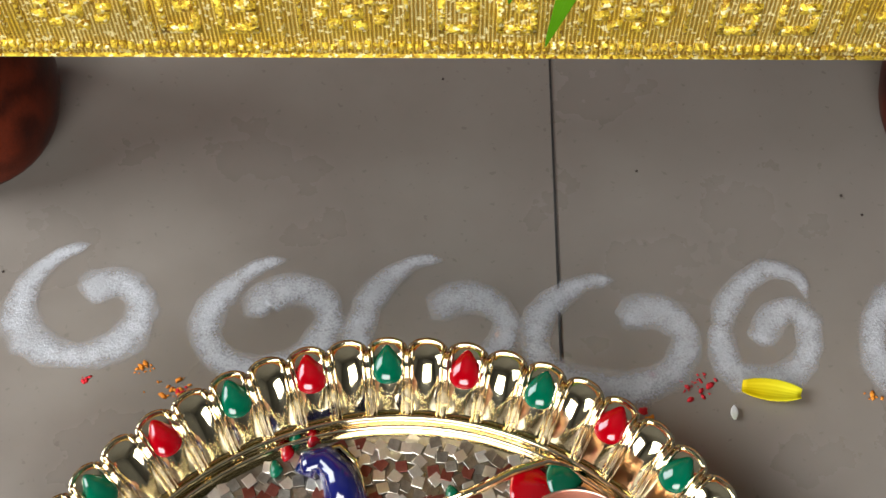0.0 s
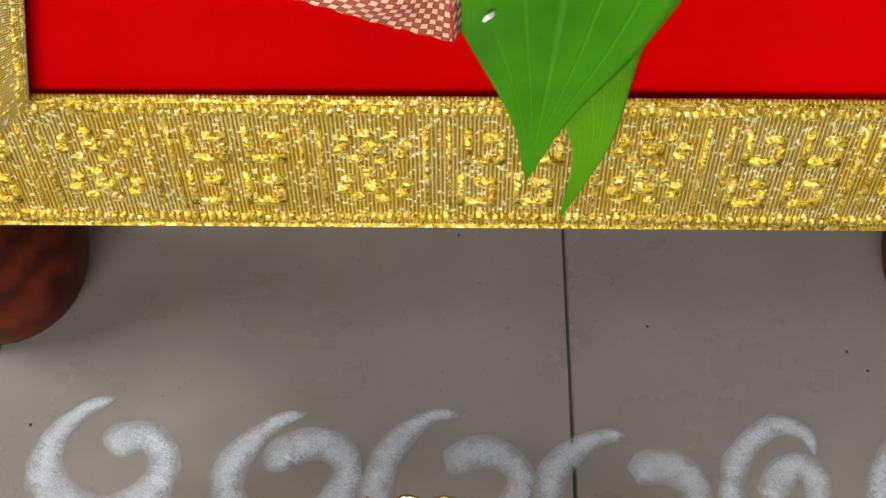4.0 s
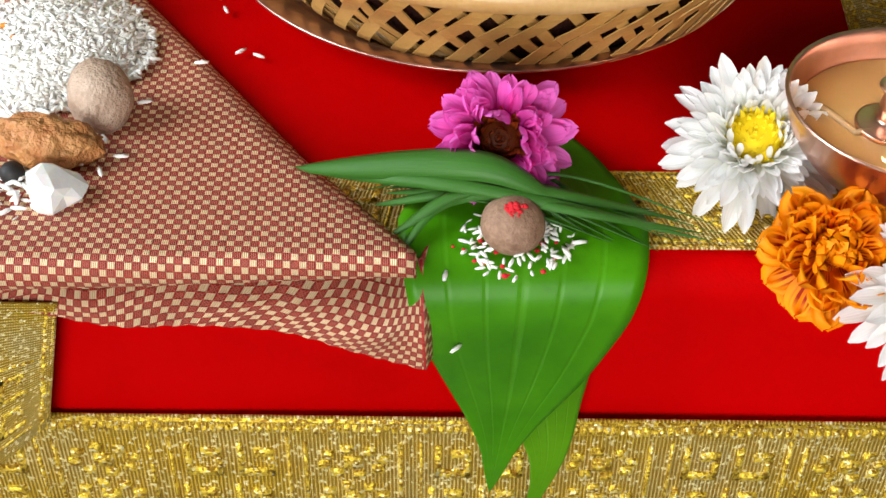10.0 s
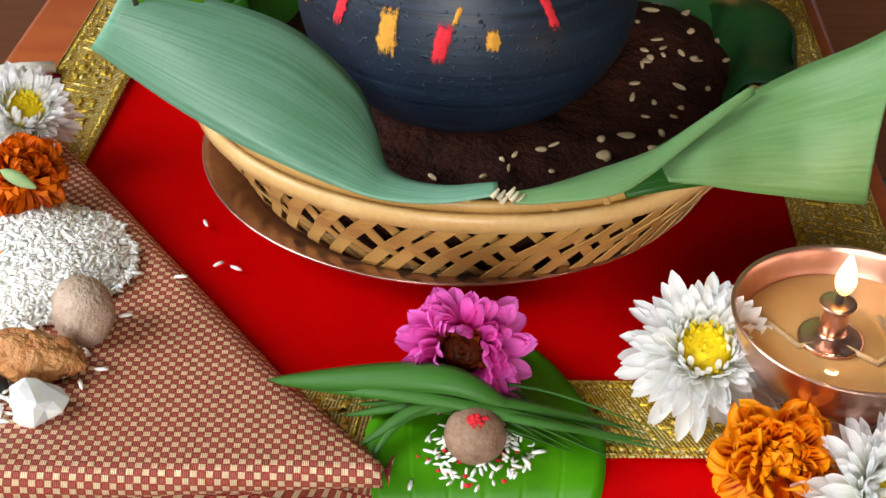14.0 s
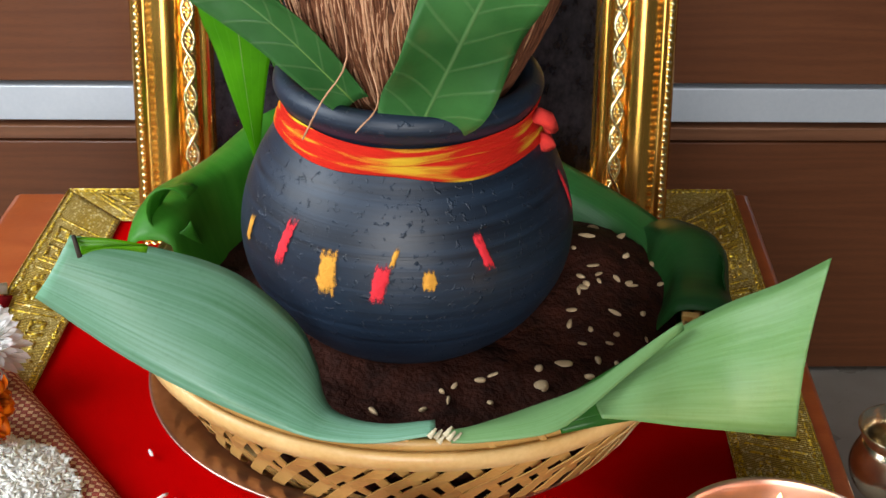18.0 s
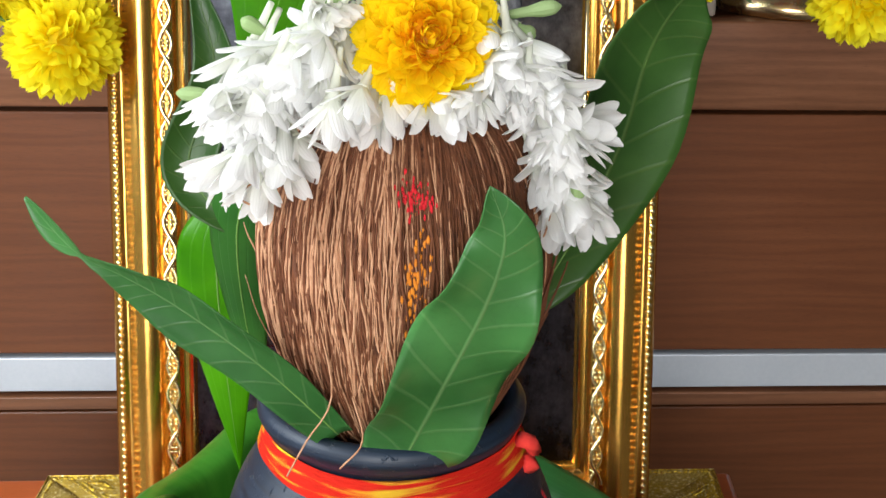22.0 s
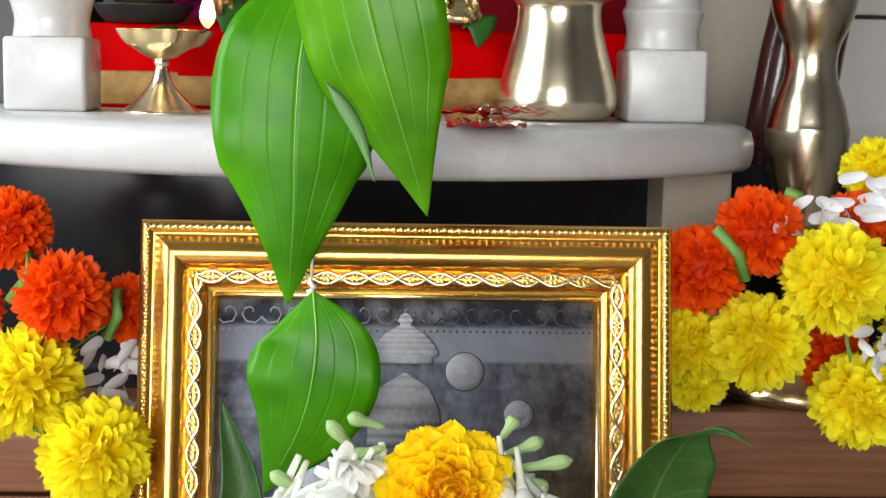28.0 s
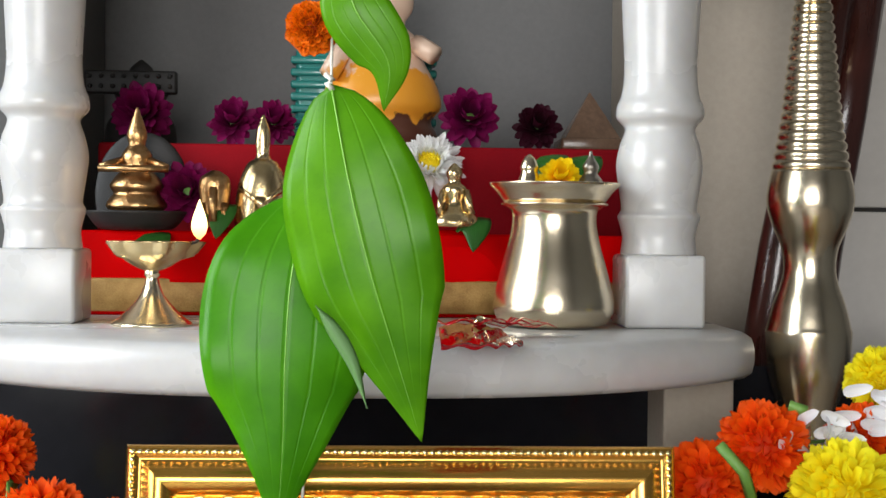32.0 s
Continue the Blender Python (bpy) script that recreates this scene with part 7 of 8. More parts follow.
steps = thing("red_covered_steps", "stepped stand covered in red cloth with gold trim", "stand", (SX, 0.30, SZ1))
part("lower_step", box((-0.22, 0.0, 0.0), (0.225, 0.09, 0.066), 0.003), M["satin"], steps)
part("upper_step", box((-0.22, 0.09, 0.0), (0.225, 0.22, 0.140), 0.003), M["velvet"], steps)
part("gold_trim", box((-0.221, -0.003, 0.003), (0.226, 0.0005, 0.029), 0.001), M["trim"], steps, "gold brocade trim")
for x, w in ((-0.10, 0.075), (0.075, 0.06)):
    part("draped_cushion", lathe(rounded([(w, 0.0), (w * 0.98, 0.02), (w * 0.8, 0.04), (w * 0.4, 0.054), (0.001, 0.058)], 4), 40), M["satin"], steps, m=Matrix.Translation((x, 0.012, 0.026)) @ Matrix.Diagonal((1, 0.25, 0.75, 1)))


def figurine(name, label, at, profile, mat, arms=(), scale=1.0, seg=24, flat=0.8):
    """A small idol as one plain body: stacked turned forms with simple limbs."""
    bm = lathe([(r * scale, z * scale) for r, z in rounded(profile, 4)], seg)
    for v in bm.verts:
        v.co.y *= flat
    for a, b, r in arms:
        tube([Vector(a) * scale, (Vector(a) + Vector(b)) / 2 * scale + Vector((0, -0.002, 0)), Vector(b) * scale], r * scale, 8, bm)
    ob = part(name, bm, mat)
    ob.location = at
    return tagged(ob, label, "figurine")


SIT = [(0.020, 0.0), (0.024, 0.004), (0.021, 0.010), (0.018, 0.014), (0.021, 0.020), (0.016, 0.028), (0.011, 0.034), (0.012, 0.044), (0.008, 0.050), (0.0065, 0.053), (0.008, 0.060), (0.006, 0.068), (0.003, 0.076), (0.001, 0.082)]
Z1, Z2 = SZ1 + 0.066, SZ1 + 0.140
tray = tagged(part("round_stand", lathe(rounded([(0.02, 0.0), (0.03, 0.002), (0.038, 0.012), (0.039, 0.015), (0.034, 0.015), (0.001, 0.014)], 3), 40), M["dark_idol"]), "dark round metal stand under an idol", "stand")
tray.location = (-0.2105, 0.318, Z1)
tagged(part("arch_backing", lathe(rounded([(0.036, 0.0), (0.038, 0.02), (0.032, 0.045), (0.018, 0.062), (0.001, 0.068)], 4), 30), M["dark_idol"], m=Matrix.Translation((-0.2105, 0.345, Z1 + 0.012)) @ Matrix.Diagonal((1, 0.15, 1, 1))), "dark arched panel behind an idol", "panel")
figurine("seated_idol", "small seated brass idol on a lotus base", (-0.2105, 0.318, Z1 + 0.015), SIT, M["old_brass"], (((-0.011, -0.004, 0.040), (-0.026, -0.014, 0.034), 0.003), ((0.011, -0.004, 0.040), (0.026, -0.014, 0.034), 0.003), ((-0.027, -0.015, 0.033), (0.027, -0.015, 0.033), 0.0028)))
figurine("elephant_figurine", "small brass elephant figurine standing upright", (-0.147, 0.3, 0.814), [(0.010, 0.0), (0.011, 0.010), (0.0115, 0.022), (0.0125, 0.030), (0.011, 0.038), (0.004, 0.043), (0.001, 0.044)], M["old_brass"], (((0, -0.008, 0.030), (0, -0.012, 0.004), 0.0035), ((-0.008, -0.005, 0.018), (-0.008, -0.006, 0.0), 0.0035), ((0.008, -0.005, 0.018), (0.008, -0.006, 0.0), 0.0035)))
figurine("arched_idol", "small brass idol with an arched robe and tall crown", (-0.1105, 0.306, 0.816), [(0.021, 0.0), (0.022, 0.006), (0.021, 0.020), (0.018, 0.036), (0.012, 0.048), (0.0055, 0.053), (0.006, 0.064), (0.0052, 0.074), (0.003, 0.080), (0.001, 0.086)], M["brass"], (((-0.016, -0.008, 0.028), (0, -0.015, 0.016), 0.003), ((0.016, -0.008, 0.028), (0, -0.015, 0.016), 0.003), ((0, -0.016, 0.012), (0, -0.016, 0.020), 0.005)))
figurine("seated_idol", "small pale brass seated figure in meditation", (0.04, 0.302, 0.816), [(0.019, 0.0), (0.020, 0.004), (0.0165, 0.010), (0.009, 0.018), (0.010, 0.030), (0.005, 0.035), (0.0065, 0.042), (0.004, 0.047), (0.001, 0.050)], M["brass"], (((-0.009, -0.004, 0.028), (-0.013, -0.010, 0.010), 0.003), ((0.009, -0.004, 0.028), (0.013, -0.010, 0.010), 0.003)))
figurine("small_idol", "tiny silver idol in the brass dish", (0.088, 0.20, SZ1 + 0.0965), [(0.008, 0.0), (0.0085, 0.006), (0.006, 0.014), (0.0065, 0.018), (0.004, 0.024), (0.001, 0.027)], M["pale_brass"])
figurine("small_idol", "tiny dark silver idol in the brass dish", (0.132, 0.20, SZ1 + 0.0965), [(0.010, 0.0), (0.009, 0.008), (0.005, 0.014), (0.006, 0.019), (0.002, 0.026), (0.001, 0.030)], M["bead_dark"])
def painted_idol():
    m = Mat("painted_plaster", Roughness=0.3)
    z = m.node("SeparateXYZ", 2, {0: m.node("TexCoord", 3)})
    n = m.noise(60, 4)
    h = m.calc("ADD", z, m.calc("MULTIPLY", m.calc("SUBTRACT", n, 0.5), 0.05))
    col = m.mix(m.steep(h, 0.026, 0.029), (0.10, 0.035, 0.02), (0.80, 0.34, 0.03))
    col = m.mix(m.steep(h, 0.066, 0.070), col, (0.78, 0.56, 0.42))
    m.put("Base Color", m.mix(m.steep(h, 0.150, 0.153), col, (0.70, 0.40, 0.05)))
    m.bump(n, 0.3, 0.002)
    return m.m


figurine("glazed_idol", "painted seated idol in orange robes on a brown base", (-0.018, 0.44, Z2), [(0.046, 0.0), (0.050, 0.012), (0.044, 0.025), (0.053, 0.038), (0.049, 0.056), (0.036, 0.080), (0.031, 0.098), (0.020, 0.110), (0.027, 0.124), (0.027, 0.142), (0.022, 0.156), (0.010, 0.172), (0.001, 0.18)], painted_idol(), (((-0.030, -0.012, 0.092), (-0.046, -0.026, 0.062), 0.009), ((0.030, -0.012, 0.092), (0.046, -0.026, 0.080), 0.009), ((0, -0.022, 0.125), (0.010, -0.034, 0.085), 0.007)), flat=0.7)
rest = thing("backrest", "ribbed teal backrest behind the glazed idol", "backrest", (-0.034, 0.470, Z2))
part("panel", box((-0.062, 0.0, 0.0), (0.062, 0.018, 0.095), 0.006), M["teal_paint"], rest)
for k in range(7):
    part("rib", box((-0.066, -0.004, 0.012 + k * 0.011), (0.066, 0.016, 0.019 + k * 0.011), 0.002), M["teal_paint"], rest)
figurine("dark_statue", "black stone statue with a studded canopy", (-0.232, 0.46, Z2), [(0.032, 0.0), (0.03, 0.02), (0.02, 0.035), (0.024, 0.05), (0.012, 0.06), (0.010, 0.07), (0.001, 0.078)], M["dark_idol"])
bm = box((-0.040, 0, 0.0), (0.040, 0.012, 0.020), 0.002)
for k in range(8):
    for q in (0, 1):
        bmesh.ops.create_icosphere(bm, subdivisions=1, radius=0.0024, matrix=Matrix.Translation((-0.035 + k * 0.010, -0.002, 0.006 + q * 0.009)))
tagged(part("studded_bar", bm, M["dark_idol"], m=Matrix.Translation((-0.238, 0.438, Z2 + 0.046))), "dark metal bar with rows of round studs", "bar")
bm = bmesh.new()
bmesh.ops.create_cone(bm, segments=4, radius1=0.034, radius2=0.0008, depth=0.042, cap_ends=True)
pyr = thing("pyramid", "brown resin pyramid on a banded base", "pyramid", (0.167, 0.44, Z2))
part("cone", bm, M["pyramid"], pyr, smooth=False, m=Matrix.Translation((0, 0, 0.032)) @ Matrix.Rotation(radians(45), 4, "Z"))
part("base", box((-0.028, -0.028, 0.0), (0.028, 0.028, 0.011), 0.002), M["pyramid"], pyr)



def small_bloom(name, label, at, n, r, mat, seed, count=3):
    ob = thing(name, label, "flower")
    ob.matrix_world = Matrix.Translation(at) @ aim(n)
    rng = random.Random(seed)
    a = petal_mesh("petal", r * 0.85, r * 0.42, 0.15, M[mat], 0.4)
    rings = [(a, 13, r * 0.15, r * 0.1 * k, -5 + 24 * k, 8) for k in range(count)]
    bm = bloom(ob, rings, rng, False)
    part("petals", bm, M[mat], ob)
    part("calyx", lathe([(0.001, -r * 0.5), (r * 0.25, -r * 0.3), (r * 0.3, 0.0), (r * 0.2, r * 0.15), (0.001, r * 0.2)], 10), M["green_stem"], ob)


small_bloom("dark_flower", "deep magenta flower on the upper step", (-0.222, 0.410, Z2 + 0.024), (0, -1, 0.3), 0.028, "dark_bloom", 1, 4)
small_bloom("dark_flower", "deep magenta flower on the upper step", (-0.145, 0.41, Z2 + 0.018), (0, -1, 0.5), 0.022, "dark_bloom", 2, 4)
small_bloom("dark_flower", "deep magenta flower on the upper step", (-0.111, 0.41, Z2 + 0.018), (0.2, -1, 0.5), 0.020, "dark_bloom", 3, 4)
small_bloom("dark_flower", "deep magenta flower on the upper step", (0.058, 0.41, Z2 + 0.025), (0, -1, 0.3), 0.028, "dark_bloom", 4, 4)
small_bloom("dark_flower", "nearly black dried flower on the upper step", (0.117, 0.41, Z2 + 0.018), (0, -1, 0.4), 0.021, "dried_bloom", 5, 4)
small_bloom("dark_flower", "deep magenta flower behind the lamp flame", (-0.172, 0.335, Z1 + 0.030), (0, -1, 0.2), 0.026, "dark_bloom", 6, 4)
small_bloom("yellow_flower", "small yellow flower in the brass dish", (0.110, 0.205, SZ1 + 0.105), (0, -1, 0.5), 0.017, "marigold_yellow", 7, 4)
chrysanthemum("white chrysanthemum on the lower step", (0.0215, 0.352, Z1 + 0.056), (0, -0.9, 0.4), 0.029, 9)
for at, w in (((-0.148, 0.30, Z1 + 0.008), 0.03), ((-0.10, 0.33, Z1 + 0.03), 0.04), ((0.10, 0.235, SZ1 + 0.112), 0.035), ((0.125, 0.24, SZ1 + 0.112), 0.035), ((0.05, 0.30, Z1 + 0.0), 0.03), ((-0.20, 0.292, Z1 - 0.015), 0.035)):
    at = Vector(at)
    tagged(leaf("betel_leaf", [at + Vector((0, 0, 0.012)), at + Vector((0.006, -0.01, 0.006)), at + Vector((0.004, -0.016, -0.014))], (1, 0, 0.2), w, M["betel_dark"], cup=0.2, nu=16, nv=8), "dark green leaf laid under an idol", "leaf")
marigold("dried orange marigold tied on the string", (-0.056, -0.04, 0.92), (-0.3, -0.9, -0.3), 0.0155, 15, "marigold_dark")
foil = thing("foil_ornament", "crumpled maroon foil ornament with silver specks", "ornament", (0.052, 0.10, SZ1 + 0.001))
rng = random.Random(41)
for k in range(5):
    a = k * 1.1 + 0.4
    p = Vector((0.012 * math.cos(a), 0.012 * math.sin(a), 0.002))
    part("foil_strip", sheet(8, 2, lambda u, v: p + Vector(((u - 0.4) * 0.055 * (1 if k != 2 else 1.3), (v - 0.5) * 0.008 + 0.003 * math.sin(u * 20 + k), 0.003 + 0.004 * math.sin(u * 9 + k) ** 2 + 0.001 * k)), thick=0.0004), M["gem_red"], foil, m=Matrix.Rotation(rng.uniform(-0.4, 0.4), 4, "Z"))
part("silver_specks", lathe([(0.001, 0.0), (0.006, 0.004), (0.002, 0.009)], 7), M["gold_rim"], foil, m=Matrix.Translation((-0.006, -0.004, 0.004)))
FA, FB2 = [(0.021, 0.131, 0.747), (0.05, 0.164, 0.747), (0.061, 0.057, 0.747), (0.064, 0.004, 0.746)], [(0.015, -0.045, 0.747), (0.039, -0.04, 0.747), (0.053, -0.026, 0.747), (0.063, -0.007, 0.746)]
part("foil_base", sheet(24, 8, lambda u, v: bez(FA, u).lerp(bez(FB2, u), v) - Vector((0.052, 0.10, SZ1 + 0.001)) + Vector((0, 0, 0.0012 + 0.0022 * math.sin(v * 6 + u * 14) ** 2)), thick=0.0005), M["gem_red"], foil, "flat crumpled maroon foil")
tagged(part("loose_petal", sheet(6, 4, lambda u, v: Vector((0.016 * u, 0.007 * (v - 0.5) * math.sin(math.pi * (0.1 + 0.8 * u)), 0.002 * math.sin(3 * u))), thick=0.0003), M["mum"], m=Matrix.Translation((0.085, 0.292, Z1 + 0.002))), "pale loose petal on the lower step", "petal")

# ---- tall brass lamp and what stands to the right ----
samai = thing("tall_brass_lamp", "tall ribbed brass standing lamp beside the shrine", "lamp", (0.3060, 0.245, -0.0920))
samai.scale = (1.127, 1.127, 1.127)
part("base", lathe(rounded([(0.050, 0.5540), (0.052, 0.562), (0.040, 0.58), (0.022, 0.59), (0.017, 0.605), (0.016, 0.61)], 4), 48), M["brass"], samai)
COL = [(0.016, 0.66), (0.018, 0.68), (0.026, 0.71), (0.0285, 0.735), (0.0275, 0.742), (0.024, 0.756), (0.0185, 0.772), (0.0172, 0.783), (0.019, 0.795), (0.0245, 0.808), (0.0285, 0.822), (0.0282, 0.834), (0.0255, 0.846)]
part("baluster", lathe(rounded([(0.016, 0.605), (0.0155, 0.63), *COL], 5), 56), M["pale_brass"], samai)
bm = bmesh.new()
z = 0.846
prof = []
while z < 0.985:
    r = 0.0255 - (z - 0.846) * 0.16 if z < 0.880 else 0.0201 - (z - 0.880) * 0.10
    prof += [(r - 0.0012, z), (r, z + 0.0016), (r, z + 0.0040), (r - 0.0012, z + 0.0056)]
    z += 0.0066
part("ribbed_neck", lathe(prof, 56), M["pale_brass"], samai, "ribbed pale brass neck")
part("oil_cup", lathe(rounded([(0.012, 0.985), (0.05, 1.0), (0.06, 1.012), (0.058, 1.014), (0.01, 1.005)], 4), 48), M["brass"], samai)
M["dark_wood"] = wood_material("dark_red_polished_wood", (0.028, 0.007, 0.005), (0.055, 0.014, 0.010), 0.2, (14, 14, 3), coat=0.4)
post = thing("wooden_stand", "dark polished wooden stand leaning behind the lamp", "stand", (0.32, 0.30, 0.0))
part("post", tube([(-0.060, 0.0, 0.532), (-0.020, 0.0, 0.80), (0.002, 0.0, 0.91), (0.022, 0.0, 1.02)], 0.018, 16), M["dark_wood"], post)
part("post", tube([(-0.016, 0.02, 0.532), (0.018, 0.02, 0.80), (0.036, 0.02, 0.91), (0.052, 0.02, 1.02)], 0.018, 16), M["dark_wood"], post)
part("foot", box((-0.085, -0.02, 0.532), (0.03, 0.05, 0.546), 0.003), M["dark_wood"], post)
tilep = thing("wall_tile_panel", "pale glazed wall tiles with dark lines", "tile panel", (0.43, 0.56, 0.53))
M["grout"] = surf("beige_grout", (0.34, 0.30, 0.25), (0.40, 0.36, 0.30), 0.9, scale=60, fine=400, bump=0.3)
M["tile"] = surf("pale_glazed_tile", (0.52, 0.49, 0.45), (0.60, 0.57, 0.53), 0.3, scale=12, fine=120, bump=0.05)
for z0, z1 in ((0.0, 0.307), (0.311, 0.62), (0.624, 0.93)):
    part("tile", box((-0.04, -0.006, z0), (0.26, 0.03, z1), 0.002), M["tile"], tilep)
part("grout", box((-0.042, 0.0, -0.001), (0.262, 0.028, 0.932)), M["joint"], tilep)

# ---- garlands of cloth pompons along the cabinet ----
def pompon_mesh(name, mat, seed):
    """A ball of many frilled cloth petals."""
    rng = random.Random(seed)
    me = petal_mesh("frill", 0.0125, 0.0068, 0.05, M[mat], 0.3, tip=0.95, nu=4, nv=2, notch=0.12)
    bm = bmesh.new()
    n = 430
    for k in range(n):
        z = 1 - 2 * (k + 0.5) / n
        a = k * 2.39996 + rng.uniform(-0.2, 0.2)
        d = Vector((math.sqrt(1 - z * z) * math.cos(a), math.sqrt(1 - z * z) * math.sin(a), z))
        m = Matrix.Translation(d * 0.0185) @ d.to_track_quat("X", "Z").to_matrix().to_4x4() @ Matrix.Rotation(rng.uniform(0, 6.3), 4, "X") @ Matrix.Rotation(rng.gauss(0, 0.22), 4, "Y") @ Matrix.Scale(rng.uniform(0.8, 1.15), 4)
        at = len(bm.verts)
        bm.from_mesh(me)
        bm.verts.ensure_lookup_table()
        for v in bm.verts[at:]:
            v.co = m @ v.co
    bmesh.ops.create_icosphere(bm, subdivisions=2, radius=0.0195)
    out = bpy.data.meshes.new(name)
    bm.to_mesh(out)
    bm.free()
    for p in out.polygons:
        p.use_smooth = True
    out.materials.append(M[mat])
    return out


POM = {"y": [pompon_mesh("pompon", "pompon_yellow", k) for k in (1, 2)], "o": [pompon_mesh("pompon", "pompon_orange", k) for k in (3, 4)]}
tub = petal_mesh("plastic_petal", 0.018, 0.0075, 0.12, M["plastic_white"], 0.5)


def pompon_garland(label, balls, whites, stems, seed):
    ob = thing("pompon_garland", label, "flower garland")
    rng = random.Random(seed)
    for kind, p, r in balls:
        piece("pompon", POM[kind][rng.randrange(2)], ob, "yellow cloth pompon" if kind == "y" else "orange cloth pompon", Matrix.Translation(p) @ Euler([rng.uniform(0, 6) for _ in range(3)]).to_matrix().to_4x4() @ Matrix.Scale(r / 0.0300, 4))["kind"] = "stuff"
    for p in whites:
        for k in range(14):
            m = Matrix.Translation(Vector(p) + Vector((rng.gauss(0, 0.008), rng.gauss(0, 0.004), rng.gauss(0, 0.010)))) @ aim((rng.gauss(0, 1), -0.7, rng.gauss(0, 0.6))) @ Matrix.Rotation(radians(-70), 4, "Y")
            piece("plastic_petal", tub, ob, "white plastic petal", m)
    for a, b in stems:
        part("stem", tube([a, bez([a, Vector(a).lerp(Vector(b), 0.5) + Vector((0.004, -0.004, 0)), b], 0.5), b], 0.0036, 6), M["green_stem"], ob, "green leaf stem")
    part("cord", tube([p for _, p, _ in balls], 0.0015, 5), M["green_stem"], ob)


YL, YR = -0.045, 0.055
pompon_garland("garland of yellow and orange cloth pompons beside the frame", [("o", (-0.234, 0, 0.684), 0.024), ("o", (-0.201, -0.02, 0.648), 0.0265), ("o", (-0.17, 0.03, 0.632), 0.022), ("y", (-0.219, -0.03, 0.601), 0.0315), ("y", (-0.178, -0.045, 0.564), 0.0318), ("y", (-0.254, -0.03, 0.588), 0.031), ("o", (-0.264, -0.01, 0.639), 0.028)], [(-0.174, 0.01, 0.6), (-0.167, 0, 0.594)], [((-0.23, -0.02, 0.645), (-0.217, -0.02, 0.672)), ((-0.18, 0, 0.62), (-0.173, 0, 0.649))], 1)
pompon_garland("garland of yellow and orange cloth pompons hung along the cabinet", [("o", (0.184, 0.06, 0.657), 0.029), ("o", (0.217, 0.05, 0.683), 0.0285), ("o", (0.281, 0.06, 0.687), 0.022), ("o", (0.277, 0.07, 0.598), 0.025), ("y", (0.178, 0.06, 0.606), 0.026), ("y", (0.185, 0.065, 0.584), 0.021), ("y", (0.218, 0.04, 0.614), 0.0315), ("y", (0.258, 0.02, 0.658), 0.0340), ("y", (0.28, 0.03, 0.58), 0.0305), ("y", (0.3, 0.08, 0.72), 0.022), ("y", (0.326, 0.04, 0.613), 0.031)], [(0.248, 0.04, 0.689), (0.281, 0.01, 0.619), (0.28, 0.045, 0.701)], [((0.185, 0.03, 0.687), (0.205, 0.03, 0.655)), ((0.233, 0.05, 0.708), (0.242, 0.05, 0.703))], 2)

# ---- jewelled tray on the floor ----
TC = Vector((-0.0485, -0.679, 0.0))
tray = thing("jewelled_tray", "gold-rimmed tray with red and green gems and mosaic", "tray", TC)
part("base", lathe(rounded([(0.001, 0.002), (0.126, 0.002), (0.130, 0.004), (0.134, 0.010), (0.134, 0.012), (0.128, 0.0085), (0.001, 0.0085)], 3), 120, cap=False), M["gold_rim"], tray)
NS = 60


def scallop_mesh():
    """One fluted lobe of the rim: a hollow between two raised ribs, with a rounded outer end."""
    half = math.pi / NS

    def f(u, v):
        a = (v - 0.5) * 2 * half
        k = 2 * v - 1
        r = 0.1325 + u * (0.0200 + 0.0050 * math.sqrt(max(0.0, 1 - k * k)))
        z = 0.012 + 0.024 * math.sin(u * math.pi * 0.62) - 0.0030 * (1 - k * k) * math.sin(math.pi * min(1, u * 1.02)) ** 0.6 + 0.0016 * (1 - k * k) * u ** 3
        return Vector((r * math.cos(a), r * math.sin(a), z))
    bm = sheet(12, 8, f, thick=0.0009)
    for s in (-1, 1):
        for off in (0.74, 0.95):
            tube([f(u / 12, 0.5 + s * 0.5 * off) + Vector((0, 0, 0.0006)) for u in range(13)], 0.0007, 5, bm)
    tube([f(1.0, v / 12) for v in range(13)], 0.0010, 6, bm)
    me = bpy.data.meshes.new("rim_lobe")
    bm.to_mesh(me)
    bm.free()
    for p in me.polygons:
        p.use_smooth = True
    me.materials.append(M["gold_rim"])
    return me


LOBE = scallop_mesh()
gem = bmesh.new()
bmesh.ops.create_icosphere(gem, subdivisions=3, radius=1.0)
for v in gem.verts:
    t = v.co.x
    v.co = Vector((t * 0.0080, v.co.y * 0.0056 * (1 - 0.42 * t), v.co.z * 0.0034))
GEMS = []
for mat in ("gem_red", "gem_green"):
    me = bpy.data.meshes.new("gem")
    gem.to_mesh(me)
    for p in me.polygons:
        p.use_smooth = True
    me.materials.append(M[mat])
    GEMS.append(me)
gem.free()
for k in range(NS):
    rot = Matrix.Rotation(2 * math.pi * (k - 0.65) / NS, 4, "Z")
    piece("rim_lobe", LOBE, tray, m=rot)
    if k % 2 == 0:
        red = (k // 2) % 2
        piece("gem", GEMS[0 if red else 1], tray, "red glass gem" if red else "green glass gem", rot @ Matrix.Translation((0.1475, 0, 0.0335)) @ Matrix.Rotation(radians(-22), 4, "Y"))
for r, z in ((0.1300, 0.0125), (0.1330, 0.0150)):
    part("bead_ring", lathe([(r, z - 0.0012), (r + 0.0013, z), (r, z + 0.0013), (r - 0.0013, z), (r, z - 0.0012)], 120, cap=False), M["gold_rim"], tray)
chip = box((-0.0024, -0.0024, 0.0), (0.0024, 0.0024, 0.0006), 0.0002, segments=1)
CH = []
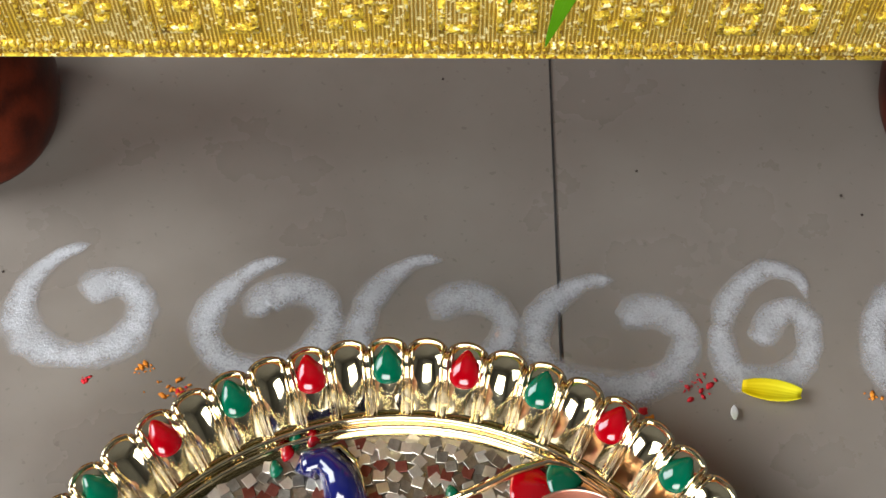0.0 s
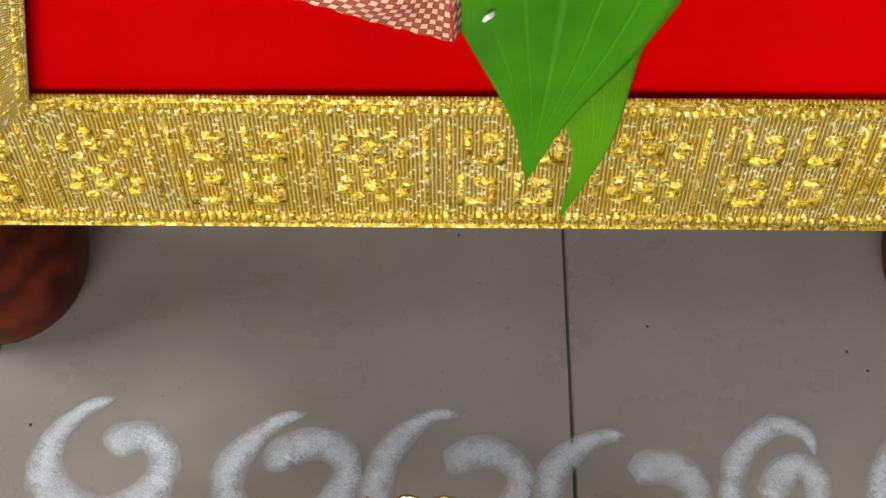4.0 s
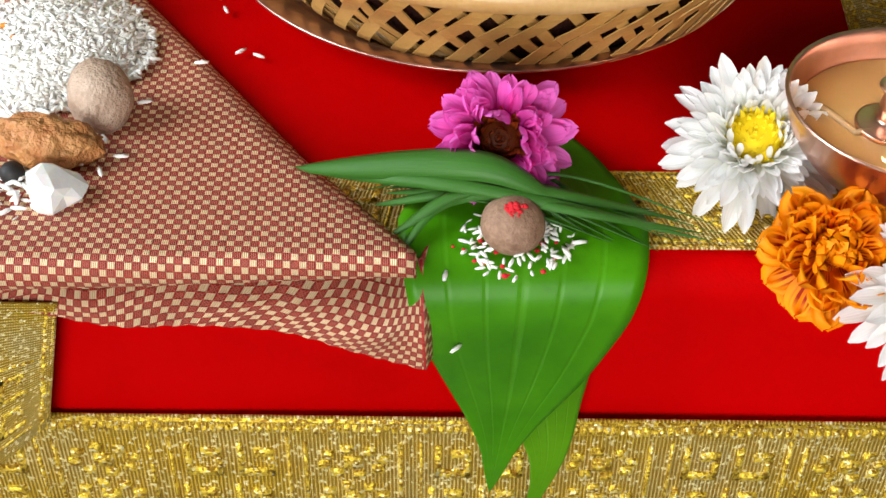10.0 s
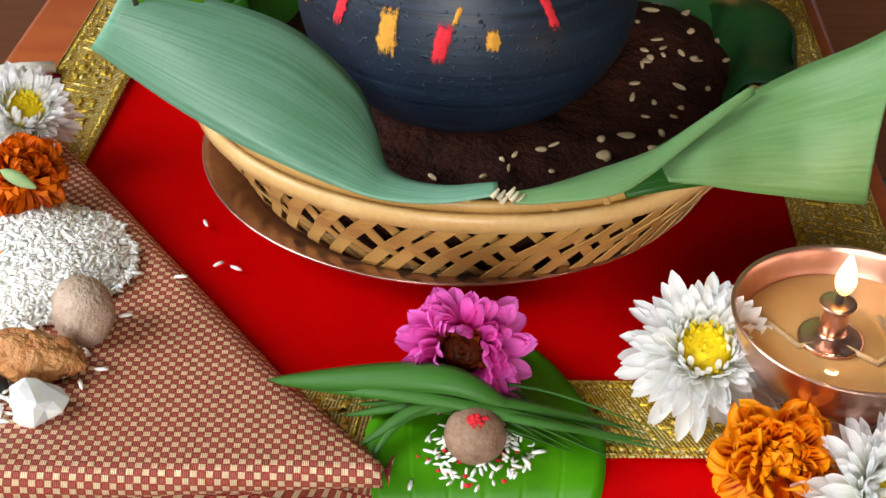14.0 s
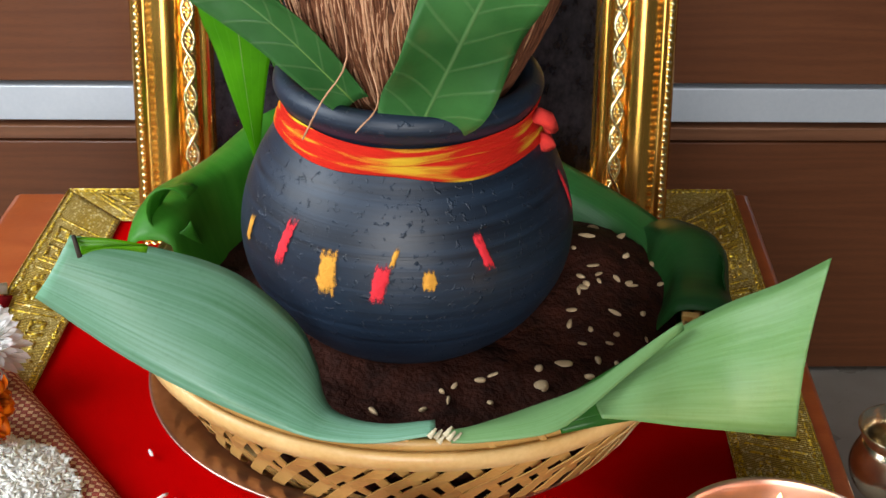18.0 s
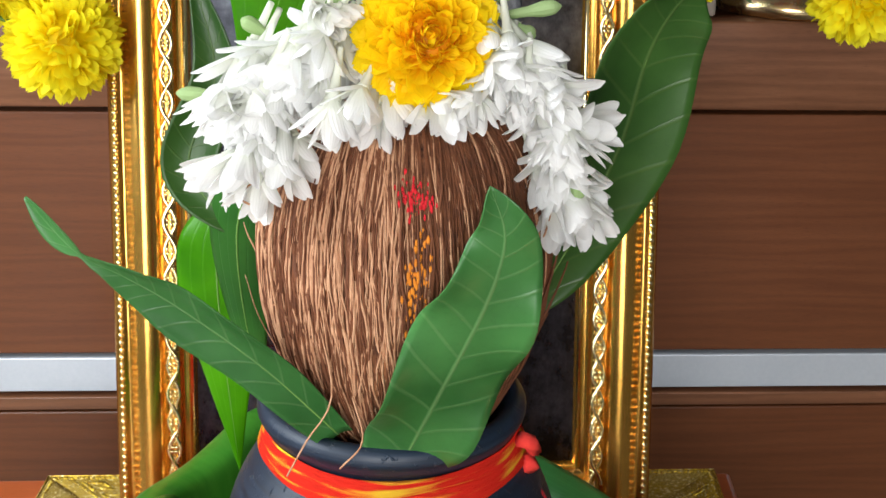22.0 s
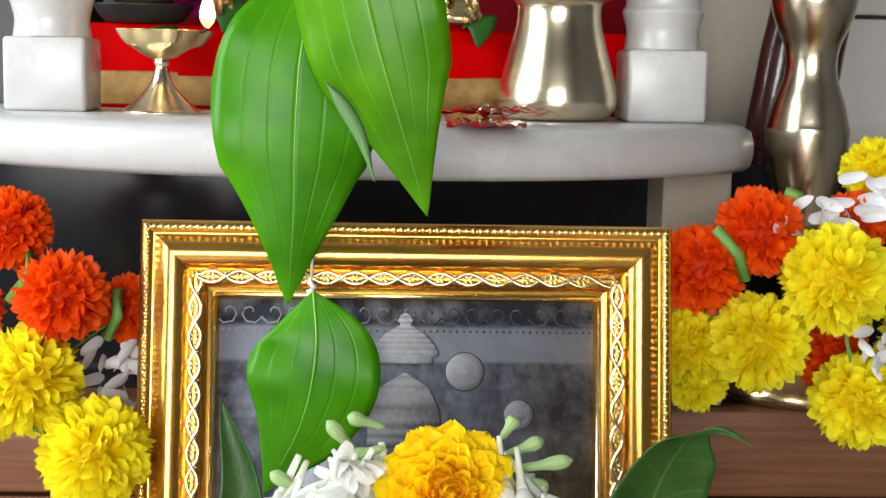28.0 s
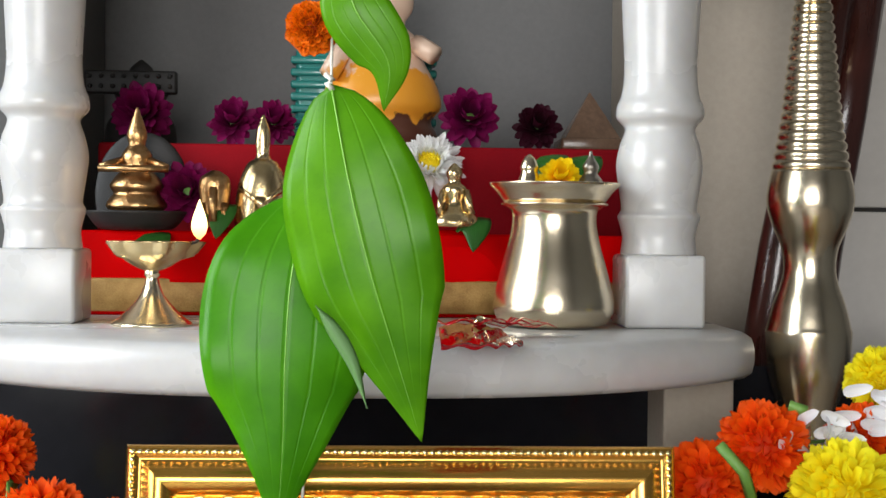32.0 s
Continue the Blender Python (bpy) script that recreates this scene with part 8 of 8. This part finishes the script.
for mat in ("mosaic", "bead_dark", "mosaic_brown"):
    me = bpy.data.meshes.new("mosaic_chip")
    chip.to_mesh(me)
    me.materials.append(M[mat])
    CH.append(me)
chip.free()
rng = random.Random(77)
spots = []
tries = 0
while len(spots) < 900 and tries < 16000:
    tries += 1
    x, y = rng.uniform(-0.126, 0.126), rng.uniform(0.045, 0.126)
    if math.hypot(x, y) < 0.1255 and all((x - a) ** 2 + (y - b) ** 2 > 0.0037 ** 2 for a, b in spots):
        spots.append((x, y))
fill = [bmesh.new() for _ in CH]
for k, (x, y) in enumerate(sorted(spots, key=lambda p: -p[1])):
    q = rng.random()
    kind = 0 if q < 0.45 else 1 if q < 0.74 else 2
    m = Matrix.Translation((x, y, 0.0087 + 0.0006 * rng.random())) @ Matrix.Rotation(rng.uniform(0, 1.57), 4, "Z") @ Matrix.Rotation(rng.gauss(0, 0.07), 4, "X") @ Matrix.Rotation(rng.gauss(0, 0.07), 4, "Y")
    if k < 290:
        piece("mosaic_chip", CH[kind], tray, m=m)
        continue
    n = len(fill[kind].verts)
    fill[kind].from_mesh(CH[kind])
    fill[kind].verts.ensure_lookup_table()
    for v in fill[kind].verts[n:]:
        v.co = m @ v.co
for bm, mat in zip(fill, ("mosaic", "bead_dark", "mosaic_brown")):
    part("mosaic_field", bm, M[mat], tray, smooth=False)["kind"] = "stuff"
part("mosaic_bed", lathe([(0.001, 0.0088), (0.127, 0.0088), (0.1275, 0.0086)], 90, cap=False), M["bead_dark"], tray)
neck = [(-0.087, -0.570, 0.012), (-0.085, -0.565, 0.013), (-0.079, -0.564, 0.013), (-0.073, -0.570, 0.013), (-0.069, -0.583, 0.012)]
part("peacock_motif", tube([Vector(p) - TC for p in neck], 0.0075, 12, taper=lambda u: 0.55 + 0.6 * u), M["enamel_blue"], tray, "dark blue enamel peacock neck")
part("peacock_outline", tube([Vector(p) - TC + Vector((0.006, 0.006, -0.001)) for p in neck], 0.0016, 8), M["gold_rim"], tray)
for p, q in (((-0.091, -0.554, 0.011), 1), ((-0.084, -0.554, 0.011), 0), ((-0.094, -0.560, 0.011), 0), ((-0.098, -0.567, 0.011), 1), ((-0.028, -0.577, 0.011), 1)):
    piece("gem", GEMS[q], tray, "small round gem", Matrix.Translation(Vector(p) - TC) @ Matrix.Diagonal((0.35, 0.65, 0.8, 1)))
piece("gem", GEMS[0], tray, "large red enamel feather", Matrix.Translation(Vector((0.004, -0.575, 0.011)) - TC) @ Matrix.Diagonal((1.2, 1.8, 0.6, 1)))
piece("gem", GEMS[1], tray, "large green enamel feather", Matrix.Translation(Vector((0.016, -0.571, 0.012)) - TC) @ Matrix.Diagonal((0.9, 1.3, 0.7, 1)))
part("gold_feather", tube([Vector(p) - TC for p in ((-0.037, -0.583, 0.011), (-0.015, -0.574, 0.012), (-0.004, -0.568, 0.012), (0.010, -0.5635, 0.012), (0.023, -0.567, 0.012))], 0.0022, 8), M["gold_rim"], tray)
bowl = thing("small_bowl", "small brown metal bowl standing in the tray", "bowl", Vector((0.018, -0.607, 0.01)))
part("bowl", lathe(rounded([(0.010, 0.0), (0.018, 0.004), (0.0235, 0.014), (0.0245, 0.022), (0.0235, 0.0225), (0.021, 0.014), (0.001, 0.006)], 4), 40, cap=False), M["copper"], bowl)

# ---- rangoli and powder on the floor ----
def curl_of_powder(points, wide=1.0):
    """A line of white powder drawn by hand as a curl: thin where it starts, broad where it turns in."""
    path = [Vector((x, y, 0)) for x, y in points]

    def f(u, v):
        p = bez(path, u)
        d = (bez(path, min(1, u + 0.015)) - bez(path, max(0, u - 0.015))).normalized()
        side = Vector((-d.y, d.x, 0))
        grow = min(1.0, u / 0.32)
        w = wide * (0.0105 + 0.0150 * grow * grow * (3 - 2 * grow)) * (1 + 0.12 * math.sin(u * 19 + points[0][0] * 90))
        return p + side * w * (v - 0.5) + Vector((0, 0, 0.0003 + 0.0010 * (1 - (2 * v - 1) ** 2)))
    ob = part("rangoli_curl", sheet(80, 8, f), M["chalk"])
    return tagged(ob, "white powder rangoli curl on the floor", "rangoli", group="rangoli curls")


curl_of_powder([(-0.184, -0.457), (-0.202, -0.464), (-0.214, -0.480), (-0.214, -0.499), (-0.200, -0.511), (-0.184, -0.513), (-0.168, -0.505), (-0.163, -0.490), (-0.171, -0.478), (-0.182, -0.479), (-0.191, -0.488)])
curl_of_powder([(-0.095, -0.465), (-0.113, -0.469), (-0.128, -0.483), (-0.134, -0.499), (-0.127, -0.513), (-0.113, -0.520), (-0.093, -0.516), (-0.082, -0.500), (-0.084, -0.486), (-0.098, -0.481), (-0.111, -0.487), (-0.106, -0.497)])
curl_of_powder([(-0.028, -0.467), (-0.043, -0.466), (-0.058, -0.477), (-0.067, -0.493), (-0.068, -0.508), (-0.054, -0.520), (-0.030, -0.522), (-0.011, -0.512), (-0.005, -0.497), (-0.015, -0.485), (-0.030, -0.486), (-0.041, -0.499)], 0.9)
curl_of_powder([(0.047, -0.476), (0.032, -0.476), (0.016, -0.485), (0.007, -0.500), (0.011, -0.516), (0.026, -0.525), (0.048, -0.527), (0.066, -0.517), (0.071, -0.502), (0.063, -0.492), (0.051, -0.491), (0.041, -0.504)])
curl_of_powder([(0.125, -0.490), (0.122, -0.474), (0.107, -0.470), (0.092, -0.484), (0.086, -0.503), (0.091, -0.520), (0.109, -0.522), (0.122, -0.511), (0.123, -0.494), (0.114, -0.490), (0.105, -0.500), (0.100, -0.511)], 0.85)
curl_of_powder([(0.190, -0.472), (0.176, -0.475), (0.163, -0.482), (0.154, -0.493), (0.151, -0.508), (0.157, -0.521), (0.172, -0.527), (0.190, -0.520), (0.196, -0.505), (0.185, -0.494), (0.174, -0.502)])
rng = random.Random(55)
for name, lab, mat, spots in (("orange_powder_spill", "orange powder crumbs on the floor", "turmeric", (((-0.158, -0.519, 0), 0.004, 9), ((-0.144, -0.528, 0), 0.007, 14), ((0.147, -0.530, 0), 0.0025, 5), ((-0.008, -0.502, 0), 0.0012, 3), ((0.053, -0.540, 0), 0.002, 3))), ("red_powder_spill", "red powder crumbs on the floor", "kumkum", (((-0.183, -0.524, 0), 0.0018, 5), ((-0.141, -0.529, 0), 0.003, 8), ((0.075, -0.526, 0), 0.007, 16), ((0.051, -0.537, 0), 0.0025, 6), ((0.0555, -0.520, 0), 0.001, 2)))):
    bm = bmesh.new()
    for p, s, n in spots:
        for k in range(n * 2):
            bmesh.ops.create_icosphere(bm, subdivisions=1, radius=rng.uniform(0.0002, 0.0006) if rng.random() < 0.6 else rng.uniform(0.0006, 0.0014), matrix=Matrix.Translation(Vector(p) + Vector((rng.gauss(0, s * 0.6), rng.gauss(0, s * 0.4), 0.0003))) @ Matrix.Rotation(rng.uniform(0, 3), 4, "Z") @ Matrix.Diagonal((1.4, 0.9, 0.3, 1)))
    tagged(part(name, bm, M[mat]), lab, "powder", kind="stuff")
pet = sheet(10, 6, lambda u, v: Vector((0.024 * (u - 0.5), 0.0095 * (v - 0.5) * math.sin(math.pi * (0.1 + 0.84 * u)) ** 0.6, 0.0016 + 0.0022 * (2 * v - 1) ** 2 + 0.0015 * u)), thick=0.0005)
tagged(part("marigold_petal", pet, M["pompon_yellow"], m=Matrix.Translation((0.104, -0.529, 0.001)) @ Matrix.Rotation(-0.17, 4, "Z")), "fallen yellow petal on the floor", "petal")
tagged(part("loose_petal", sheet(8, 4, lambda u, v: Vector((0.0032 * (v - 0.5) * math.sin(math.pi * (0.08 + 0.84 * u)), 0.006 * (u - 0.5), 0.0008 + 0.001 * u)), thick=0.0003), M["mum"], m=Matrix.Translation((0.088, -0.538, 0.001))), "tiny dried pale petal on the floor", "petal")
dot = bmesh.new()
bmesh.ops.create_icosphere(dot, subdivisions=1, radius=0.0007)
crumb = part("dark_crumb", dot, M["char"], m=Matrix.Translation((0.0555, -0.418, 0)))
tagged(crumb, "tiny dark crumb on the floor", "crumb", group="floor crumbs")
for k, p in enumerate(((-0.0335, -0.366, 0), (0.147, -0.431, 0), (-0.226, -0.472, 0), (0.155, -0.441, 0), (-0.249, -0.434, 0.001))):
    copy_thing(crumb, Matrix.Translation(p) @ Matrix.Scale(3.2 if k == 4 else 1.0, 4))
